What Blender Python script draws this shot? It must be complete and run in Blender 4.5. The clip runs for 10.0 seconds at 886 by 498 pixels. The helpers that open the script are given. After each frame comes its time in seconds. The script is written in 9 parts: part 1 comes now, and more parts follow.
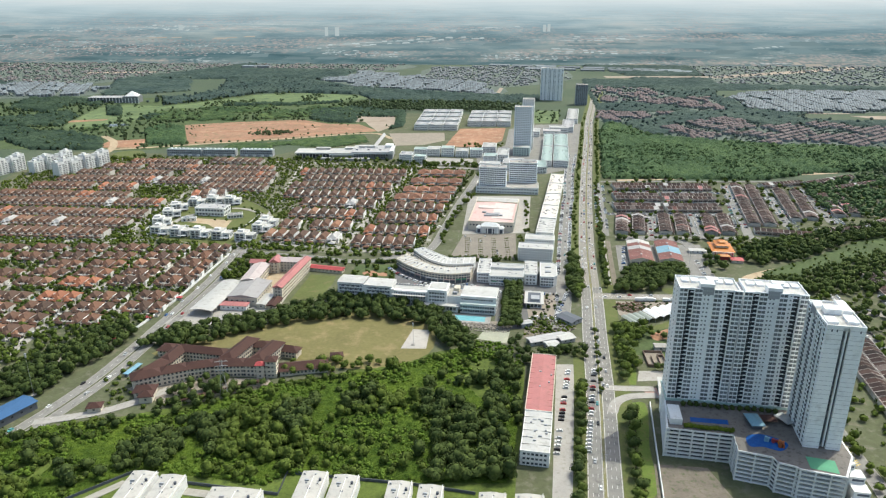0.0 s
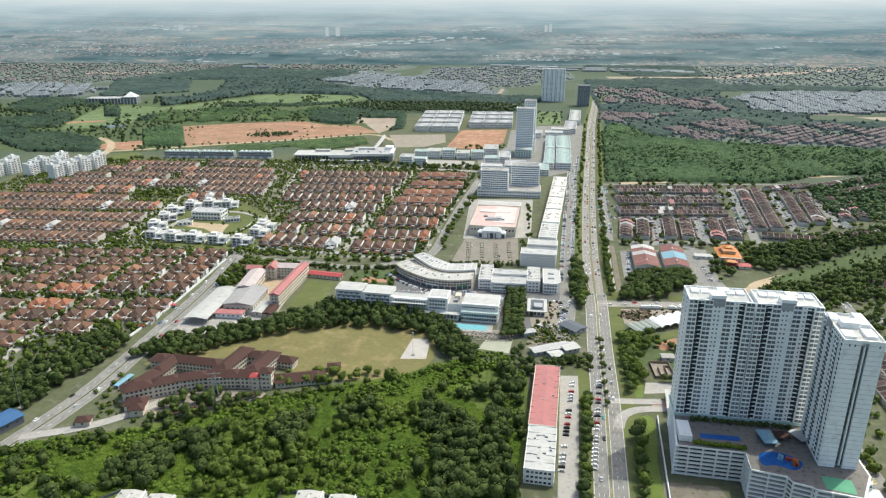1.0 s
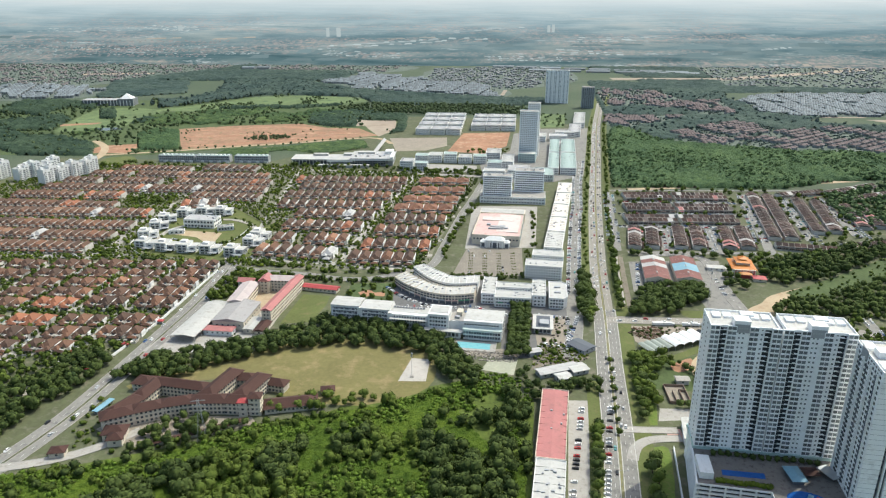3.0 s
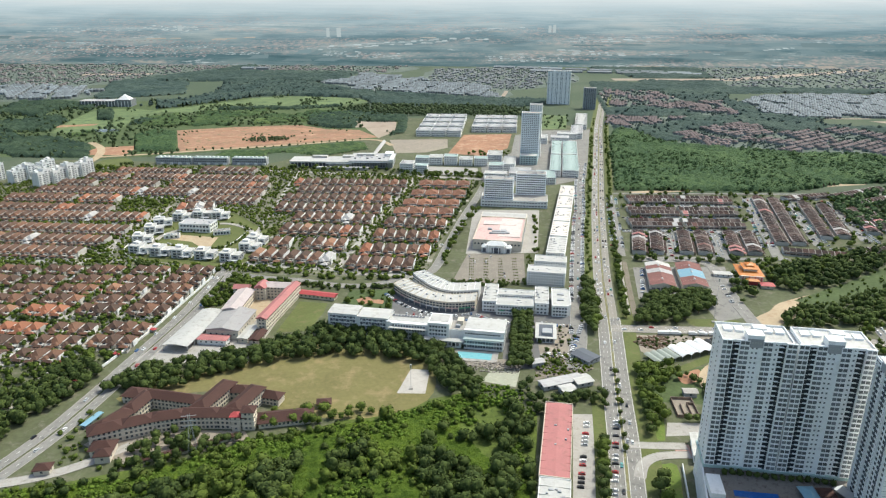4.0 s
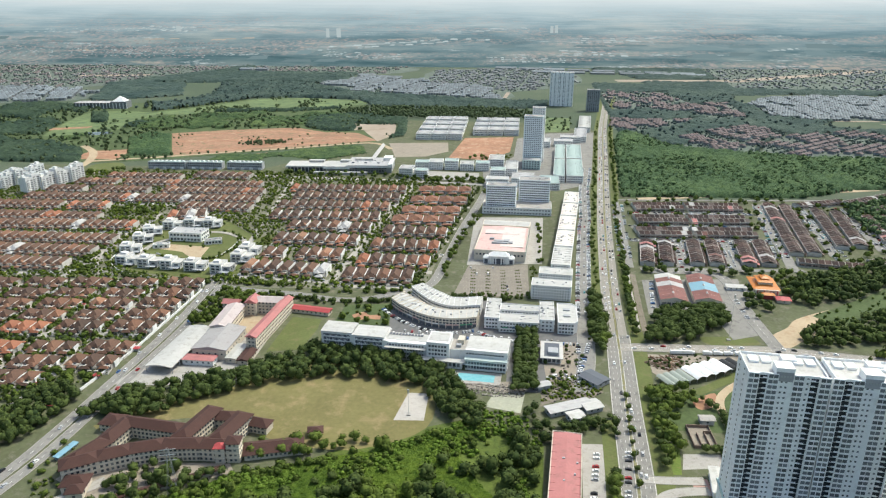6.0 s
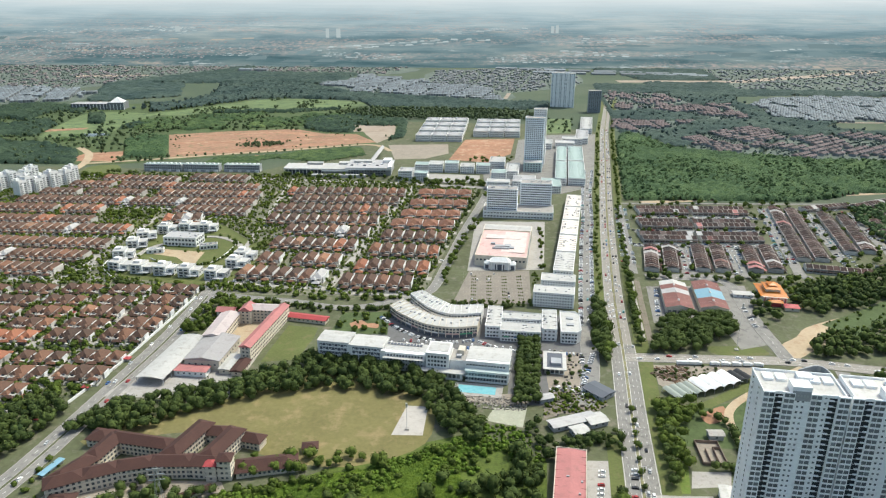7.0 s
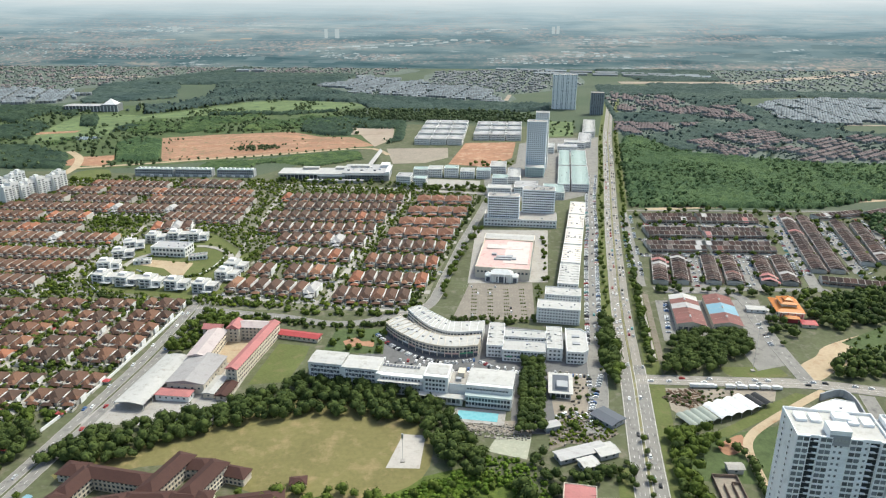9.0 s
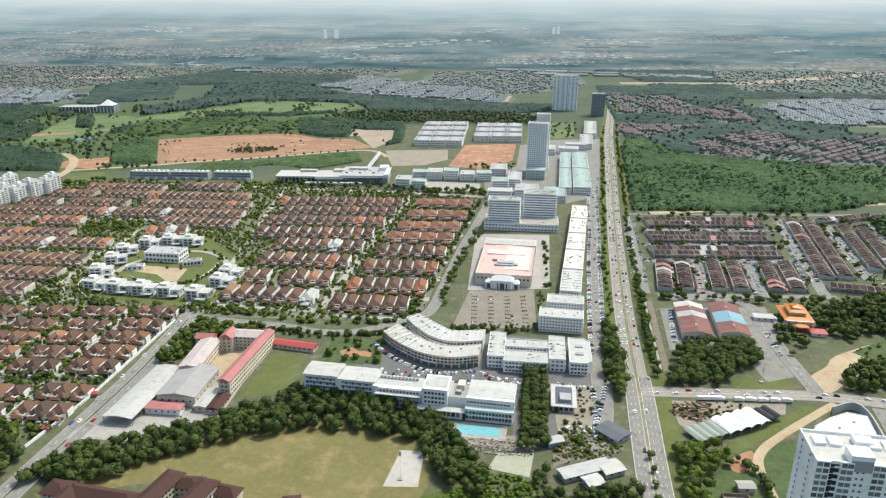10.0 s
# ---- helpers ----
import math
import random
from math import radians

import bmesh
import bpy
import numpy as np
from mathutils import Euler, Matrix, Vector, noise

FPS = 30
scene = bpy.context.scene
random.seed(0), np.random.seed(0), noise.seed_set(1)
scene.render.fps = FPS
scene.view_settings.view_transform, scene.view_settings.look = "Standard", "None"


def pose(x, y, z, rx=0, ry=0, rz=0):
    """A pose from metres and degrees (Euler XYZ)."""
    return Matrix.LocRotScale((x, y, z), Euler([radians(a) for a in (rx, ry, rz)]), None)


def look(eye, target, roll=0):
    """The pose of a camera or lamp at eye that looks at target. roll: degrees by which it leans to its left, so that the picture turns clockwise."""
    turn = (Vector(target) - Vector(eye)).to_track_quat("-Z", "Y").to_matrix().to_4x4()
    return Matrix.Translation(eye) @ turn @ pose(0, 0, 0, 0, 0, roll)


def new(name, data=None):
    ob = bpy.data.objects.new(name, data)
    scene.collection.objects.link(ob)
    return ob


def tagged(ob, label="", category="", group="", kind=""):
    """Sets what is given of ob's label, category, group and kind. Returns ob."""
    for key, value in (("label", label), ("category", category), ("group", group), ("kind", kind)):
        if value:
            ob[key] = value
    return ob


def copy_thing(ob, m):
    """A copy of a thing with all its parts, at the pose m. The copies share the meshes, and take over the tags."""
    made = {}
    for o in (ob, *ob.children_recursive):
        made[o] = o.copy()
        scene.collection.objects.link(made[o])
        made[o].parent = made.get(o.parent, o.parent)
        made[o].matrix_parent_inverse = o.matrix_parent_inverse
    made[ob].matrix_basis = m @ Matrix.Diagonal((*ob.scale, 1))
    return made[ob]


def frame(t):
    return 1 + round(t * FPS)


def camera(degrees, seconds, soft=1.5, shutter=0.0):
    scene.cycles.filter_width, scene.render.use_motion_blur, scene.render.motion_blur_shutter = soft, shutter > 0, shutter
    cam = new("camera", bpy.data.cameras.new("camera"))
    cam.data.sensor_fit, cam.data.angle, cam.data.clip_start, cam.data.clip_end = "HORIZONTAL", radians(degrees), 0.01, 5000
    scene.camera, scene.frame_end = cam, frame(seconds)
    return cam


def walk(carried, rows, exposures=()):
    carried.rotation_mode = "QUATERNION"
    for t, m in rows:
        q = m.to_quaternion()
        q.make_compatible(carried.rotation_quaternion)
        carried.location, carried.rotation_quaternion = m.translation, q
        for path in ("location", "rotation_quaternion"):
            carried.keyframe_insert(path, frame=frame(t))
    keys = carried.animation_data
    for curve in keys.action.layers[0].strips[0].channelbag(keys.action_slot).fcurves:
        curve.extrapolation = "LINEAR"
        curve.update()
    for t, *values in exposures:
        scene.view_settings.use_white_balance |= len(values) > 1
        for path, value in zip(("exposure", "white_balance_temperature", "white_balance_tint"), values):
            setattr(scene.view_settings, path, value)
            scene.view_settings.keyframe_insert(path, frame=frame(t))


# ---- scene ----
import itertools

cam = camera(64.26, 10.0, soft=1.2)
PATH = [
    (0.0, pose(0.00, 0.00, 273.00, 70.410, -0.191, 0.985)),
    (2.5, pose(0.01, 43.81, 272.95, 70.423, -0.203, 1.192)),
    (5.0, pose(0.02, 87.53, 272.89, 70.437, -0.215, 1.327)),
    (7.5, pose(0.03, 131.16, 272.84, 70.450, -0.227, 1.389)),
    (10.0, pose(0.05, 174.70, 272.79, 70.464, -0.239, 1.378)),
]
walk(cam, PATH, [(0.0, 0.45, 6400, 4.0), (10.0, 0.45, 6400, 4.0)])

# world and sun: late morning, light haze, sun high in the north-east of the plan
world = bpy.data.worlds.new("sky")
scene.world = world
world.use_nodes = True
wn = world.node_tree
sky = wn.nodes.new("ShaderNodeTexSky")
sky.sky_type, sky.sun_disc = "NISHITA", False
sky.sun_elevation, sky.sun_rotation = radians(57), radians(51)
sky.dust_density, sky.air_density = 4.0, 1.2
wn.links.new(sky.outputs["Color"], wn.nodes["Background"].inputs["Color"])
wn.nodes["Background"].inputs["Strength"].default_value = 0.14
sun_data = bpy.data.lights.new("sun", "SUN")
sun_data.energy, sun_data.angle, sun_data.color = 2.4, radians(0.8), (1.0, 0.97, 0.87)
new("sun", sun_data).matrix_world = look((480, 390, 1000), (0, 0, 0))


# ---- materials ----
def node_mat(name, rough=0.8, metal=0.0):
    m = bpy.data.materials.new(name)
    m.use_nodes = True
    b = m.node_tree.nodes["Principled BSDF"]
    b.inputs["Roughness"].default_value, b.inputs["Metallic"].default_value = rough, metal
    b.inputs["Specular IOR Level"].default_value = 0.3
    return m, m.node_tree, b


def coords(nt):
    g = nt.nodes.new("ShaderNodeNewGeometry")
    return g.outputs["Position"], g.outputs["Random Per Island"]


def tex_noise(nt, vec, scale, detail=4.0, rough=0.6):
    n = nt.nodes.new("ShaderNodeTexNoise")
    n.inputs["Scale"].default_value, n.inputs["Detail"].default_value, n.inputs["Roughness"].default_value = scale, detail, rough
    nt.links.new(vec, n.inputs["Vector"])
    return n.outputs["Fac"]


def ramp(nt, fac, *stops):
    r = nt.nodes.new("ShaderNodeValToRGB")
    e = r.color_ramp.elements
    while len(e) < len(stops):
        e.new(0.5)
    for el, (pos, col) in zip(e, stops):
        el.position, el.color = pos, (*col, 1)
    nt.links.new(fac, r.inputs["Fac"])
    return r.outputs["Color"]


def mixc(nt, fac, a, b, mode="MIX"):
    n = nt.nodes.new("ShaderNodeMix")
    n.data_type, n.blend_type = "RGBA", mode
    for sock, val in ((n.inputs["Factor"], fac), (n.inputs["A"], a), (n.inputs["B"], b)):
        if isinstance(val, (int, float)):
            sock.default_value = val
        elif isinstance(val, tuple):
            sock.default_value = (*val, 1)
        else:
            nt.links.new(val, sock)
    return n.outputs["Result"]


def bump(nt, b, fac, strength, dist):
    n = nt.nodes.new("ShaderNodeBump")
    n.inputs["Strength"].default_value, n.inputs["Distance"].default_value = strength, dist
    nt.links.new(fac, n.inputs["Height"])
    nt.links.new(n.outputs["Normal"], b.inputs["Normal"])


def scaled(c, k):
    return tuple(min(1, v * k) for v in c)


def surface(name, base, rough=0.8, var=0.25, big=0.06, fine=1.5, metal=0.0, stain=None, per_piece=0.0, relief=0.0):
    """A weathered surface: broad and fine variation of one base colour, with optional stains and a shade for each piece."""
    m, nt, b = node_mat(name, rough, metal)
    pos, isl = coords(nt)
    n1, n2 = tex_noise(nt, pos, big, 3), tex_noise(nt, pos, fine, 5)
    col = ramp(nt, n1, (0.3, scaled(base, 1 - var)), (0.7, scaled(base, 1 + var)))
    col = mixc(nt, 0.5, col, ramp(nt, n2, (0.3, scaled(base, 1 - var)), (0.7, scaled(base, 1 + var))))
    if stain:
        n3 = tex_noise(nt, pos, big * 3.3, 6, 0.7)
        mask = ramp(nt, n3, (0.52, (0, 0, 0)), (0.68, (1, 1, 1)))
        col = mixc(nt, mask, col, stain)
    if per_piece:
        o = nt.nodes.new("ShaderNodeObjectInfo")
        a = nt.nodes.new("ShaderNodeMath")
        a.operation = "ADD"
        nt.links.new(o.outputs["Random"], a.inputs[0])
        nt.links.new(isl, a.inputs[1])
        f = nt.nodes.new("ShaderNodeMath")
        f.operation = "FRACT"
        nt.links.new(a.outputs[0], f.inputs[0])
        k = 1 - per_piece
        col = mixc(nt, 1.0, col, ramp(nt, f.outputs[0], (0, (k, k, k)), (1, (1, 1, 1))), "MULTIPLY")
    nt.links.new(col, b.inputs["Base Color"])
    if relief:
        bump(nt, b, n2, 0.5, relief)
    return m


def leafy(name, dark, light, patch=0.03):
    m, nt, b = node_mat(name, 0.8)
    b.inputs["Specular IOR Level"].default_value = 0.08
    pos, isl = coords(nt)
    n1 = tex_noise(nt, pos, patch, 3)
    o = nt.nodes.new("ShaderNodeObjectInfo")
    a = nt.nodes.new("ShaderNodeMath")
    a.operation = "MULTIPLY_ADD"
    nt.links.new(isl, a.inputs[0])
    a.inputs[1].default_value = 0.45
    nt.links.new(n1, a.inputs[2])
    c = nt.nodes.new("ShaderNodeMath")
    c.operation = "MULTIPLY_ADD"
    nt.links.new(o.outputs["Random"], c.inputs[0])
    c.inputs[1].default_value = 0.25
    nt.links.new(a.outputs[0], c.inputs[2])
    nt.links.new(ramp(nt, c.outputs[0], (0.35, dark), (0.95, light)), b.inputs["Base Color"])
    return m


def leaf_roof(name, dark, light, clump=0.10):
    """A closed canopy seen from far off: mottled at the size of crowns and of whole stands."""
    m, nt, b = node_mat(name, 0.85)
    b.inputs["Specular IOR Level"].default_value = 0.08
    pos, _ = coords(nt)
    n1, n2 = tex_noise(nt, pos, clump, 6, 0.75), tex_noise(nt, pos, 0.008, 4)
    # low spots of the relief are coloured darker, painting shade between crowns
    col = ramp(nt, n1, (0.36, dark), (0.66, light))
    col = mixc(nt, 1.0, col, ramp(nt, n2, (0.3, (0.62, 0.70, 0.72)), (0.7, (1.28, 1.2, 1.05))), "MULTIPLY")
    nt.links.new(col, b.inputs["Base Color"])
    bump(nt, b, n1, 1.0, 3.0)
    return m


M_ASPHALT = surface("asphalt", (0.235, 0.225, 0.205), 0.9, 0.18, 0.05, 0.8, stain=(0.13, 0.125, 0.12))
M_ASPHALT_DARK = surface("dark_asphalt", (0.15, 0.148, 0.145), 0.9, 0.18, 0.05, 0.8, stain=(0.11, 0.11, 0.108))
M_CONCRETE = surface("concrete", (0.36, 0.34, 0.31), 0.9, 0.15, 0.08, 1.0, stain=(0.26, 0.24, 0.21))
M_PAINT = surface("road_paint", (0.75, 0.74, 0.70), 0.7, 0.15, 0.3, 2.0)
M_YELLOW = surface("yellow_road_paint", (0.55, 0.42, 0.12), 0.7, 0.15, 0.3, 2.0)
M_WHITE = surface("white_wall", (0.76, 0.76, 0.74), 0.75, 0.06, 0.08, 0.9, stain=(0.62, 0.61, 0.58))
M_CREAM = surface("cream_wall", (0.62, 0.56, 0.46), 0.8, 0.08, 0.08, 0.9, stain=(0.5, 0.45, 0.37))
M_GREYWALL = surface("grey_wall", (0.36, 0.37, 0.38), 0.8, 0.10, 0.08, 0.9)
M_DARKWALL = surface("dark_wall", (0.10, 0.11, 0.13), 0.7, 0.10, 0.08, 0.9)
M_ROOFWHITE = surface("white_metal_roof", (0.50, 0.49, 0.46), 0.6, 0.10, 0.06, 0.5, stain=(0.37, 0.35, 0.31), per_piece=0.12)
M_ROOFGREY = surface("grey_metal_roof", (0.42, 0.41, 0.40), 0.6, 0.08, 0.06, 0.8, stain=(0.33, 0.31, 0.30))
M_ROOFGREEN = surface("pale_green_roof", (0.34, 0.42, 0.39), 0.6, 0.08, 0.06, 0.8)
M_ROOFPINK = surface("faded_red_roof", (0.41, 0.165, 0.155), 0.7, 0.14, 0.06, 0.9, stain=(0.31, 0.14, 0.13))
M_ROOFMALL = surface("faded_pink_roof", (0.60, 0.42, 0.38), 0.7, 0.12, 0.05, 0.7, stain=(0.5, 0.29, 0.26))
M_ROOFBROWN = surface("brown_tile_roof", (0.070, 0.034, 0.027), 0.85, 0.22, 0.08, 1.2, stain=(0.06, 0.031, 0.026))
def tiles(name, stops):
    """Weathered roof tiles: each roof has its own shade."""
    m, nt, b = node_mat(name, 0.82)
    pos, isl = coords(nt)
    o = nt.nodes.new("ShaderNodeObjectInfo")
    add = nt.nodes.new("ShaderNodeMath")
    nt.links.new(o.outputs["Random"], add.inputs[0])
    nt.links.new(isl, add.inputs[1])
    fr = nt.nodes.new("ShaderNodeMath")
    fr.operation = "FRACT"
    nt.links.new(add.outputs[0], fr.inputs[0])
    col = ramp(nt, fr.outputs[0], *stops)
    fine, broad = tex_noise(nt, pos, 0.9, 5, 0.7), tex_noise(nt, pos, 0.012, 3)
    col = mixc(nt, 1.0, col, ramp(nt, fine, (0.3, (0.66, 0.68, 0.7)), (0.7, (1.18, 1.15, 1.12))), "MULTIPLY")
    col = mixc(nt, 1.0, col, ramp(nt, broad, (0.35, (0.82, 0.86, 0.88)), (0.65, (1.15, 1.08, 1.04))), "MULTIPLY")
    nt.links.new(col, b.inputs["Base Color"])
    return m


M_TILE = tiles("terracotta_tile_roof", ((0.0, (0.078, 0.051, 0.039)), (0.35, (0.112, 0.068, 0.049)), (0.75, (0.143, 0.080, 0.054)), (0.93, (0.20, 0.104, 0.065)), (1.0, (0.29, 0.165, 0.105))))
M_TILEBRIGHT = tiles("orange_brown_tile_roof", ((0.0, (0.170, 0.088, 0.060)), (0.5, (0.225, 0.112, 0.072)), (1.0, (0.30, 0.145, 0.09))))
M_TILEORANGE = surface("new_orange_tile_roof", (0.33, 0.135, 0.075), 0.75, 0.2, 0.02, 1.2, per_piece=0.3)
M_TILEDARK = tiles("old_brown_tile_roof", ((0.0, (0.040, 0.032, 0.031)), (0.5, (0.060, 0.042, 0.039)), (0.85, (0.085, 0.054, 0.047)), (1.0, (0.18, 0.15, 0.14))))
M_TILEDARK.node_tree.nodes["Principled BSDF"].inputs["Specular IOR Level"].default_value = 0.08
M_TILERED = surface("far_red_tile_roof", (0.22, 0.10, 0.085), 0.8, 0.25, 0.01, 0.5, per_piece=0.4)
M_ORANGE = surface("glazed_orange_tiles", (0.50, 0.165, 0.018), 0.4, 0.12, 0.2, 1.5)
M_RED = surface("red_paint", (0.36, 0.06, 0.06), 0.6, 0.12, 0.2, 1.5)
M_BLUE = surface("blue_paint", (0.045, 0.115, 0.24), 0.55, 0.15, 0.1, 1.0)
M_LIGHTBLUE = surface("light_blue_roof", (0.19, 0.34, 0.42), 0.55, 0.12, 0.1, 1.0)
M_GREENPAINT = surface("green_paint", (0.10, 0.32, 0.18), 0.6, 0.12, 0.1, 1.0)
M_STEEL = surface("galvanised_steel", (0.45, 0.46, 0.47), 0.5, 0.1, 0.3, 2.0, metal=0.6)
M_RUBBER = surface("tyre_rubber", (0.025, 0.025, 0.025), 0.9, 0.1)
M_BARK = surface("bark", (0.12, 0.09, 0.065), 0.95, 0.3, 0.4, 4.0)
M_GRASS = surface("mown_grass", (0.108, 0.126, 0.040), 0.95, 0.3, 0.03, 0.5, stain=(0.15, 0.14, 0.06), relief=0.1)
M_FIELD = surface("dry_playing_field", (0.170, 0.152, 0.060), 0.95, 0.24, 0.02, 0.3, stain=(0.27, 0.21, 0.105), relief=0.05)
M_SCRUB = surface("rough_grass", (0.098, 0.132, 0.026), 0.95, 0.4, 0.05, 0.5, stain=(0.04, 0.065, 0.016), relief=0.6)
M_EARTH = surface("red_earth", (0.33, 0.18, 0.11), 0.95, 0.4, 0.014, 0.12, stain=(0.47, 0.32, 0.21), relief=0.2)
M_VERGE = surface("mown_verge_grass", (0.125, 0.175, 0.035), 0.95, 0.3, 0.06, 0.6, stain=(0.17, 0.165, 0.06), relief=0.1)
M_GRADED = surface("graded_orange_earth", (0.31, 0.18, 0.115), 0.95, 0.35, 0.02, 0.15, stain=(0.15, 0.155, 0.075), relief=0.2)
M_DUST = surface("dusty_paving", (0.29, 0.25, 0.20), 0.95, 0.2, 0.06, 0.5, stain=(0.20, 0.175, 0.14))
M_RUBBLE = surface("rubble_ground", (0.20, 0.17, 0.135), 0.95, 0.3, 0.08, 0.6, stain=(0.10, 0.12, 0.05), relief=0.2)
M_SAND = surface("pale_bare_earth", (0.42, 0.33, 0.22), 0.95, 0.18, 0.03, 0.4, stain=(0.33, 0.22, 0.13), relief=0.1)
M_LEAF = leafy("tree_leaves", (0.022, 0.041, 0.010), (0.104, 0.140, 0.028), 0.045)
M_LEAFDARK = leafy("dark_tree_leaves", (0.022, 0.039, 0.015), (0.080, 0.108, 0.030), 0.045)
M_LEAFLIGHT = leafy("bright_shrub_leaves", (0.040, 0.068, 0.010), (0.145, 0.185, 0.026))
M_HOUSE = surface("house_wall", (0.62, 0.59, 0.54), 0.8, 0.10, 0.03, 0.9, stain=(0.40, 0.36, 0.31), per_piece=0.4)
M_ROUGH = surface("rough_slope_grass", (0.076, 0.105, 0.040), 0.95, 0.35, 0.03, 0.25, stain=(0.05, 0.07, 0.025), relief=0.5)
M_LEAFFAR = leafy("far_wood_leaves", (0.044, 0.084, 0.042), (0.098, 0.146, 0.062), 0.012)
M_EASTROOF = leaf_roof("wood_canopy_leaves", (0.038, 0.074, 0.040), (0.094, 0.142, 0.064), 0.10)
M_SCRUBROOF = leaf_roof("scrub_canopy_leaves", (0.034, 0.064, 0.032), (0.100, 0.142, 0.058), 0.06)
# the hazy canopy has distance haze mixed into its greens, bluer and flatter
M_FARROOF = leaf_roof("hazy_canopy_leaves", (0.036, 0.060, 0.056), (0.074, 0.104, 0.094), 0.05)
M_DARKROOF = leaf_roof("dark_canopy_leaves", (0.024, 0.044, 0.034), (0.062, 0.094, 0.062), 0.06)
M_CREEPER = leafy("creeper_leaves", (0.040, 0.078, 0.012), (0.118, 0.180, 0.028), 0.035)
M_CREEPROOF = leaf_roof("creeper_carpet_leaves", (0.046, 0.086, 0.013), (0.125, 0.182, 0.028), 0.22)
# far walls, roofs, estate ground and woods carry haze in their base colours
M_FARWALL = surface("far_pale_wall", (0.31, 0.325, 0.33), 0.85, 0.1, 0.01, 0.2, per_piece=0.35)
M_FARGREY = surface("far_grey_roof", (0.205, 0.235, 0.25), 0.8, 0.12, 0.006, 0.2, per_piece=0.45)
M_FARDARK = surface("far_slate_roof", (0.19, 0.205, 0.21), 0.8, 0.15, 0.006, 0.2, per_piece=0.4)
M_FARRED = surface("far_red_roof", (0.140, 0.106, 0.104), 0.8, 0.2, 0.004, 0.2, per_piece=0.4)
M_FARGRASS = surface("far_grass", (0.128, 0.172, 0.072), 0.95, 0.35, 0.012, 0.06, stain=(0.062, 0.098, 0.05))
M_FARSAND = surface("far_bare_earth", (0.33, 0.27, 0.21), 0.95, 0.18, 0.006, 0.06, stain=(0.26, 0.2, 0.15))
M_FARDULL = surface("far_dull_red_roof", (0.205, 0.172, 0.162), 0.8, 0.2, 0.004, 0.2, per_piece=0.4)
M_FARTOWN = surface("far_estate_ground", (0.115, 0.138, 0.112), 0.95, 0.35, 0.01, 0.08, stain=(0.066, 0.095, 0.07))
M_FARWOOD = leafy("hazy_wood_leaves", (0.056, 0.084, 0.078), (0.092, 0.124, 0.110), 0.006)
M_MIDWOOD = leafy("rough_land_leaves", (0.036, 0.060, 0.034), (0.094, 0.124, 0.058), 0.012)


gm, gnt, gb = node_mat("window_glass", 0.12)
gpos, gisl = coords(gnt)
ginfo = gnt.nodes.new("ShaderNodeObjectInfo")
gadd = gnt.nodes.new("ShaderNodeMath")
gnt.links.new(gisl, gadd.inputs[0])
gnt.links.new(ginfo.outputs["Random"], gadd.inputs[1])
gfr = gnt.nodes.new("ShaderNodeMath")
gfr.operation = "FRACT"
gnt.links.new(gadd.outputs[0], gfr.inputs[0])
gnt.links.new(ramp(gnt, gfr.outputs[0], (0.0, (0.03, 0.038, 0.046)), (0.75, (0.075, 0.09, 0.105)), (1.0, (0.22, 0.22, 0.21))), gb.inputs["Base Color"])
gb.inputs["Specular IOR Level"].default_value = 0.5
M_GLASS = gm
wm, wnt, wb = node_mat("pool_water", 0.05)
wpos, _ = coords(wnt)
wnt.links.new(ramp(wnt, tex_noise(wnt, wpos, 0.4, 3), (0.3, (0.16, 0.42, 0.47)), (0.7, (0.24, 0.50, 0.54))), wb.inputs["Base Color"])
M_POOL = wm
dm, dnt, db = node_mat("deep_blue_pool_water", 0.05)
dpos, _ = coords(dnt)
dnt.links.new(ramp(dnt, tex_noise(dnt, dpos, 0.4, 3), (0.3, (0.01, 0.07, 0.28)), (0.7, (0.02, 0.11, 0.36))), db.inputs["Base Color"])
M_POOLBLUE = dm

# broad landscape: woods, scrub, cleared plots and hazy estates in patches of some hundred metres
lm, lnt, lb = node_mat("open_country", 0.95)
lpos, _ = coords(lnt)
l1, l2, l3 = tex_noise(lnt, lpos, 0.0022, 5, 0.55), tex_noise(lnt, lpos, 0.02, 4), tex_noise(lnt, lpos, 0.25, 4)
lc = ramp(lnt, l1, (0.30, (0.045, 0.070, 0.046)), (0.46, (0.072, 0.100, 0.056)), (0.56, (0.105, 0.122, 0.078)), (0.66, (0.058, 0.084, 0.056)))
lc = mixc(lnt, ramp(lnt, l2, (0.55, (0, 0, 0)), (0.72, (0.5, 0.5, 0.5))), lc, (0.13, 0.135, 0.10))
lc = mixc(lnt, 0.5, lc, ramp(lnt, l3, (0.3, (0.028, 0.050, 0.030)), (0.7, (0.105, 0.128, 0.075))))
lnt.links.new(lc, lb.inputs["Base Color"])
M_LAND = lm

CAR_PAINTS = [surface("car_paint_" + n, c, 0.3, 0.04) for n, c in (
    ("white", (0.75, 0.75, 0.74)), ("silver", (0.45, 0.46, 0.47)), ("black", (0.02, 0.02, 0.022)),
    ("red", (0.35, 0.03, 0.03)), ("blue", (0.05, 0.12, 0.28)), ("teal", (0.10, 0.33, 0.33)))]


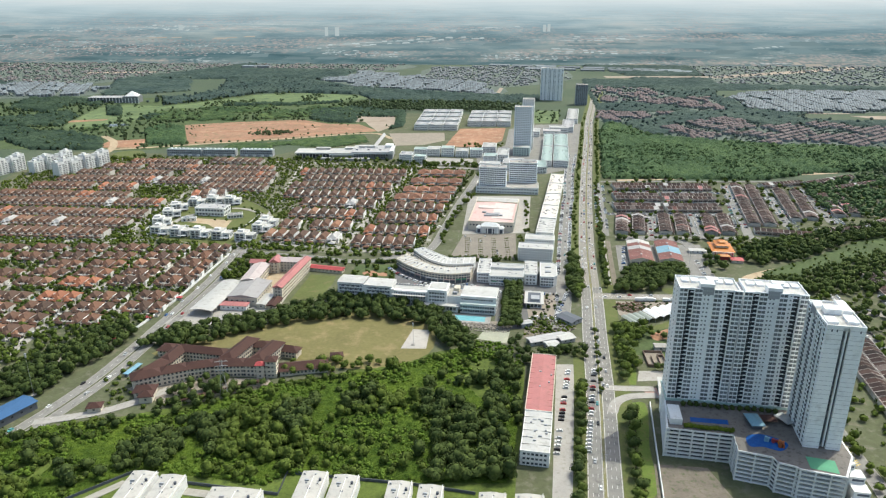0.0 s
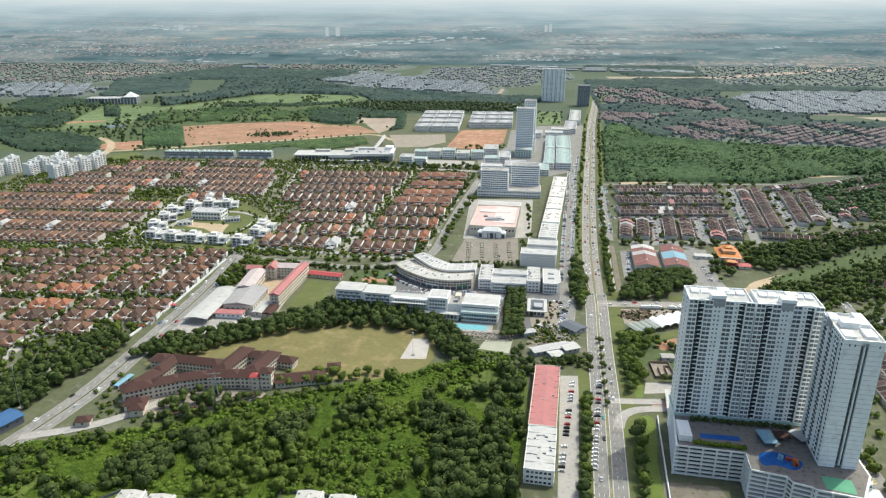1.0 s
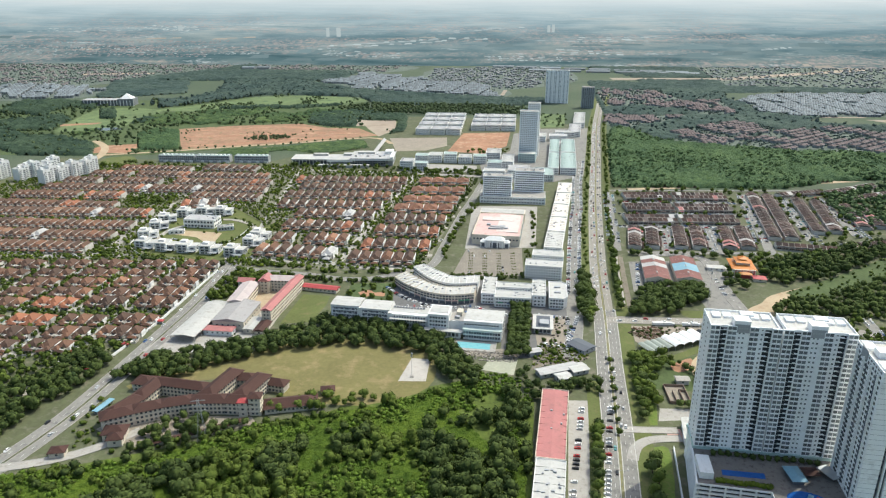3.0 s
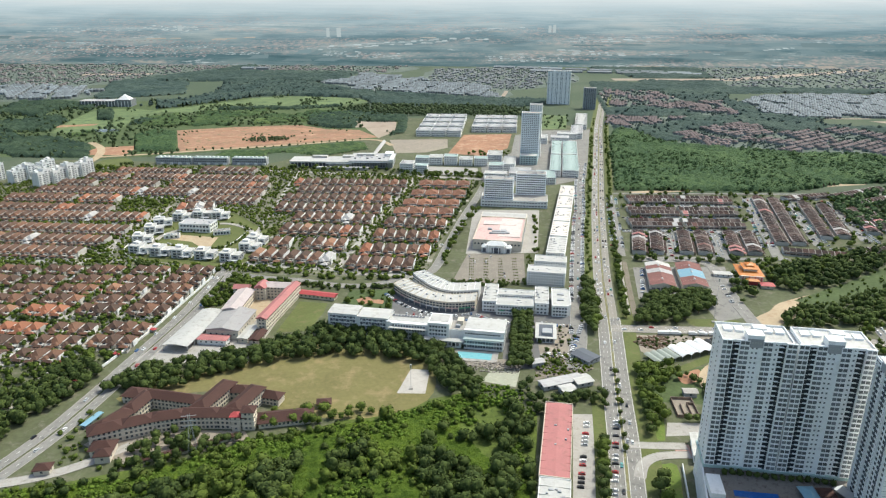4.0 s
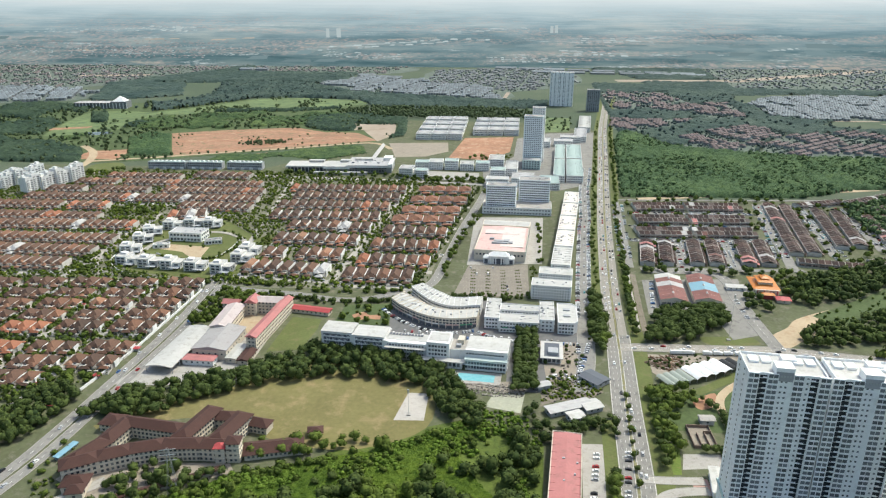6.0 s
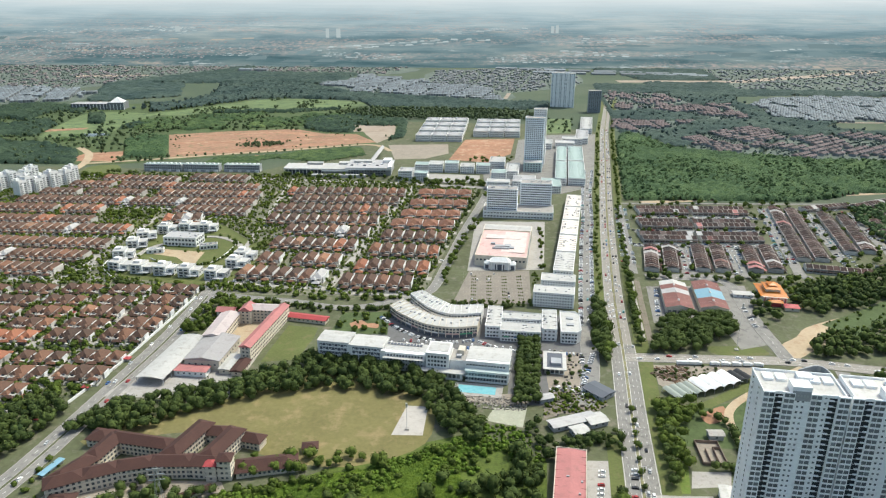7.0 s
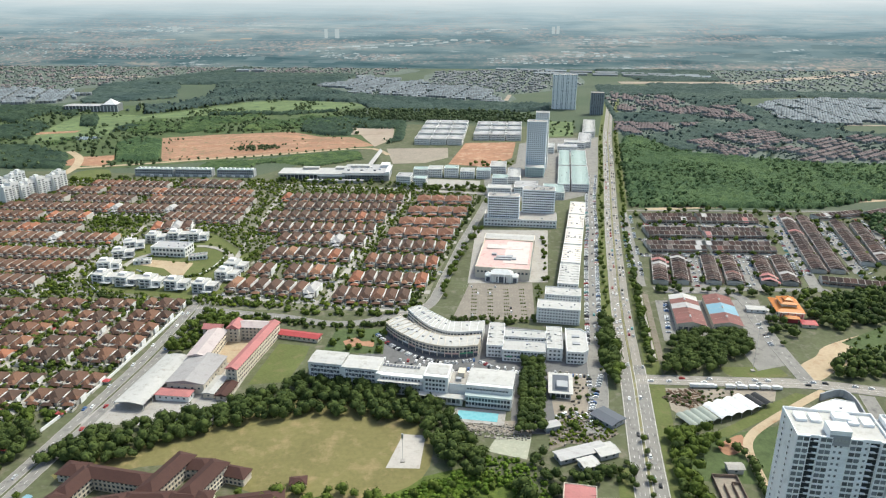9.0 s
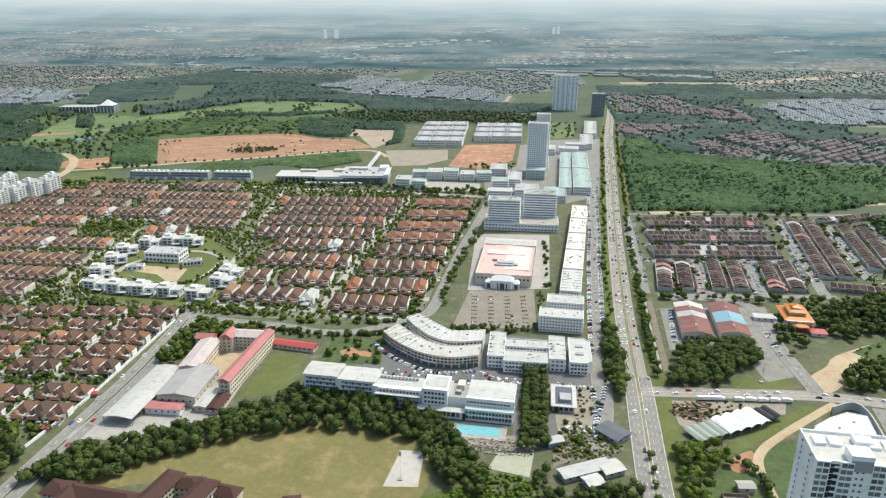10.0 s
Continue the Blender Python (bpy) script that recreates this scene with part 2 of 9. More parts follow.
# ---- mesh building ----
class Builder:
    """Collects faces of one mesh in local coordinates."""

    def __init__(self):
        self.v, self.f = [], []

    def add(self, verts, faces):
        n = len(self.v)
        self.v += [tuple(p) for p in verts]
        self.f += [tuple(i + n for i in q) for q in faces]
        return self

    def box(self, x, y, z, sx, sy, sz, rot=0.0):
        """A box on the height z, centred on x, y, turned by rot degrees."""
        c, s = math.cos(radians(rot)), math.sin(radians(rot))
        vs = [(x + c * a * sx / 2 - s * b * sy / 2, y + s * a * sx / 2 + c * b * sy / 2, z + k * sz)
              for k in (0, 1) for a, b in ((-1, -1), (1, -1), (1, 1), (-1, 1))]
        return self.add(vs, [(3, 2, 1, 0), (4, 5, 6, 7), (0, 1, 5, 4), (1, 2, 6, 5), (2, 3, 7, 6), (3, 0, 4, 7)])

    def prism(self, pts, z0, z1):
        n = len(pts)
        return self.add([(x, y, z0) for x, y in pts] + [(x, y, z1) for x, y in pts],
                        [tuple(range(n))[::-1], tuple(range(n, 2 * n))] + [(i, (i + 1) % n, n + (i + 1) % n, n + i) for i in range(n)])

    def hip(self, x, y, z, sx, sy, h, over=0.5, thick=0.18, inset=None):
        """A hipped roof whose ridge runs along the longer side; inset 0 makes gables."""
        ax, ay = sx / 2 + over, sy / 2 + over
        base = [(x - ax, y - ay), (x + ax, y - ay), (x + ax, y + ay), (x - ax, y + ay)]
        k = min(ax, ay) if inset is None else inset
        if sx >= sy:
            r0, r1 = (x - ax + k, y, z + h), (x + ax - k, y, z + h)
            faces = [(4, 5, 9, 8), (5, 6, 9), (6, 7, 8, 9), (7, 4, 8)]
        else:
            r0, r1 = (x, y - ay + k, z + h), (x, y + ay - k, z + h)
            faces = [(4, 5, 8), (5, 6, 9, 8), (6, 7, 9), (7, 4, 8, 9)]
        vs = [(a, b, z - thick) for a, b in base] + [(a, b, z) for a, b in base] + [r0, r1]
        return self.add(vs, [(3, 2, 1, 0), (0, 1, 5, 4), (1, 2, 6, 5), (2, 3, 7, 6), (3, 0, 4, 7)] + faces)

    def cyl(self, x, y, z, r0, r1, h, n=8):
        ring = [(math.cos(2 * math.pi * i / n), math.sin(2 * math.pi * i / n)) for i in range(n)]
        return self.add([(x + r0 * a, y + r0 * b, z) for a, b in ring] + [(x + r1 * a, y + r1 * b, z + h) for a, b in ring],
                        [tuple(range(n))[::-1], tuple(range(n, 2 * n))] + [(i, (i + 1) % n, n + (i + 1) % n, n + i) for i in range(n)])

    def rod(self, p, q, r0, r1, n=6):
        """A tapered bar from p to q."""
        p, q = Vector(p), Vector(q)
        turn = (q - p).to_track_quat("Z", "Y").to_matrix()
        ring = [(math.cos(2 * math.pi * i / n), math.sin(2 * math.pi * i / n)) for i in range(n)]
        vs = [p + turn @ Vector((r0 * a, r0 * b, 0)) for a, b in ring] + [q + turn @ Vector((r1 * a, r1 * b, 0)) for a, b in ring]
        return self.add(vs, [tuple(range(n))[::-1], tuple(range(n, 2 * n))] + [(i, (i + 1) % n, n + (i + 1) % n, n + i) for i in range(n)])

    def merge(self, other, x=0, y=0, z=0, rot=0.0):
        c, s = math.cos(radians(rot)), math.sin(radians(rot))
        return self.add([(x + c * a - s * b, y + s * a + c * b, z + d) for a, b, d in other.v], other.f)

    def mesh(self, name, material):
        me = bpy.data.meshes.new(name)
        me.from_pydata(self.v, [], self.f)
        me.materials.append(material)
        me.update()
        return me


def part(name, built, material=None, parent=None, label="", at=None):
    """Links a Builder, or a ready mesh, as one object under a thing or a part."""
    ob = new(name, built.mesh(name, material) if isinstance(built, Builder) else built)
    if parent:
        ob.parent = parent
    if at:
        ob.matrix_basis = at
    return tagged(ob, label) if label else ob


def thing(name, x, y, rot, label, category, group="", z=0.0):
    ob = new(name)
    ob.matrix_basis = pose(x, y, z, 0, 0, rot)
    return tagged(ob, label, category, group)


def setting(name, built, material, label, category="", kind="structure"):
    return tagged(part(name, built, material), label, category or name.replace("_", " "), kind=kind)


def np_mesh(name, verts, tris, material):
    me = bpy.data.meshes.new(name)
    me.vertices.add(len(verts))
    me.vertices.foreach_set("co", np.asarray(verts, np.float32).ravel())
    n = len(tris)
    me.loops.add(3 * n)
    me.loops.foreach_set("vertex_index", np.asarray(tris, np.int32).ravel())
    me.polygons.add(n)
    me.polygons.foreach_set("loop_start", np.arange(0, 3 * n, 3, dtype=np.int32))
    me.materials.append(material)
    me.update(calc_edges=True)
    me.validate()
    return me


def along(pts, step):
    """Points and headings (degrees of the way from the x axis) every step metres along a line of points."""
    out, left = [], 0.0
    for (x0, y0), (x1, y1) in zip(pts, pts[1:]):
        d = math.hypot(x1 - x0, y1 - y0)
        t = left
        while t < d:
            out.append((x0 + (x1 - x0) * t / d, y0 + (y1 - y0) * t / d, math.degrees(math.atan2(y1 - y0, x1 - x0))))
            t += step
        left = t - d
    return out


def offset(pts, d):
    """The line shifted by d metres to its right."""
    out = []
    for i, (x, y) in enumerate(pts):
        a, b = pts[max(0, i - 1)], pts[min(len(pts) - 1, i + 1)]
        dx, dy = b[0] - a[0], b[1] - a[1]
        n = math.hypot(dx, dy)
        out.append((x + d * dy / n, y - d * dx / n))
    return out


def smooth(pts, n=6):
    """A finer line through the points."""
    out = []
    q = [pts[0]] + list(pts) + [pts[-1]]
    for a, b, c, d in zip(q, q[1:], q[2:], q[3:]):
        for k in range(n):
            t = k / n
            out.append(tuple(0.5 * (2 * b[i] + (c[i] - a[i]) * t + (2 * a[i] - 5 * b[i] + 4 * c[i] - d[i]) * t * t + (3 * b[i] - a[i] - 3 * c[i] + d[i]) * t ** 3) for i in (0, 1)))
    return out + [tuple(pts[-1])]


def ribbon(pts, left, right, z, thick=0.3):
    """A strip along pts from left to right metres beside it, as a slab whose top is at z."""
    a, b = offset(pts, left), offset(pts, right)
    n = len(pts)
    m = Builder()
    m.add([(x, y, z) for x, y in a] + [(x, y, z) for x, y in b] + [(x, y, z - thick) for x, y in a] + [(x, y, z - thick) for x, y in b],
          [(i, n + i, n + i + 1, i + 1) for i in range(n - 1)] + [(i + 1, 2 * n + i + 1, 2 * n + i, i) for i in range(n - 1)]
          + [(n + i, 3 * n + i, 3 * n + i + 1, n + i + 1) for i in range(n - 1)])
    return m


def dashes(pts, off, z, length, gap, width=0.17):
    m = Builder()
    for x, y, a in along(offset(pts, off), length + gap):
        m.box(x, y, z - 0.02, length, width, 0.02, a)
    return m


def inside(x, y, poly):
    hit = False
    for (x0, y0), (x1, y1) in zip(poly, poly[1:] + poly[:1]):
        if (y0 > y) != (y1 > y) and x < (x1 - x0) * (y - y0) / (y1 - y0) + x0:
            hit = not hit
    return hit


def scatter(poly, spacing, seed, keep=1.0, jitter=0.8):
    """Uneven points inside a polygon, about spacing metres apart."""
    rng = random.Random(seed)
    xs, ys = [p[0] for p in poly], [p[1] for p in poly]
    out = []
    y = min(ys)
    while y < max(ys):
        x = min(xs)
        while x < max(xs):
            px, py = x + rng.uniform(-0.5, 0.5) * spacing * jitter * 1.6, y + rng.uniform(-0.5, 0.5) * spacing * jitter * 1.6
            if rng.random() < keep and inside(px, py, poly):
                out.append((px, py))
            x += spacing
        y += spacing
    return out


# ---- ground, distance ----
g = Builder()
STEP = 500
NX, NY = 25, 17
g.add([((i - 12) * STEP, (j - 4) * STEP, 0) for j in range(NY) for i in range(NX)],
      [(j * NX + i, j * NX + i + 1, (j + 1) * NX + i + 1, (j + 1) * NX + i) for j in range(NY - 1) for i in range(NX - 1)])
setting("ground", g, M_LAND, "green and brown country with woods, scrub and cleared plots", "ground")

# the hazy distance: a plain sheet that rises towards the horizon, far behind the rest
bm_, bnt, bb = node_mat("hazy_distance", 1.0)
bpos, _ = coords(bnt)
sep = bnt.nodes.new("ShaderNodeSeparateXYZ")
bnt.links.new(bpos, sep.inputs[0])
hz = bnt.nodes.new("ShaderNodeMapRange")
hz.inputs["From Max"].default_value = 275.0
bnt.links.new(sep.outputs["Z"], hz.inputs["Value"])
def far_noise(sx, sz, detail, rough):
    st = bnt.nodes.new("ShaderNodeVectorMath")
    st.operation = "MULTIPLY"
    st.inputs[1].default_value = (sx, 0.0, sz)
    bnt.links.new(bpos, st.inputs[0])
    return tex_noise(bnt, st.outputs[0], 1.0, detail, rough)


def times(a, b):
    n = bnt.nodes.new("ShaderNodeMath")
    n.operation = "MULTIPLY"
    bnt.links.new(a, n.inputs[0])
    bnt.links.new(b, n.inputs[1])
    return n.outputs[0]


# haze is painted in: colour pales and features weaken towards the horizon
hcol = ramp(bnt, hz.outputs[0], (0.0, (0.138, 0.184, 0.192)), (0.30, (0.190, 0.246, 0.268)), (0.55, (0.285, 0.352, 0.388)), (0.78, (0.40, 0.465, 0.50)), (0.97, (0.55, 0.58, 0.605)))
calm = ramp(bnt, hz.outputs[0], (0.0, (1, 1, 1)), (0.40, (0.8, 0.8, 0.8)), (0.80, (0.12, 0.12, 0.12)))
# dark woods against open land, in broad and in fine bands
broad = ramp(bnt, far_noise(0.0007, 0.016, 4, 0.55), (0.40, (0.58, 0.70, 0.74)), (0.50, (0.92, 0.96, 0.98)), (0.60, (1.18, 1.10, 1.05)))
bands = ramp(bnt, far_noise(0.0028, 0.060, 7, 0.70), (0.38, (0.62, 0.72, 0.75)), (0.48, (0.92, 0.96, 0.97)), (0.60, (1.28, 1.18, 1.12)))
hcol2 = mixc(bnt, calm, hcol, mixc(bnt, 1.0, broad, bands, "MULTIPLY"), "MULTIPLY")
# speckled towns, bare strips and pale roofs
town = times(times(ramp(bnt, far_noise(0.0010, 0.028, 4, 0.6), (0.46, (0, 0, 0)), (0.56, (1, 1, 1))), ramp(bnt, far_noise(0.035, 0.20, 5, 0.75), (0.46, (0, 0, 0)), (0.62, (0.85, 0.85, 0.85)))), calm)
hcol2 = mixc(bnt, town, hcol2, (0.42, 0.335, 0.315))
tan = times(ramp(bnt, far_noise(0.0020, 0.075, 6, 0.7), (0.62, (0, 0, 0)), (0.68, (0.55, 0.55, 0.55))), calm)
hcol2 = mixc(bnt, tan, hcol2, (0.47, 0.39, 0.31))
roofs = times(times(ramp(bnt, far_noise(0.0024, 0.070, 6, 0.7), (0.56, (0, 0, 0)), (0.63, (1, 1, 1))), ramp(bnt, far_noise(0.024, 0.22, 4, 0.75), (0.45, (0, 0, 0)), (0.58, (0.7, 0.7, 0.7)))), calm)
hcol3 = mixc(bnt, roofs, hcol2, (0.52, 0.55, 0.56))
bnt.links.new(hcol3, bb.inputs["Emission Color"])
# the sheet glows with this hazed colour instead of taking the sun
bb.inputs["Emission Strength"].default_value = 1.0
bb.inputs["Base Color"].default_value = (0.0, 0.0, 0.0, 1)
bb.inputs["Specular IOR Level"].default_value = 0.0
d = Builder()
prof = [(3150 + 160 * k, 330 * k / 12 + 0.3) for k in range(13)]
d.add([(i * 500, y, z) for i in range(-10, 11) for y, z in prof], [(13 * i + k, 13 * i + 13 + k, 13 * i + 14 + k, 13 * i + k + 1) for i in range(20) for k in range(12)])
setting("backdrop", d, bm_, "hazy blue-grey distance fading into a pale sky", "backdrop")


# self-glowing colour with the horizon haze already mixed in
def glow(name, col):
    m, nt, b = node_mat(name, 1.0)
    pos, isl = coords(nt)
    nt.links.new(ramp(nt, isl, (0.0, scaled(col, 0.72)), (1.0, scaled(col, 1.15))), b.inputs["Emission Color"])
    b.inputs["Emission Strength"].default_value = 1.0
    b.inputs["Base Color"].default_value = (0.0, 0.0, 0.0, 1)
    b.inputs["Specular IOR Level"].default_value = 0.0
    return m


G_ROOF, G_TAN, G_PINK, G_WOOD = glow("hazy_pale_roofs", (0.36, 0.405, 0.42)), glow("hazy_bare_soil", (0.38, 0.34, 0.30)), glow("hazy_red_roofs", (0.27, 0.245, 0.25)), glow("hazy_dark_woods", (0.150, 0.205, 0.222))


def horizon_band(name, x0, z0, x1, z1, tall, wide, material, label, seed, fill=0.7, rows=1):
    """A broken band of flat glowing quads for far roofs, soil or woods lying on the distance."""
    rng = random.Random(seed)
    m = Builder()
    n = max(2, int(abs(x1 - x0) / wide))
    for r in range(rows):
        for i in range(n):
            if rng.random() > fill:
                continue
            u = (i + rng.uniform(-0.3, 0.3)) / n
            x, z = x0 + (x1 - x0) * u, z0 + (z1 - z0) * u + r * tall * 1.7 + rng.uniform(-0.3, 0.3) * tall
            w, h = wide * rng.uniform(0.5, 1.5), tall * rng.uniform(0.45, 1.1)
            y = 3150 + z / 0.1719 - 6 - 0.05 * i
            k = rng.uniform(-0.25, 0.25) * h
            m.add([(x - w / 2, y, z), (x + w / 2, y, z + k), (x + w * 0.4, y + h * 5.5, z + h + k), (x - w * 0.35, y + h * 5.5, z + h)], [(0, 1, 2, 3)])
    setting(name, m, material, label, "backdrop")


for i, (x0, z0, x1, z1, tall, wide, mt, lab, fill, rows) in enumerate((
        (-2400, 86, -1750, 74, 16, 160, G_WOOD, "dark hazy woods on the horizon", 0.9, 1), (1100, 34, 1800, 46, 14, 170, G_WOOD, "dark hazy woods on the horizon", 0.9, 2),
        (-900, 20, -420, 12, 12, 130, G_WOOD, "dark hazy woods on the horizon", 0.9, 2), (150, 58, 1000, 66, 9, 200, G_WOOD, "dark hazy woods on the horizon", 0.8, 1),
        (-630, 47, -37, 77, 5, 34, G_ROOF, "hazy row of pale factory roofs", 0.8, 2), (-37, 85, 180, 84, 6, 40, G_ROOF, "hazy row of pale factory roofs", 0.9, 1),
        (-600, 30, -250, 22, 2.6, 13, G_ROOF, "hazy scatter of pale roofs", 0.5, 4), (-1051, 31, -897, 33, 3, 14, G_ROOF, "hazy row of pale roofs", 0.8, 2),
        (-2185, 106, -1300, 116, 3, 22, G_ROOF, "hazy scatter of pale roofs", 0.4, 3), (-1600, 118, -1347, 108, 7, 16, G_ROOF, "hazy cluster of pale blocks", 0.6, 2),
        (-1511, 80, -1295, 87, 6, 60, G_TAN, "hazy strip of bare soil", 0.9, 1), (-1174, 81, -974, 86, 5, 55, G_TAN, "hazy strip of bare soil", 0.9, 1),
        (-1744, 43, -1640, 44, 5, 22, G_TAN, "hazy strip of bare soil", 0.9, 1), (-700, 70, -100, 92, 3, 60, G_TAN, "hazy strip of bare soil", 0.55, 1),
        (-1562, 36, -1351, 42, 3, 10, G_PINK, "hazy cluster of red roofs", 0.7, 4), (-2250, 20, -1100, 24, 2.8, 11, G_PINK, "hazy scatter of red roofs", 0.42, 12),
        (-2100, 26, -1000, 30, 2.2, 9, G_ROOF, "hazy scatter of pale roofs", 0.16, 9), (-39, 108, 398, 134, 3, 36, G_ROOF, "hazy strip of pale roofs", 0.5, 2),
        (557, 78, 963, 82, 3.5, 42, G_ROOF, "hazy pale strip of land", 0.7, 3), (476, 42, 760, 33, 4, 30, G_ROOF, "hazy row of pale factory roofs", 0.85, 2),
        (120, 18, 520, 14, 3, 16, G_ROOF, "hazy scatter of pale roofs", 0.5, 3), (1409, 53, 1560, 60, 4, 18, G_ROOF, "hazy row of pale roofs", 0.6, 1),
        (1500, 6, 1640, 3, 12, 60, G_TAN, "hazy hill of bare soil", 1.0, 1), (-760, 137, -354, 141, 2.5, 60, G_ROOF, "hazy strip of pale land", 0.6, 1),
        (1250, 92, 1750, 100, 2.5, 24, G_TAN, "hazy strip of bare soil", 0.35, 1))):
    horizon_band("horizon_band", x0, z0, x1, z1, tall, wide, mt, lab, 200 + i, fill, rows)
# plain glowing boxes in the same hazed colour
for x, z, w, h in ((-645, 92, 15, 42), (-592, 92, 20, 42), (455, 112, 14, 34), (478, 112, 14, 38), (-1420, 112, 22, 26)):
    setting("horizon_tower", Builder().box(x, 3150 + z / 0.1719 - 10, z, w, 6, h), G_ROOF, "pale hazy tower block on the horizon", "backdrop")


LAYERS = itertools.count()
ROAD_LAYERS = itertools.count()


def patch(name, pts, z, material, label, category, thick=0.3):
    """A flat piece of ground; each one lies a little above those before it."""
    z = 0.03 + 0.0025 * next(LAYERS)
    m = Builder().prism(pts[::-1] if sum(a[0] * b[1] - b[0] * a[1] for a, b in zip(pts, pts[1:] + pts[:1])) < 0 else pts, z - thick, z)
    return setting(name, m, material, label, category)


patch("ground_town", [(-700, 150), (700, 150), (720, 1100), (260, 1100), (330, 1640), (150, 1760), (-120, 1780), (-180, 1500), (-330, 1270), (-720, 1290)], 0.03,
      surface("town_ground", (0.098, 0.108, 0.056), 0.95, 0.3, 0.03, 0.25, stain=(0.17, 0.155, 0.115), relief=0.05), "worn grey-green town ground with grass and paving", "ground")
patch("ground_scrubland", [(-480, 230), (-330, 340), (-278, 357), (-234, 414), (-126, 456), (-46, 503), (13, 526), (57, 494), (46, 400), (40, 366), (36, 330), (30, 250)], 0.05, M_SCRUB, "bright green overgrown scrubland", "ground")
patch("playing_field", smooth([(-245, 508), (-215, 535), (-170, 560), (-136, 588), (-94, 600), (-50, 592), (-18, 560), (-20, 512), (-60, 488), (-95, 488), (-130, 500), (-180, 520), (-235, 500)], 4), 0.06, M_FIELD, "dry yellow-green school playing field with worn patches", "field")
patch("sports_court", [(-35, 557), (-20, 556), (-22, 521), (-43, 521)], 0.09, surface("pale_court", (0.44, 0.41, 0.37), 0.9, 0.10, 0.06, 0.6, stain=(0.36, 0.33, 0.29)), "pale concrete sports court beside the field", "court")
patch("tennis_court", [(27, 556), (50, 556), (45, 532), (20, 540)], 0.09, surface("green_court", (0.34, 0.345, 0.265), 0.9, 0.15, 0.1, 0.6, stain=(0.45, 0.42, 0.33)), "worn pale green tennis court", "court")
patch("lawn", [(-156, 617), (-149, 684), (-122, 680), (-122, 660), (-128, 622)], 0.06, M_GRASS, "green school lawn", "lawn")
patch("bare_plot", [(-19, 1369), (12, 1561), (114, 1576), (96, 1424), (49, 1349), (7, 1363)], 0.07, M_EARTH, "cleared plot of red-orange earth", "earth")
patch("bare_plot", [(-140, 1500), (-22, 1512), (-20, 1424), (-60, 1378), (-116, 1369)], 0.07, M_DUST, "cleared plot of pale grey-brown earth", "earth")
patch("bare_plot", smooth([(262, 642), (272, 660), (292, 676), (308, 694), (354, 718), (385, 724), (374, 700), (344, 684), (300, 655), (276, 636), (262, 642)], 3), 0.07, M_SAND, "cleared plot of pale earth beside the junction", "earth")
patch("rough_plot", [(136, 515), (205, 510), (222, 575), (170, 560), (150, 545)], 0.07, M_ROUGH, "rough green plot beside the drive", "grass")
patch("bare_plot", smooth([(178, 557), (190, 563), (187, 548), (173, 540), (170, 550), (178, 557)], 3), 0.07, M_EARTH, "bare red earth on the bank", "earth")
patch("traffic_island", smooth([(207, 655), (248, 656), (255, 648), (251, 641), (213, 640), (207, 655)], 3), 0.07, M_GRASS, "mown grass island at the junction", "grass")
patch("car_park", [(12, 822), (76, 825), (70, 738), (-5, 735)], 0.08, surface("worn_car_park", (0.225, 0.20, 0.165), 0.95, 0.2, 0.06, 0.5, stain=(0.29, 0.255, 0.205)), "worn open car park with faded bays", "car park")
patch("car_park", [(82, 497), (99, 497), (90, 440), (70, 335), (58, 335)], 0.08, M_CONCRETE, "pale concrete car park beside the shop row", "car park")
patch("car_park", [(68, 650), (112, 652), (104, 560), (66, 575)], 0.08, M_DUST, "dusty car park round the sales office", "car park")
patch("car_park", [(176, 700), (190, 785), (290, 790), (262, 660), (235, 650), (235, 700)], 0.08, M_ASPHALT, "grey paved yard round the workshops", "car park")
patch("shop_yard", [(-75, 655), (112, 640), (112, 652), (95, 712), (-50, 745), (-70, 700)], 0.075, M_ASPHALT_DARK, "dark paved yard round the shop rows", "pavement")
patch("mall_yard", [(10, 822), (92, 828), (112, 1000), (22, 1000)], 0.075, M_CONCRETE, "pale paved yard round the mall", "pavement")
patch("paved_ground", [(36, 560), (68, 560), (70, 650), (-80, 668), (-60, 636), (42, 618)], 0.07, M_ASPHALT_DARK, "dark paved yard beside the long building", "pavement")
patch("rubble_ground", [(-8, 566), (50, 558), (54, 576), (20, 574), (-6, 575)], 0.07, M_DUST, "rubble-strewn bare ground below the pool", "earth")
patch("paved_ground", [(112, 640), (128, 640), (134, 700), (116, 700)], 0.07, M_CONCRETE, "paved corner beside the junction", "pavement")
patch("paved_ground", [(-256, 562), (-165, 562), (-156, 702), (-212, 702), (-214, 655), (-238, 650)], 0.07, M_CONCRETE, "pale paved school grounds", "pavement")
patch("rough_plot", [(-110, 672), (-60, 668), (-62, 715), (-105, 712)], 0.07, M_ROUGH, "rough green plot beside the shops", "grass")
patch("hillside", [(325, 701), (394, 744), (489, 811), (562, 856), (507, 767), (449, 740), (394, 709), (343, 675)], 0.05, M_ROUGH, "open grassy slope", "grass")

# ---- roads ----
MAIN = smooth([(64, 180), (80, 280), (97, 383), (109.5, 460), (121.5, 545), (134.5, 630), (150, 742), (167, 848), (200, 1040), (259, 1359), (311, 1640), (358, 1865), (440, 2250)], 4)
LEFT = smooth([(-330, 280), (-292, 380), (-270, 450), (-261, 503), (-252, 587), (-245, 660), (-243, 758), (-255, 800)], 5)
CROSS = smooth([(-243, 752), (-197, 742), (-155, 735), (-117, 724), (-84, 727), (-50, 750), (-26, 768), (-12, 842), (5, 946), (27, 1058), (45, 1160), (60, 1260)], 5)
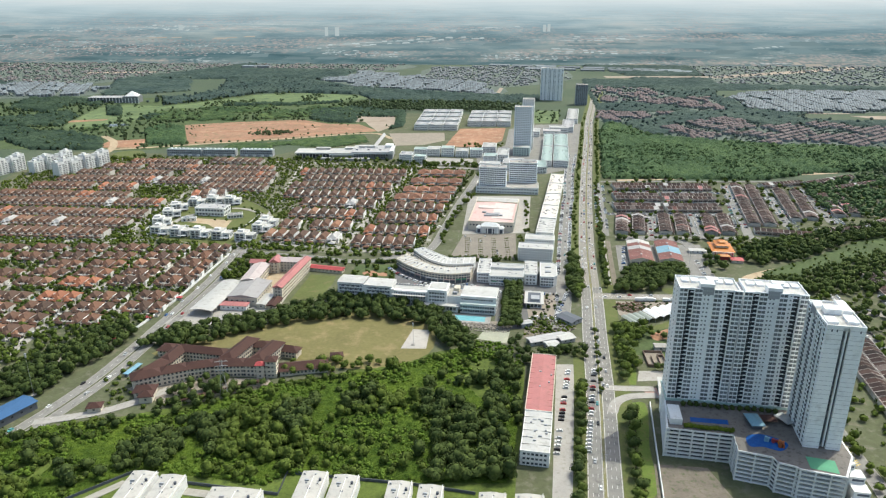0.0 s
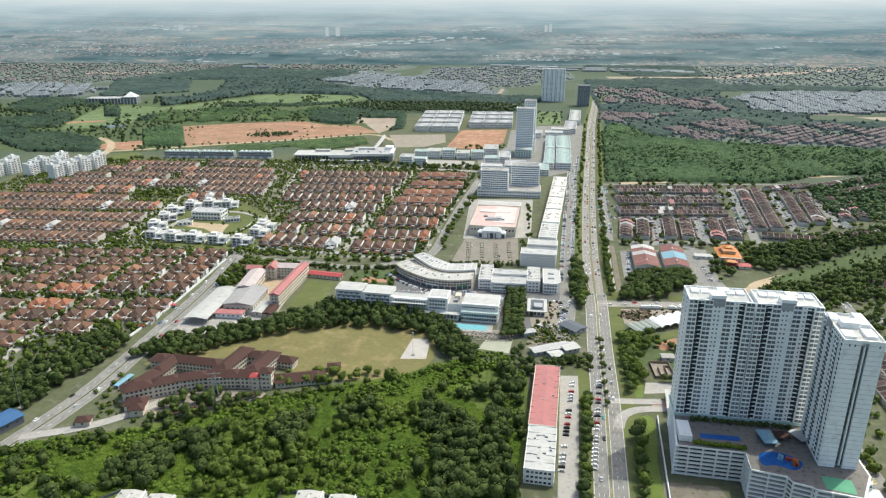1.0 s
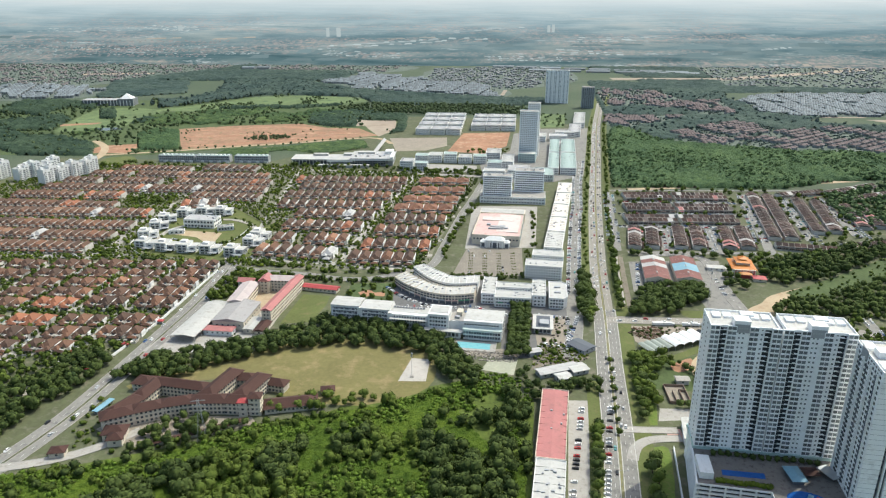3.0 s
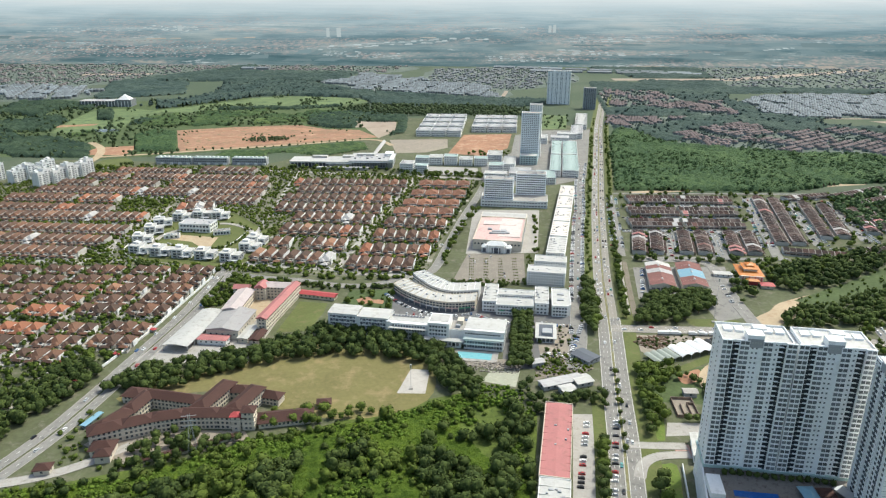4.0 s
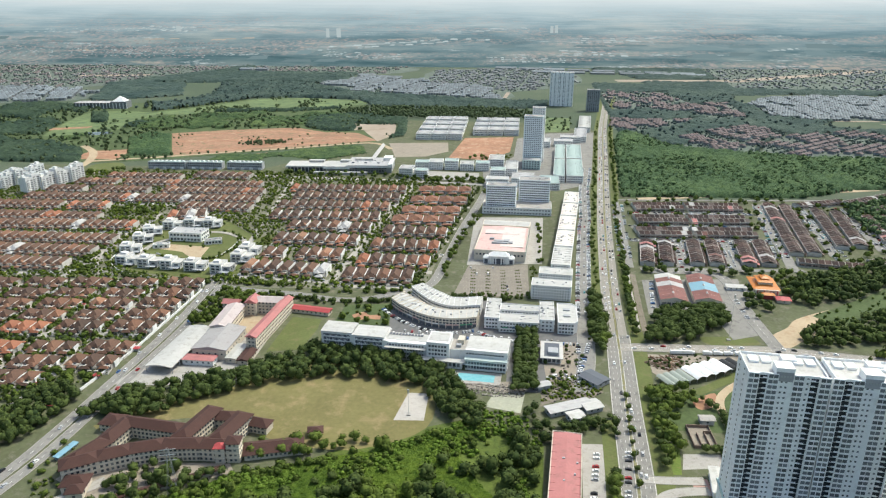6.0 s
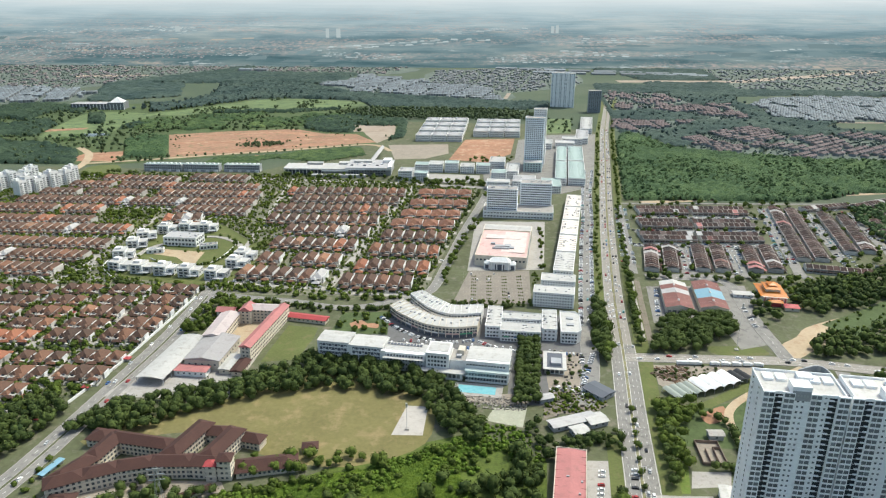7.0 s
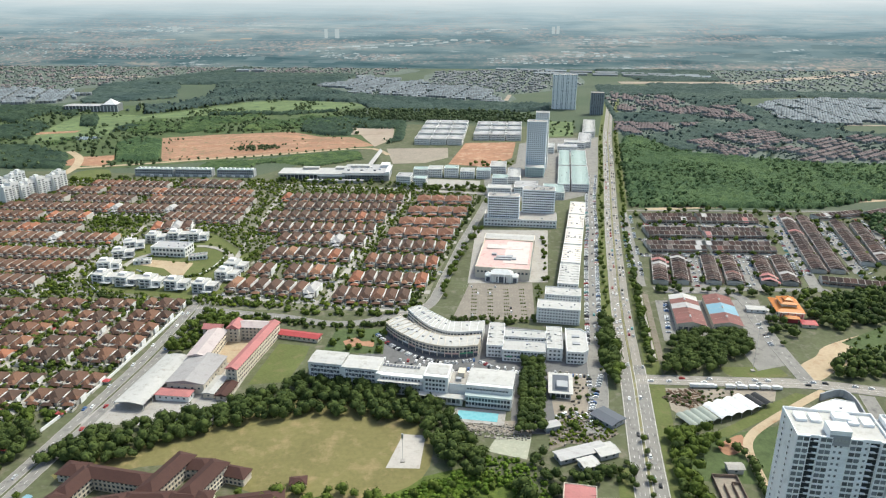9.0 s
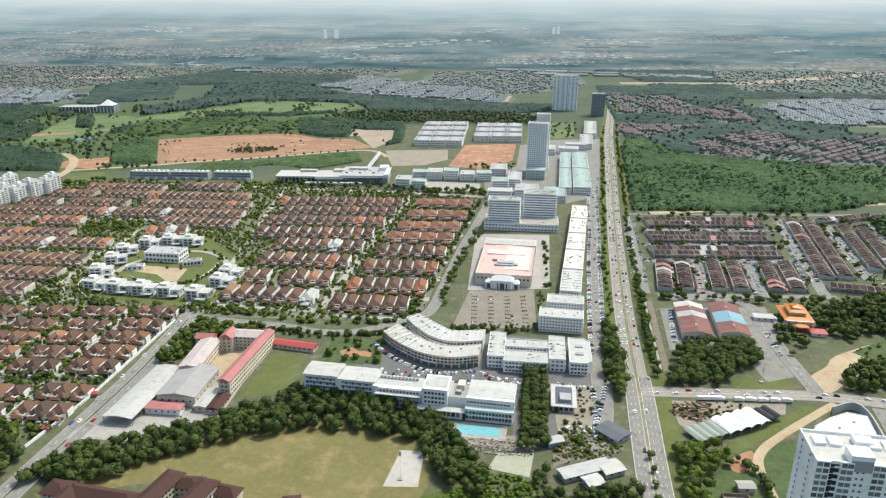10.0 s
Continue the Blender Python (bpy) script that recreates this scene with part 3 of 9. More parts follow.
EAST = smooth([(136, 634), (179, 633), (220, 632), (260, 631), (300, 624), (380, 604), (470, 560)], 5)
TEMPLE = smooth([(266, 632), (267, 684), (270, 735), (272, 800), (205, 810)], 5)
SERVICE = smooth([(92, 560), (104, 610), (114, 679), (131, 790), (158, 952), (166.5, 994), (190, 1145), (218, 1290)], 5)


def road(name, line, left, right, z, label, material=M_ASPHALT, lanes=(), kerbs=True):
    z = 0.24 + 0.002 * next(ROAD_LAYERS)
    r = setting(name, ribbon(line, left, right, z), material, label, "road")
    if kerbs:
        for side in (left, right):
            part("kerb", ribbon(line, side - 0.2, side + 0.2, z + 0.14), M_CONCRETE, r)
    for off, ln, gp in lanes:
        part("lane_marking", dashes(line, off, z + 0.025, ln, gp), M_PAINT, r)
    return r


SOUTH, NORTH = MAIN[:22], MAIN[21:]
road("road_main_west", SOUTH, -10.2, -1.0, 0.12, "grey asphalt dual carriageway with three lanes", lanes=((-4.1, 3, 6), (-7.1, 3, 6), (-9.9, 3.9, 0.1), (-1.3, 3.9, 0.1)))
road("road_main_east", SOUTH, 1.0, 10.2, 0.12, "grey asphalt dual carriageway with three lanes", lanes=((4.1, 3, 6), (7.1, 3, 6), (9.9, 3.9, 0.1), (1.3, 3.9, 0.1)))
M_WORNROAD = surface("sun_bleached_asphalt", (0.285, 0.262, 0.228), 0.9, 0.16, 0.05, 0.8, stain=(0.20, 0.185, 0.165))
road("road_main_west", NORTH, -8.0, -1.3, 0.12, "pale worn asphalt carriageway with two lanes", M_WORNROAD, lanes=((-4.6, 3, 6),))
road("road_main_east", NORTH, 1.3, 8.0, 0.12, "pale worn asphalt carriageway with two lanes", M_WORNROAD, lanes=((4.6, 3, 6),))
setting("roadside_drain", ribbon(NORTH, -9.6, -8.4, 0.45), M_CONCRETE, "pale concrete drain wall beside the main road", "drain")
setting("median", ribbon(MAIN, -0.85, 0.85, 0.42), surface("median_verge", (0.20, 0.19, 0.09), 0.95, 0.3, 0.05, 0.6, stain=(0.34, 0.31, 0.25)), "raised median strip of dry grass and paving", "median")
road("road_left", LEFT, -8.6, -0.8, 0.10, "pale asphalt road past the school", lanes=((-4.6, 3, 6),))
road("road_left_lane", LEFT, 1.6, 9.2, 0.10, "pale asphalt road past the school", lanes=((5.4, 3, 6),))
road("road_cross", CROSS, -5, 5, 0.11, "grey asphalt road along the housing estate", lanes=((0, 3, 6),))
road("road_east", EAST, -6.8, 6.8, 0.13, "wide grey asphalt side road at the junction", M_WORNROAD, lanes=((-3.4, 3, 5), (3.4, 3, 5), (0, 4.9, 0.1)))
road("road_temple", TEMPLE, -6, 6, 0.12, "grey asphalt side road towards the temple", lanes=((0, 3, 5),))
road("road_service", SERVICE, -7, 7, 0.10, "pale service road lined with parked cars")
road("road_access", smooth([(113, 462), (128, 461), (150, 461)], 5), -3.5, 3.5, 0.13, "curved entrance drive to the condominium", M_CONCRETE)
road("road_access", smooth([(112, 428), (118, 442), (130, 450), (150, 452)], 5), -3.5, 3.5, 0.135, "curved entrance drive to the condominium", M_CONCRETE)
road("road_school", smooth([(-285, 408), (-255, 417), (-232, 430), (-209, 452)], 5), -4, 4, 0.115, "pale school entrance road", M_CONCRETE)
patch("lawn", smooth([(127, 441), (138, 441), (133, 410), (128, 390), (121, 344), (111, 344), (116, 388), (120, 410), (127, 441)], 3), 0.06, M_VERGE, "bright green grass along the drive of the towers", "lawn")
patch("lawn", [(131, 467), (138, 467), (145, 496), (137, 495)], 0.06, M_VERGE, "bright green grass beside the drive", "lawn")
patch("bare_plot", [(126, 371), (158, 368), (164, 338), (119, 336)], 0.07, M_RUBBLE, "weedy bare plot in front of the podium", "earth")
road("road_back", smooth([(246, 300), (254, 350), (257, 395), (268, 470), (290, 570), (300, 615)], 5), -5, 5, 0.12, "grey road behind the towers")
road("road_drive", smooth([(183, 490), (185, 515), (188, 545), (196, 562), (216, 580), (255, 609), (272, 621)], 5), -3, 3, 0.10, "pale dirt drive", M_SAND, kerbs=False)
setting("verge_service", ribbon(offset(MAIN[22:], -14.4), -4.6, 4.6, 0.221), M_GRASS, "grass verge between main road and service road", "verge")
setting("verge_east", ribbon(offset(MAIN[:], 16), -5.6, 6, 0.227), M_GRASS, "green verge beside the main road", "verge")
setting("verge_carpark", ribbon(offset(MAIN[:16], -15), -4, 4.6, 0.233), M_GRASS, "green verge between car park and main road", "verge")

# ---- trees ----
def ico(sub):
    b = bmesh.new()
    bmesh.ops.create_icosphere(b, subdivisions=sub, radius=1.0)
    vs = np.array([v.co[:] for v in b.verts])
    fs = np.array([[v.index for v in f.verts] for f in b.faces])
    b.free()
    return vs, fs


ICO1, ICO2 = ico(1), ico(2)


def crown(seed, lumps, leaves, base, radius, height, leaf):
    """Crown of uneven lumps wrapped in many small leaf clumps: vertices and triangles, base metres above the ground."""
    rng = np.random.default_rng(seed)
    vs, fs, n = [], [], 0
    iv, jf = ICO1
    for k in range(lumps):
        a, q = rng.uniform(0, 2 * math.pi), rng.uniform(0.0, 0.62) if k else 0
        r = radius * rng.uniform(0.40, 0.62) if k else radius * 0.66
        zc = base + height * (rng.uniform(0.22, 0.72) if k else 0.55)
        c = np.array([math.cos(a) * q * radius, math.sin(a) * q * radius, zc])
        sc = np.array([r, r, min(r * 0.85, height * 0.45)])
        v = iv * (1 + rng.uniform(-0.22, 0.16, (len(iv), 1))) * sc + c
        vs.append(v), fs.append(jf + n)
        n += len(v)
        m = leaves // lumps
        d = rng.normal(size=(m, 3))
        d[:, 2] = np.abs(d[:, 2]) * 0.9 - 0.25
        d /= np.linalg.norm(d, axis=1, keepdims=True)
        p = c + d * sc * rng.uniform(0.86, 1.36, (m, 1))
        t1 = np.cross(d, rng.normal(size=(m, 3)))
        t1 /= np.linalg.norm(t1, axis=1, keepdims=True)
        t2 = np.cross(d, t1) + d * rng.uniform(-0.5, 0.5, (m, 1))
        s = leaf * rng.uniform(0.6, 1.3, (m, 1))
        quad = np.stack([p - t1 * s - t2 * s * 0.7, p + t1 * s - t2 * s * 0.5, p + t1 * s * 0.7 + t2 * s * 0.8, p - t1 * s * 0.8 + t2 * s * 0.6], 1).reshape(-1, 3)
        idx = np.arange(m)[:, None] * 4 + n
        vs.append(quad), fs.append(np.concatenate([idx + [0, 1, 2], idx + [0, 2, 3]]))
        n += 4 * m
    return np.concatenate(vs), np.concatenate(fs)


NEAR = [crown(k, 8, 320, 1.6, 5.0, 8.4, 0.52) for k in range(6)]
MID = [crown(80 + k, 5, 190, 1.2, 5.0, 8.2, 0.58) for k in range(6)]
MIDLOW = [crown(90 + k, 4, 72, 1.2, 5.0, 8.2, 0.95) for k in range(6)]
SHRUB = [crown(20 + k, 5, 100, 0.0, 2.6, 3.2, 0.45) for k in range(4)]
FAR = [crown(40 + k, 2, 16, 0.6, 5.0, 8.0, 1.6) for k in range(5)]
FAR_SMALL = [crown(45 + k, 1, 8, 0.4, 5.0, 7.0, 1.9) for k in range(5)]
SHRUB_FINE = [crown(70 + k, 3, 45, 0.0, 2.6, 3.0, 0.5) for k in range(5)]
SHRUB_LOW = [crown(60 + k, 2, 22, 0.0, 2.6, 3.4, 0.85) for k in range(5)]
SHRUB_TINY = [crown(65 + k, 1, 11, 0.0, 2.6, 3.4, 0.95) for k in range(6)]


def woods(name, pts, variants, material, label, seed, size=(0.7, 1.25), category="woodland", lift=0.0):
    """One object of trees that nobody could count."""
    rng = np.random.default_rng(seed)
    vs, fs, n = [], [], 0
    for x, y in pts:
        v, f = variants[rng.integers(len(variants))]
        a, s = rng.uniform(0, 2 * math.pi), rng.uniform(*size)
        c, q = math.cos(a) * s, math.sin(a) * s
        w = np.empty_like(v)
        w[:, 0], w[:, 1], w[:, 2] = x + c * v[:, 0] - q * v[:, 1], y + q * v[:, 0] + c * v[:, 1], lift + v[:, 2] * s * rng.uniform(0.85, 1.2)
        vs.append(w), fs.append(f + n)
        n += len(v)
    return tagged(part(name, np_mesh(name, np.concatenate(vs), np.concatenate(fs), material)), label, category, kind="stuff")


def canopy(name, poly, step, low, high, material, label, seed, holes=-9.0, lump=0.03, avoid=()):
    """The closed, lumpy roof of leaves of a far wood, as one sheet with clearings."""
    rng = np.random.default_rng(seed)
    xs, ys = [p[0] for p in poly], [p[1] for p in poly]
    nx, ny = int((max(xs) - min(xs)) / step) + 1, int((max(ys) - min(ys)) / step) + 1
    vs, ids = [], {}
    for j, i in itertools.product(range(ny), range(nx)):
        x, y = min(xs) + (i + rng.uniform(-0.35, 0.35)) * step, min(ys) + (j + rng.uniform(-0.35, 0.35)) * step
        if inside(x, y, poly) and noise.noise((x * lump * 0.25, y * lump * 0.12, seed)) > holes and not any(inside(x, y, q) for q in avoid):
            ids[i, j] = len(vs)
            vs.append((x, y, low + (high - low) * (0.75 * rng.random() + 0.25 * (0.5 + noise.noise((x * lump, y * lump, seed))))))
    for (i, j), k in ids.items():
        if any(q not in ids for q in ((i - 1, j), (i + 1, j), (i, j - 1), (i, j + 1))):
            vs[k] = (vs[k][0], vs[k][1], 0.04)
    fs = []
    for i, j in ids:
        q = [ids.get(k) for k in ((i, j), (i + 1, j), (i + 1, j + 1), (i, j + 1))]
        if None not in q:
            fs += [(q[0], q[1], q[2]), (q[0], q[2], q[3])]
    return tagged(part(name, np_mesh(name, vs, fs, material)), label, "woodland", kind="stuff")


def tree_template(k, material, label):
    t = thing("tree", 0, 0, 0, label, "tree", "street trees")
    rng = random.Random(k)
    trunk = Builder().cyl(0, 0, 0, 0.32, 0.2, 3.6, 7)
    for _ in range(4):
        a, r = rng.uniform(0, 2 * math.pi), rng.uniform(1.8, 3.2)
        trunk.rod((0, 0, 2.6), (r * math.cos(a), r * math.sin(a), 5.6), 0.15, 0.05, 5)
    part("trunk", trunk, M_BARK, t)
    v, f = NEAR[k % len(NEAR)]
    part("crown", np_mesh("crown", v, f, material), None, t)
    return t


TREES = [tree_template(k, (M_LEAF, M_LEAFDARK)[k % 2], ("broad green street tree with a rounded leafy crown", "dark green street tree with a dense crown")[k % 2]) for k in range(6)]
TREE_USED = [False] * len(TREES)
tree_rng = random.Random(11)


FAR_TREES = []


def tree(x, y, s=1.0, k=None, tall=1.0):
    if y > 860:
        FAR_TREES.append((x, y))
        return None
    k = tree_rng.randrange(len(TREES)) if k is None else k
    m = pose(x, y, 0.03, 0, 0, tree_rng.uniform(0, 360)) @ Matrix.Diagonal((s, s, s * tall, 1))
    if not TREE_USED[k]:
        TREE_USED[k] = True
        TREES[k].matrix_basis = m
        return TREES[k]
    made = copy_thing(TREES[k], m)
    made.matrix_basis = m
    return made


for x, y, _ in along(offset(MAIN[:14], -15.0), 9.5):
    if y > 330 and y < 470:
        tree(x + tree_rng.uniform(-1.5, 1.5), y, tree_rng.uniform(0.75, 1.05))
for x, y, _ in along(offset(MAIN[10:23], -14.0), 7.5):
    if y > 625 and y < 745:
        tree(x + tree_rng.uniform(-2, 2), y, tree_rng.uniform(0.95, 1.3))
for x, y, _ in along(offset(MAIN[20:44], -14.5), 13):
    if y < 1500 or tree_rng.random() < 0.5:
        tree(x + tree_rng.uniform(-2.5, 2.5), y, tree_rng.uniform(0.35, 0.65))
for x, y, _ in along(offset(MAIN[19:44], 15.5), 7.5):
    if y > 652 and (y < 860 or tree_rng.random() < 0.75):
        tree(x + tree_rng.uniform(-2, 2), y, tree_rng.uniform(0.55, 0.9))
for x, y, _ in along(offset(MAIN[4:18], 19), 10):
    if y < 430 or 470 < y < 605:
        tree(x + tree_rng.uniform(-3, 3), y, tree_rng.uniform(0.8, 1.15))
for x, y, _ in along(offset(MAIN[7:18], 0), 14):
    if y > 455 and y < 600:
        tree(x + 0.4, y, tree_rng.uniform(0.35, 0.6))
for x, y, _ in along([(49, 562), (60, 662)], 6.5):
    for d in (-5, 1, 7):
        tree(x + d + tree_rng.uniform(-1, 1), y + tree_rng.uniform(-2, 2), tree_rng.uniform(0.75, 0.95), k=tree_rng.choice((1, 3, 5)))
for x, y in scatter([(126, 640), (120, 632), (113, 640), (118, 690), (128, 735), (138, 735), (131, 690)], 6.5, 21):
    tree(x, y, tree_rng.uniform(0.9, 1.25), k=tree_rng.choice((1, 3, 5)))
setting("canal_wall", ribbon(smooth([(159, 662), (166, 710), (174, 766), (180, 800)], 4), -0.9, 0.9, 0.9, 1.0), M_CONCRETE, "pale concrete wall along the storm drain", "wall")
setting("storm_drain", ribbon(smooth([(164, 664), (171, 714), (179, 767), (184, 800)], 4), -2.6, 2.6, 0.24), M_RUBBLE, "brown storm drain beside the road", "canal")
for x, y in scatter([(160, 642), (172, 674), (188, 708), (246, 713), (244, 678), (214, 662), (198, 643)], 6.4, 5):
    tree(x, y, tree_rng.uniform(0.8, 1.1), k=tree_rng.choice((1, 3, 5)))

woods("street_tree_rows", FAR_TREES, MIDLOW, M_LEAF, "rows of green street trees along the main road", 13, (0.4, 0.8), "trees")

# woods and shrubs
WOOD = [(-360, 250), (-330, 330), (-300, 392), (-251, 410), (-196, 419), (-136, 460), (-79, 479), (-45, 489), (-10, 508), (20, 518), (53, 490), (44, 400), (38, 366), (34, 350), (-20, 350), (-101, 357), (-110, 345), (-194, 358), (-235, 320), (-260, 250)]
BAND = [(-305, 395), (-251, 412), (-196, 422), (-136, 464), (-79, 482), (-45, 492), (-10, 512), (27, 524), (42, 503), (26, 487), (-18, 470), (-67, 458), (-115, 446), (-161, 430), (-204, 394), (-259, 377)]
GLADES = [[(-94, 411), (-55, 422), (-16, 419), (-9, 381), (-18, 357), (-56, 360), (-90, 377)], [(-172, 377), (-111, 364), (-100, 361), (-68, 362), (-20, 358), (-3, 345), (-100, 338), (-157, 344), (-180, 358)], [(37, 462), (44, 462), (43, 405), (37, 400)], [(-250, 340), (-205, 352), (-195, 330), (-240, 318)], [(-300, 384), (-255, 380), (-222, 376), (-224, 356), (-262, 350), (-300, 360)]]


def open_ground(x, y):
    return inside(x, y, BAND) or any(inside(x, y, q) for q in GLADES)


def shading(x, y):
    """Whether a tall tree here would stand before open ground."""
    return inside(x, y + 11, BAND) or any(inside(x, y + 8, q) for q in GLADES)


rng_w = random.Random(19)
dense = [p for p in scatter(WOOD, 5.0, 1, 0.95) if noise.noise((p[0] * 0.03, p[1] * 0.03, 3)) > -0.30 and (not (open_ground(*p) or shading(*p)) or (rng_w.random() < 0.10 and not inside(*p, BAND)))]
dark_side = [p for p in dense if p[0] > -24 or noise.noise((p[0] * 0.02, p[1] * 0.02, 6)) > 0.02]
woods("woodland", [p for p in dense if p not in dark_side], MID, M_LEAF, "dense green woodland on the slope", 2, (0.4, 1.1))
woods("woodland", dark_side, MID, M_LEAFDARK, "dense dark trees in the woodland on the slope", 16, (0.5, 1.25))
canopy("creepers", WOOD, 1.5, 0.1, 2.2, M_CREEPROOF, "carpet of bright green creepers and scrub", 3, -0.5, 0.06)
woods("shrubs", [p for p in scatter(WOOD, 2.6, 3, 0.8) if open_ground(*p) and noise.noise((p[0] * 0.06, p[1] * 0.06, 2)) > -0.05], SHRUB_FINE, M_CREEPER, "bright green shrubs and creepers", 4, (0.2, 1.1), "shrubs")
woods("shrubs", [p for p in scatter(WOOD, 6.5, 27, 0.55) if open_ground(*p)], SHRUB, M_LEAF, "darker bushes standing in the creepers", 28, (0.5, 1.5), "shrubs")
woods("shrubs", scatter([(-46, 488), (10, 522), (20, 534), (46, 530), (57, 500), (54, 490), (13, 519), (-40, 482)], 2.7, 23, 0.9), SHRUB_FINE, M_CREEPER, "bright green creepers below the tennis court", 24, (0.3, 1.0), "shrubs")
BELT = [(-262, 520), (-240, 548), (-179, 580), (-130, 606), (-118, 624), (-60, 614), (-28, 600), (-8, 592), (2, 565), (20, 530), (14, 512), (-10, 522), (-18, 545), (-22, 562), (-45, 572), (-94, 578), (-140, 566), (-185, 540), (-225, 512)]
woods("tree_belt", scatter(BELT, 5.6, 6, 0.97), MID, M_LEAFDARK, "belt of dark trees round the playing field", 7, (0.65, 1.15))
woods("roadside_wood", scatter([(-400, 400), (-300, 440), (-278, 500), (-270, 545), (-300, 560), (-340, 470), (-420, 450)], 5.6, 8, 0.95), MID, M_LEAFDARK, "dense dark roadside wood", 9, (0.6, 1.1))
EASTWOOD = [(236, 1106), (303, 1491), (340, 1640), (380, 1640), (411, 1495), (471, 1457), (638, 1390), (760, 1385), (900, 1330), (700, 1170), (605, 1157), (501, 1108)]
canopy("east_wood_canopy", EASTWOOD, 4.6, 0.5, 9.0, M_EASTROOF, "closed green canopy of the broad wood", 10)
woods("east_wood", [p for p in scatter(EASTWOOD, 8.2, 10, 0.95) if noise.noise((p[0] * 0.009, p[1] * 0.006, 4)) > -0.22], FAR, M_LEAFFAR, "broad dense wood east of the main road", 11, (0.55, 1.0))
woods("junction_wood", [p for p in scatter([(136, 556), (158, 566), (176, 562), (170, 545), (150, 536), (150, 523), (149, 492), (138, 486), (135, 516)], 5.6, 12, 0.9)], MID, M_LEAF, "trees beside the nursery", 13, (0.6, 1.1))
woods("junction_wood", [(x + 1.5 * math.sin(7 * y), y) for x, y, _ in along([(179, 486), (181, 510), (184, 536), (176, 556)], 4.5)] + [(160 + 5 * k, 490 - k) for k in range(4)], MIDLOW, M_LEAFDARK, "row of trees beside the dirt drive", 14, (0.45, 0.8))
woods("slope_wood", [p for p in scatter([(289, 653), (319, 677), (384, 706), (452, 744), (507, 767), (420, 624), (374, 605), (279, 620)], 6.4, 14, 0.85) if p[1] > 640], MIDLOW, M_LEAFDARK, "dense trees below the open slope", 15, (0.6, 1.1))
woods("slope_wood", scatter([(316, 748), (347, 786), (420, 817), (521, 867), (562, 872), (532, 824), (488, 808), (394, 744), (333, 718)], 6.4, 17, 0.9), MIDLOW, M_LEAFDARK, "dense dark trees above the open slope", 18, (0.7, 1.2))
woods("slope_wood", scatter([(537, 1062), (609, 1102), (670, 1131), (703, 1106), (572, 889), (543, 906), (508, 932), (510, 993)], 8.5, 19, 0.9), FAR, M_LEAFFAR, "dark trees beside the old terraces", 20, (0.7, 1.2))


# ---- buildings ----
PANES = {}


def pane_mesh(w, h, material=None):
    key = (round(w, 2), round(h, 2), material.name if material else "")
    if key not in PANES:
        PANES[key] = Builder().box(0, 0, -h / 2, w, 0.12, h).mesh("window", material or M_GLASS)
    return PANES[key]


def windows(parent, places, w, h, singles=300, material=None):
    """Windows at (x, y, z, turn) on a building: the first ones as parts of their own, the rest joined."""
    if parent.matrix_basis.translation.y > 1150:
        singles = 0
    for x, y, z, a in places[:singles]:
        part("window", pane_mesh(w, h, material), None, parent, at=pose(x, y, z, 0, 0, a))
    if len(places) > singles:
        rest = Builder()
        for x, y, z, a in places[singles:]:
            rest.box(x, y, z - h / 2, w, 0.12, h, a)
        tagged(part("window_rows", rest, material or M_GLASS, parent), kind="stuff")


def grid_faces(w, d, z0, fh, floors, pitch, sides="SWE", margin=1.2):
    out = []
    for side in sides:
        span = w if side in "SN" else d
        n = max(1, int((span - 2 * margin) / pitch))
        for k in range(floors):
            for i in range(n):
                s = -span / 2 + margin + (i + 0.5) * (span - 2 * margin) / n
                z = z0 + (k + 0.55) * fh
                out.append({"S": (s, -d / 2 - 0.02, z, 0), "N": (s, d / 2 + 0.02, z, 0), "W": (-w / 2 - 0.02, s, z, 90), "E": (w / 2 + 0.02, s, z, 90)}[side])
    return out


def ring(w, d, t, z, h):
    m = Builder()
    m.box(0, -d / 2 + t / 2, z, w, t, h).box(0, d / 2 - t / 2, z, w, t, h)
    return m.box(-w / 2 + t / 2, 0, z, t, d - 2 * t, h).box(w / 2 - t / 2, 0, z, t, d - 2 * t, h)


def rib_roof(w, d, z, pitch=2.5, h=0.12, slope=0.6):
    """A low metal roof with a shallow ridge."""
    m = Builder().hip(0, 0, z, w, d, slope, 0.0, 0.15, 0.0)
    return m


def block(name, label, category, x, y, rot, w, d, h, floors, wall=M_WHITE, roof=M_ROOFWHITE, pitch=3.2, win=(1.5, 1.4), sides="SWE", singles=60, ribs=True, ledges=True, group="", z=0.0, units=6, glass=None):
    """A storeyed building with walls, ledges, windows, parapet, roof and roof units."""
    t = thing(name, x, y, rot, label, category, group, z)
    fh = h / floors
    part("wall", Builder().box(0, 0, 0, w, d, h), wall, t)
    if ledges:
        for k in range(1, floors):
            part("ledge", Builder().box(0, 0, k * fh - 0.12, w + 0.5, d + 0.5, 0.24), wall, t)
    part("parapet", ring(w + 0.3, d + 0.3, 0.35, h, 0.9), wall, t)
    part("roof", rib_roof(w - 0.8, d - 0.8, h + 0.15) if ribs else Builder().box(0, 0, h, w - 0.8, d - 0.8, 0.2), roof, t)
    windows(t, grid_faces(w, d, 0, fh, floors, pitch, sides), win[0], win[1], singles, glass)
    rng = random.Random(int(x * 7 + y * 13))
    for _ in range(units if y < 1150 else 2):
        part("roof_unit", Builder().box(rng.uniform(-0.42, 0.42) * w, rng.uniform(-0.3, 0.3) * d, h + 0.3, rng.uniform(1, 2.2), rng.uniform(0.8, 1.6), rng.uniform(0.7, 1.4)), M_GREYWALL, t)
    return t


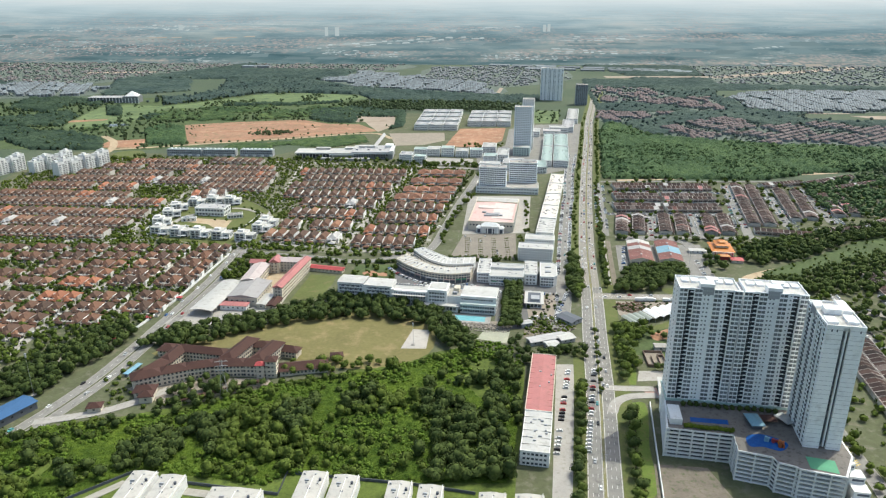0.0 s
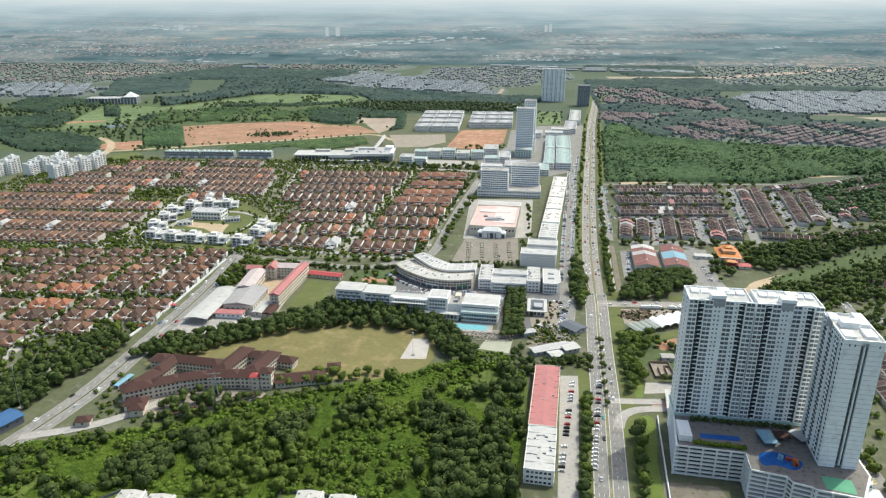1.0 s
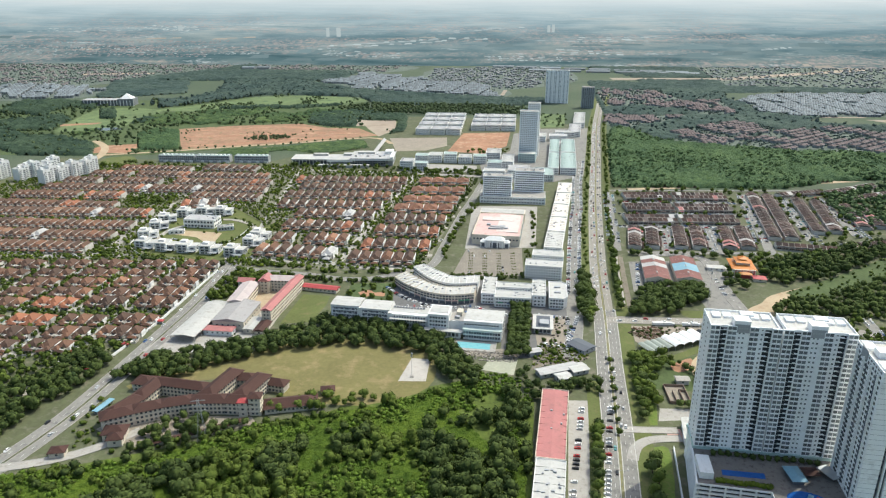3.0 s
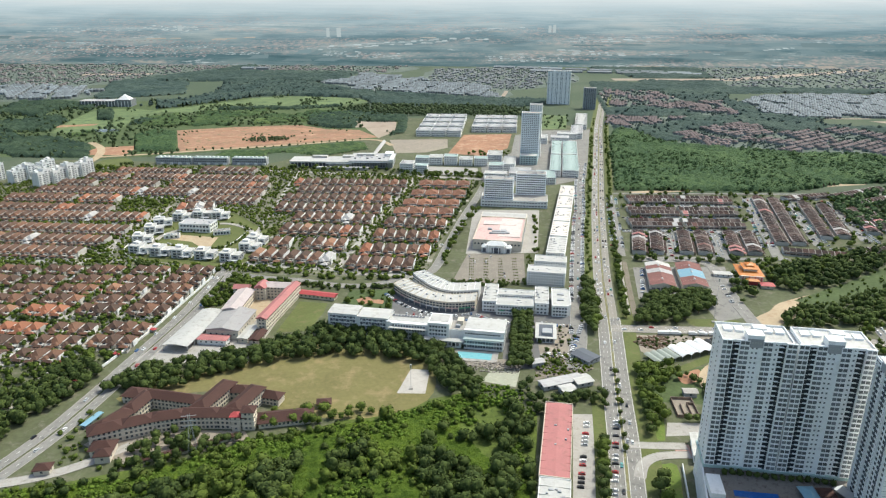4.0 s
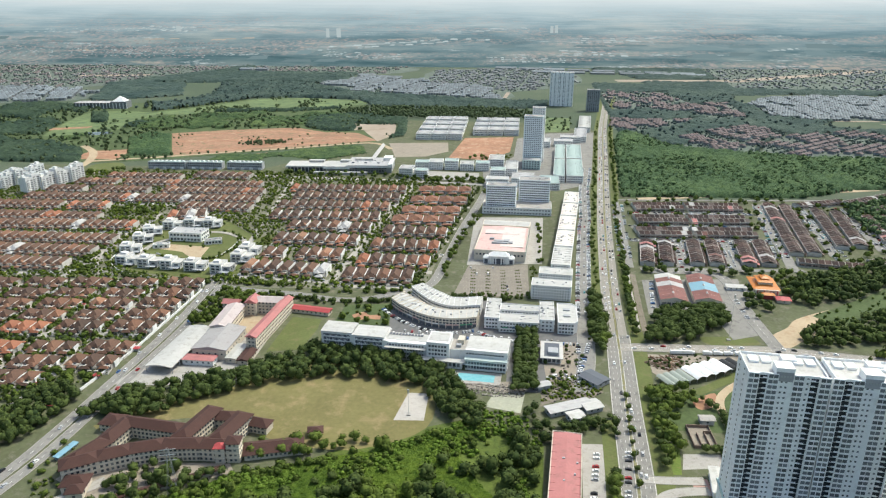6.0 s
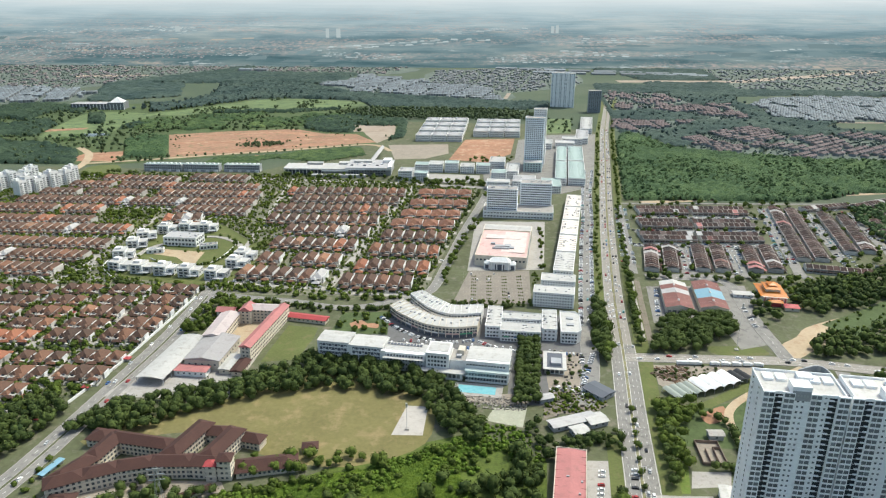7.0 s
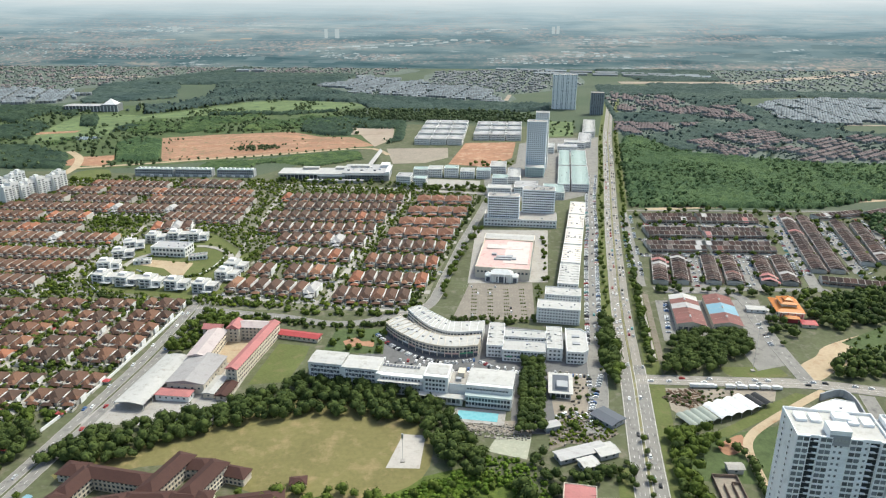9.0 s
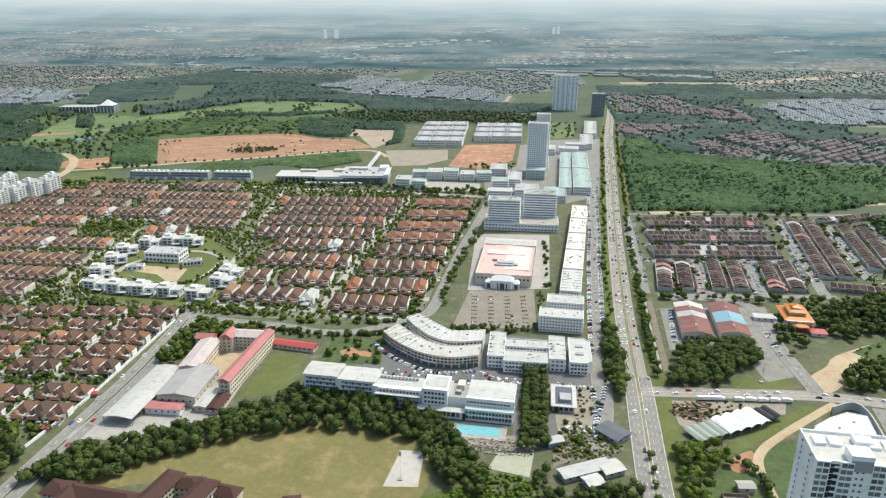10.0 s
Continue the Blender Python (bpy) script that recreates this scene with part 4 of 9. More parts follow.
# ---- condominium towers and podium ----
# near-black that paints the shade of tower recesses and open car decks
M_RECESS_SHADE = surface("dark_recess_shade", (0.022, 0.028, 0.034), 0.4, 0.15, 0.1, 0.9)
M_TOWER = surface("tower_white_paint", (0.90, 0.91, 0.90), 0.7, 0.04, 0.05, 0.6, stain=(0.74, 0.74, 0.72))
FH = 2.94
M_TOWERGLASS = surface("grey_tinted_glazing", (0.24, 0.26, 0.275), 0.15, 0.2, 0.1, 0.9, per_piece=0.6)


def tower_front(t, w, d, floors, base, singles):
    """Bays, dark recesses with balcony slabs, ledges and windows of a slab tower in two mirrored halves."""
    big, small = [], []
    top = base + floors * FH
    half = w / 2
    slab = Builder().box(0, 0, 0, 0.05 * half, 0.9, 0.5).mesh("balcony", M_TOWER)
    for side in (-1, 1):
        def at(u):
            return -half * (1 - u) if side < 0 else half * u
        for k in range(floors):
            z = base + (k + 0.5) * FH
            for u in (0.045, 0.108, 0.895, 0.955):
                big.append((at(u), -d / 2 - 1.06, z, 0))
            for u in (0.283, 0.342, 0.585, 0.645):
                big.append((at(u), -d / 2 - 0.66, z, 0))
            for u in (0.42, 0.475, 0.725):
                small.append((at(u), -d / 2 - 0.02, z, 0))
        for u, uw, out in ((0.078, 0.136, 1.0), (0.924, 0.136, 1.0), (0.312, 0.126, 0.6), (0.615, 0.126, 0.6)):
            part("bay", Builder().box(at(u), -d / 2 - out / 2, base, uw * half, out, top - base), M_TOWER, t)
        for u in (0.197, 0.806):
            # thin strip on the flat wall, coloured dark as a recess in shade
            part("recess", Builder().box(at(u), -d / 2 - 0.04, base, 0.088 * half, 0.08, top - base - 1), M_RECESS_SHADE, t)
            for k in range(floors):
                part("balcony", slab, None, t, at=pose(at(u + (0.019 if u < 0.5 else -0.019)), -d / 2 - 0.5, base + k * FH + 0.2))
    windows(t, big[::-1], 2.0, 1.8, singles, M_TOWERGLASS)
    windows(t, small[::-1], 0.95, 1.0, 54, M_TOWERGLASS)
    led = Builder()
    for k in range(1, floors):
        led.box(0, -d / 2 - 0.12, base + k * FH - 0.1, w, 0.24, 0.2)
    tagged(part("ledge_rows", led, M_TOWER, t), kind="stuff")


def condo_long():
    x, y, rot, w, d, h = 182.3, 418.5, -8.2, 77.6, 21.5, 100.5
    t = thing("condominium_tower", x, y, rot, "tall white slab condominium tower with dark window columns", "tower")
    part("wall", Builder().box(-20, 0, 0, 36.5, d, h), M_TOWER, t)
    part("wall", Builder().box(20, 0, 0, 36.5, d, h), M_TOWER, t)
    part("link_wall", Builder().box(0, 3.0, 0, 3.48, d - 6.0, h - 1), M_GREYWALL, t)
    tower_front(t, w, d, 27, 22.5, 162)
    for sx in (-20, 20):
        part("parapet", Builder().merge(ring(36.7, d + 0.2, 0.4, h, 1.4), sx), M_TOWER, t)
        part("roof", Builder().box(sx, 0, h, 35.5, d - 1.2, 0.25), M_ROOFWHITE, t)
        part("lift_house", Builder().box(sx - 1.5, -d / 2 + 3.5, h, 8.5, 7.5, 4.5), M_TOWER, t)
        panel = part("sign_panel", Builder().box(sx - 1.5, -d / 2 - 0.3, h - 2.6, 8.0, 0.3, 5.0), M_GREYWALL, t, "grey sign panel below the roof")
        for k in range(5):
            part("sign_bar", Builder().box(sx - 4.3 + k * 1.35, -d / 2 - 0.5, h - 0.4, 0.9, 0.1, 1.0), M_STEEL, panel)
        for dx in (-13, -7, 8, 14):
            part("roof_block", Builder().box(sx + dx, 2 + (dx % 3), h, 4.5, 6, 1.6), M_TOWER, t)
        part("water_tank", Builder().box(sx + 4, 5, h, 7, 5, 2.6), M_TOWER, t)
    side = [(-w / 2 + 0.1, yy, 22 + (k + 0.5) * FH, 90) for k in range(27) for yy in (-5, 5)]
    windows(t, side, 0.9, 1.0, 0)
    part("plinth", Builder().box(0, -0.2, 20.8, w + 0.6, d + 2.4, 1.6), surface("glass_canopy_green", (0.42, 0.55, 0.52), 0.3, 0.1), t)


def condo_short():
    t = thing("condominium_tower", 222.8, 377.5, -9.5, "tall white condominium tower with narrow side windows", "tower")
    w, d, h = 20.5, 36.0, 100.0
    part("wall", Builder().box(-5.9, 0, 0, 8.7, d, h), M_TOWER, t)
    part("wall", Builder().box(6.25, 0, 0, 8.0, d, h), M_TOWER, t)
    part("link_wall", Builder().box(0.35, 1.5, 0, 3.8, d - 3, h - 1.2), M_TOWER, t)
    # dark strips at the back of the slot paint in its shade
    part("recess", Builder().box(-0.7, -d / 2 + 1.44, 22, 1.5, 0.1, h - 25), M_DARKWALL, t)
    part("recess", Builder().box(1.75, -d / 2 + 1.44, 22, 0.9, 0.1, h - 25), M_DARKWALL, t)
    part("fin", Builder().box(0.62, -d / 2 + 0.9, 22, 0.7, 1.2, h - 24), M_TOWER, t)
    for k in range(27):
        part("floor_line", Builder().box(-5.9, -d / 2 - 0.03, 22 + k * FH, 8.7, 0.08, 0.14), M_GREYWALL, t)
        part("floor_line", Builder().box(6.25, -d / 2 - 0.03, 22 + k * FH, 8.0, 0.08, 0.14), M_GREYWALL, t)
    windows(t, [(-0.7, -d / 2 + 1.36, 22 + (k + 0.5) * FH, 0) for k in range(26)], 1.2, 1.3, 26)
    for x in (-7.4, -4.6, 7.6):
        part("vent", Builder().box(x, -d / 2 - 0.05, h - 2.6, 0.7, 0.1, 1.4), M_DARKWALL, t)
    west = [(-w / 2 - 0.02, -d / 2 + 3 + 3.1 * i, 22 + (k + 0.5) * FH, 90) for k in range(26, -1, -1) for i in range(11)]
    windows(t, west, 1.7, 1.6, 110)
    for i in (0, 3, 6, 9):
        part("bay", Builder().box(-w / 2 - 0.45, -d / 2 + 4.5 + 3.1 * i, 22, 0.9, 0.8, h - 24), M_TOWER, t)
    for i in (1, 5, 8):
        # dark strips on the flat west face stand for slots in shade
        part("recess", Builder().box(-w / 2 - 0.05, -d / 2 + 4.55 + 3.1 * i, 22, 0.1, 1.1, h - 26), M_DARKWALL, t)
    part("parapet", ring(w + 0.2, d + 0.2, 0.4, h, 1.4), M_TOWER, t)
    part("roof", Builder().box(0, 0, h, w - 1, d - 1, 0.25), M_ROOFWHITE, t)
    part("lift_house", Builder().box(-2, 3, h, 9, 7, 3.6), M_TOWER, t)
    part("lift_house", Builder().box(6, 8, h, 5, 16, 3.0), M_TOWER, t)
    part("roof_block", Builder().box(-6, -10, h, 6, 8, 1.7), M_TOWER, t)
    part("roof_block", Builder().box(5, -8, h, 6, 10, 1.9), M_TOWER, t)
    part("roof_block", Builder().box(-6.5, 12, h, 5, 8, 1.6), M_TOWER, t)
    part("sign_panel", Builder().box(-w / 2 - 0.3, 6, h - 2.6, 0.3, 8, 5.0), M_GREYWALL, t, "grey sign panel below the roof")


M_RUSTY = surface("rust_orange_paint", (0.30, 0.09, 0.03), 0.6, 0.2)
POD = [(134, 380), (173, 373), (170, 357), (188, 351), (189, 346), (198, 342), (199, 340), (222, 333), (235, 352), (240, 398), (224, 424), (147, 437)]


def podium():
    t = thing("podium_car_park", 0, 0, 0, "white multi-storey podium car park with open decks", "car park building")
    cx, cy = 190, 390
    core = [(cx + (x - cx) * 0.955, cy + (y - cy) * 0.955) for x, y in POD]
    # solid block whose near-black stands for the shade inside the open decks
    part("core", Builder().prism(core, 0, 19.6), M_RECESS_SHADE, t)
    for k in range(8):
        part("deck_edge", Builder().prism(POD, k * 2.8 - (0.0 if k else -0.0), k * 2.8 + (1.25 if k < 7 else 1.1)), M_WHITE, t)
    for (x0, y0), (x1, y1) in zip(POD[:9], POD[1:10]):
        n = max(1, round(math.hypot(x1 - x0, y1 - y0) / 8.5))
        for i in range(n + 1):
            part("column", Builder().box(x0 + (x1 - x0) * i / n, y0 + (y1 - y0) * i / n, 0, 0.9, 0.9, 20.6, math.degrees(math.atan2(y1 - y0, x1 - x0))), M_WHITE, t)
    part("deck", Builder().prism([(cx + (x - cx) * 0.98, cy + (y - cy) * 0.98) for x, y in POD], 19.7, 20.75), surface("deck_paving", (0.185, 0.168, 0.15), 0.9, 0.14, 0.1, 0.8, stain=(0.075, 0.065, 0.058)), t)
    kidney = smooth([(178, 366), (181, 372), (190, 374), (199, 369), (202, 363), (195, 357), (186, 361), (179, 361), (178, 366)], 5)
    part("swimming_pool", Builder().prism(kidney, 20.5, 20.85), M_POOLBLUE, t, "deep blue kidney-shaped pool")
    part("swimming_pool", Builder().prism([(151, 387), (174, 384), (175, 389), (152, 392)], 20.5, 20.85), M_POOLBLUE, t, "deep blue lap pool")
    for i, (dx, dy, m) in enumerate(((194, 366, M_RED), (197, 364, M_ORANGE), (190, 367, M_LIGHTBLUE), (196, 361, M_RUSTY))):
        part("slide", Builder().cyl(dx, dy, 20.8, 1.1, 0.9, 2.2 + 0.5 * i, 8).box(dx + 1.6, dy, 20.8, 3.0, 1.0, 1.4 + 0.3 * i, 30 * i), m, t)
    base = part("pavilion_base", Builder().box(190, 385, 20.7, 6, 11, 3.3), M_DARKWALL, t)
    part("pavilion_roof", Builder().hip(190, 385, 24.0, 7.5, 13, 1.6, 0.6), M_LIGHTBLUE, base, "light blue pavilion roof")
    part("pavilion_roof", Builder().hip(200, 388, 23.4, 8, 7, 1.0, 0.4), M_ROOFBROWN, t)
    part("pavilion_roof", Builder().box(210, 387, 23.6, 7, 12, 0.4, 20), M_STEEL, t)
    part("stair_house", Builder().box(142, 392, 20.6, 7.5, 17, 4.2, -8), M_WHITE, t)
    for x, y, w, d, z in ((231.5, 354, 9, 9, 18.0), (234.0, 346, 9, 8, 14.0), (233.5, 338, 9, 8, 10.0), (231.0, 331, 9, 7, 6.0)):
        annex = part("annex", Builder().box(x, y, 0, w, d, z, -9), M_WHITE, t)
        part("annex_opening", Builder().box(x, y - d / 2 - 0.1, z - 2.6, w * 0.7, 0.3, 1.3, -9), M_DARKWALL, annex)
    part("sports_floor", Builder().prism([(205, 341), (219, 336), (222, 348), (207, 352)], 20.75, 20.9), M_GREENPAINT, t)
    for k in range(16):
        v, f = SHRUB[k % 4]
        part("hedge_plant", np_mesh("hedge_plant", v * 0.75, f, M_LEAFLIGHT), None, t, at=pose(146 + k * 1.85, 381.2 - k * 0.33, 20.6, 0, 0, 40 * k))
    for k in range(14):
        v, f = SHRUB[k % 4]
        part("hedge_plant", np_mesh("hedge_plant", v * 0.9, f, M_LEAFDARK), None, t, at=pose(152 + k * 4.4, 406.5 - k * 0.65, 20.6, 0, 0, 40 * k))


condo_long()
condo_short()
podium()
hatch = setting("road_hatching", Builder().box(253.2, 384, 0.2, 0.2, 26, 0.31, -4), M_PAINT, "yellow and white hatched strip on the road", "road marking")
for k in range(12):
    part("hatch_bar", Builder().box(251.6 + 0.18 * k, 372 + 2.1 * k, 0.4, 5.6, 0.7, 0.12, 24), M_YELLOW, hatch)
wall_line = [(141, 440), (131, 385), (122, 335)]
setting("boundary_wall", ribbon(wall_line, -0.3, 0.3, 2.4, 2.4), M_WHITE, "long white boundary wall of the condominium plot", "wall")

# ---- shops along the car park ----
def shop_row(name, label, x, y, rot, w, d, h, floors, roof, wall=M_WHITE, units=8, ends=True, singles=40, group="shop rows", fire=0.6):
    t = block(name, label, "shop row", x, y, rot, w, d, h, floors, wall, roof, 2.6, (1.7, 1.4), "SWE", singles, True, True, group, 0.0, units)
    n = max(2, int(max(w, d) / 7))
    for i in range(1, n):
        s = -max(w, d) / 2 + i * max(w, d) / n
        part("party_wall", Builder().box(s, 0, h + 0.1, 0.25, d, fire) if w >= d else Builder().box(0, s, h + 0.1, w, 0.25, fire), roof, t)
        if ends and w >= d and y < 720:
            part("signboard", Builder().box(s - 3.2, -d / 2 - 0.35, h * 0.42, 4.6, 0.25, 1.1), (M_RED, M_GREENPAINT, M_BLUE, M_CREAM, M_ORANGE, M_GREYWALL)[(i * 7 + int(abs(x))) % 6], t)
    return t


rs = shop_row("shop_row", "two-storey shop row under a faded red metal roof", 65.5, 457, -9.5, 18.5, 82, 8, 2, M_ROOFPINK, M_CREAM, 4, fire=0.3)
ws = shop_row("shop_row", "three-storey white shop row with roof machinery", 54.8, 390, -9.5, 18, 46, 10, 3, M_ROOFWHITE, M_WHITE, 14)

# ---- white hospital-like school block ----
def long_white():
    t = thing("long_white_building", -52, 612, -9.0, "long white institutional building with dark balcony bays", "building")
    for x, y, w, d, h in ((-46.5, 10, 26, 19, 17.5), (-19, 8, 27, 19, 17.2), (12, 5, 33.5, 17, 15), (38.5, 4, 18, 20, 19), (54, 6, 13, 18, 13), (77, 6, 33, 25, 15.5)):
        part("wall", Builder().box(x, y, 0, w - 0.06, d, h), M_WHITE, t)
    for x, y, w, d, z in ((-46.5, 10, 26, 19, 17.5), (-19, 8, 26, 19, 17.2), (12, 7.5, 33, 12, 15), (77, 7.5, 32, 21, 15.5), (38.5, 5, 15, 14, 19)):
        part("roof", Builder().hip(x, y, z + 0.2, w, d, 0.7, 0.3, 0.25, 0.0), M_ROOFWHITE, t)
    part("roof", Builder().box(54, 6, 13, 12.5, 17, 0.2), M_CONCRETE, t, "bare concrete roof terrace")
    part("roof_canopy", Builder().box(12, -5.4, 11.6, 33, 4.0, 0.4), M_ROOFWHITE, t)
    part("roof_canopy", Builder().box(43, -9.5, 6.4, 35, 6.0, 0.4), M_ROOFWHITE, t)
    part("roof_canopy", Builder().box(77, -9.0, 9.6, 33, 5.5, 0.4), surface("pale_green_glass_roof", (0.46, 0.53, 0.51), 0.4, 0.08), t)
    part("lower_wing", Builder().box(77, -8.2, 0, 32, 4.4, 9.4), M_WHITE, t)
    part("lower_wing", Builder().box(43, -8.5, 0, 31, 4, 6.2), M_WHITE, t)
    for bx, n, dy in ((-46.5, 9, 3.2), (-19, 9, 1.2)):
        for i in range(n):
            part("balcony_bay", Builder().box(bx - 10 + i * 2.5, -2.7 + dy, 2.6, 2.05, 0.3, 13.0), M_DARKWALL, t)
        for k in range(4):
            part("balcony_rail", Builder().box(bx, -3.0 + dy, 2.3 + k * 3.5, 23.5, 0.5, 0.9), M_WHITE, t)
        for i in range(n):
            for k in range(4):
                if (i + k) % 2:
                    part("rail_panel", Builder().box(bx - 10 + i * 2.5, -3.2 + dy, 3.2 + 3.5 * k, 1.1, 0.2, 1.2), M_WHITE, t)
    windows(t, [(-3 + i * 2.4, -3.55, 2 + k * 3.6, 0) for k in range(4) for i in range(13)], 1.4, 1.5, 52)
    windows(t, [(32 + i * 2.5, -6.05, 9 + k * 3.4, 0) for k in range(3) for i in range(6)], 1.7, 1.7, 18)
    windows(t, [(62 + i * 2.25, -10.45, 3 + k * 3.6, 0) for k in range(2) for i in range(14)], 1.8, 2.2, 28)
    windows(t, [(62 + i * 2.3, -6.55, 12.4, 0) for i in range(13)], 1.8, 1.2, 13)
    windows(t, [(93.55, -4 + i * 3, 4 + 4 * k, 90) for k in range(3) for i in range(7)], 1.6, 1.5, 21)
    windows(t, [(30 + i * 3.2, -10.55, 3.4, 0) for i in range(9)], 2.4, 3.0, 9)
    part("stair_core", Builder().box(-33, 1.4, 0, 2.6, 3.0, 16.5), M_WHITE, t)
    part("stair_core", Builder().box(-4.6, -2.4, 0, 3.6, 3.0, 16.0), M_WHITE, t)
    for i in range(11):
        part("solar_panel", Builder().box(-3 + i * 2.6, 9, 16.3, 2.0, 3.2, 0.15), M_DARKWALL, t)
    part("roof_unit", Builder().box(33, -3.2, 16.2, 6, 2.4, 2.4), M_DARKWALL, t)
    part("roof_unit", Builder().box(54, 2, 13.2, 4, 3, 2.2), M_GREYWALL, t)
    part("roof_frame", Builder().box(55, 10, 13.2, 5, 8, 4.0), M_CREAM, t)


long_white()
p = thing("swimming_pool", 16.0, 579.5, -8, "rectangular turquoise swimming pool with pale paved surround", "pool")
part("surround", Builder().box(0, 0, 0.03, 36, 18, 0.35), M_CONCRETE, p)
part("water", Builder().box(-1, 0, 0.2, 28, 10.5, 0.24), M_POOL, p)

# ---- shop rows in the middle ----
def curved_row(front, back, h, wall, signs):
    """A terrace of shop units on a bend, between its front and back lines."""
    f, b = smooth(front, 4), smooth(back, 4)
    n = len(f) - 1
    t = tagged(new("shop_row"), "white terraced shop row with a ribbed roof on a curve", "shop row", "shop rows")
    poly = f + b[::-1]
    part("wall", Builder().prism(poly, 0, h), wall, t)
    rng = random.Random(int(h * 10))
    for i in range(n):
        q = [f[i], f[i + 1], b[i + 1], b[i]]
        mx, my = sum(p[0] for p in q) / 4, sum(p[1] for p in q) / 4
        k = [(mx + (x - mx) * 0.975, my + (y - my) * 0.94) for x, y in q]
        ridge = [((q[0][0] + q[3][0]) / 2, (q[0][1] + q[3][1]) / 2), ((q[1][0] + q[2][0]) / 2, (q[1][1] + q[2][1]) / 2)]
        sheet = Builder().add([(*p, h + 0.35) for p in k] + [(*p, h + 0.95) for p in ridge], [(0, 1, 5, 4), (4, 5, 2, 3), (1, 2, 5), (3, 0, 4)])
        part("roof_sheet", sheet, M_ROOFWHITE, t)
        part("fire_wall", ribbon([f[i], b[i]], -0.15, 0.15, h + 1.3, 1.4), wall, t)
        a = math.degrees(math.atan2(f[i + 1][1] - f[i][1], f[i + 1][0] - f[i][0]))
        wx, wy = (f[i][0] + f[i + 1][0]) / 2, (f[i][1] + f[i + 1][1]) / 2
        c, s = math.cos(radians(a)), math.sin(radians(a))
        length = math.hypot(f[i + 1][0] - f[i][0], f[i + 1][1] - f[i][1])
        windows(t, [(wx + c * o * length + s * 0.05, wy + s * o * length - c * 0.05, z, a) for o in (-0.26, 0.26) for z in (h * 0.55, h * 0.82)], length * 0.36, 1.5)
        part("shop_opening", Builder().box(wx + s * 0.05, wy - c * 0.05, 0.2, length * 0.86, 0.2, 2.9, a), M_DARKWALL, t)
        if signs:
            part("signboard", Builder().box(wx + s * 0.5, wy - c * 0.5, 3.3, length * 0.9, 0.3, 1.2, a), M_GREENPAINT if i in (n - 2, n - 3) else rng.choice((M_CREAM, M_ROOFMALL, M_ROOFMALL, M_ROOFPINK, M_GREYWALL, M_WHITE)), t)
        if rng.random() < 0.6:
            part("roof_unit", Builder().box(mx + rng.uniform(-2, 2), my + rng.uniform(-3, 3), h + 0.8, 1.8, 1.3, 1.0, a), M_GREYWALL, t)
    part("parapet", ribbon(f, -0.2, 0.2, h + 0.8, 0.9), wall, t)
    part("parapet", ribbon(b, -0.2, 0.2, h + 0.8, 0.9), wall, t)


curved_row([(-61, 707), (-50, 691), (-28, 671), (-4, 664), (17, 668)], [(-50, 722), (-36, 704), (-22, 690), (-4, 683), (20, 687)], 9.5, M_CREAM, True)
curved_row([(-44, 733), (-32, 712), (-20, 697), (-3, 688.5), (21, 692)], [(-33, 741), (-22, 727), (-12, 716), (-2, 708), (24, 711)], 10.5, M_WHITE, False)
for x, y, w, d, h in ((32.5, 687, 13, 42, 10), (56.5, 689, 34, 13, 9.5), (54, 667, 34, 18, 9.5), (80, 681, 12.5, 40, 10.5)):
    shop_row("shop_row", "white terraced shop row with a pale ribbed roof", x, y, -6, w, d, h, 3, M_ROOFWHITE, M_WHITE, 5, singles=14)
octo = thing("shop_block", 99, 677, -6, "white corner shop block with chamfered corners and flat roof", "shop block", "shop rows")
OCT = [(-10, -21), (3, -21), (7, -16), (7, 16), (3, 21), (-10, 21)]
part("wall", Builder().prism(OCT, 0, 10), M_WHITE, octo)
part("roof", Builder().prism([(x * 0.92, y * 0.95) for x, y in OCT], 9.5, 10.25), M_ROOFWHITE, octo)
part("parapet", ribbon(OCT + OCT[:1], -0.3, 0.2, 11.0, 1.2), M_WHITE, octo)
windows(octo, [(-8 + 2.6 * i, -21.05, z, 0) for i in range(5) for z in (2, 5.2, 8.3)] + [(7.05, -13 + 3.2 * i, z, 90) for i in range(9) for z in (2, 5.2, 8.3)], 1.8, 1.5)
for x, y in ((-2, -6), (-2, 7)):
    part("roof_unit", Builder().box(x, y, 10.2, 6, 4, 1.1), M_GREYWALL, octo)
for x, y, w, d in ((99, 770, 33, 19), (91, 739, 38, 19)):
    block("apartment_block", "white five-storey apartment block with rows of small windows", "apartment block", x, y, -9, w, d, 14, 5, M_WHITE, M_ROOFWHITE, 2.4, (1.2, 1.3), "SE", 70, group="apartment blocks")
for i in range(5):
    x, y = 112.5 + 11.4 * i, 824 + 60 * i
    shop_row("shop_row", "long white shop row with a pale flat roof", x, y, -10.5, 20, 57, 11, 3, surface("beige_metal_roof", (0.68, 0.62, 0.55), 0.6, 0.07, 0.05, 0.6) if i else M_ROOFWHITE, M_WHITE, 9, singles=16)


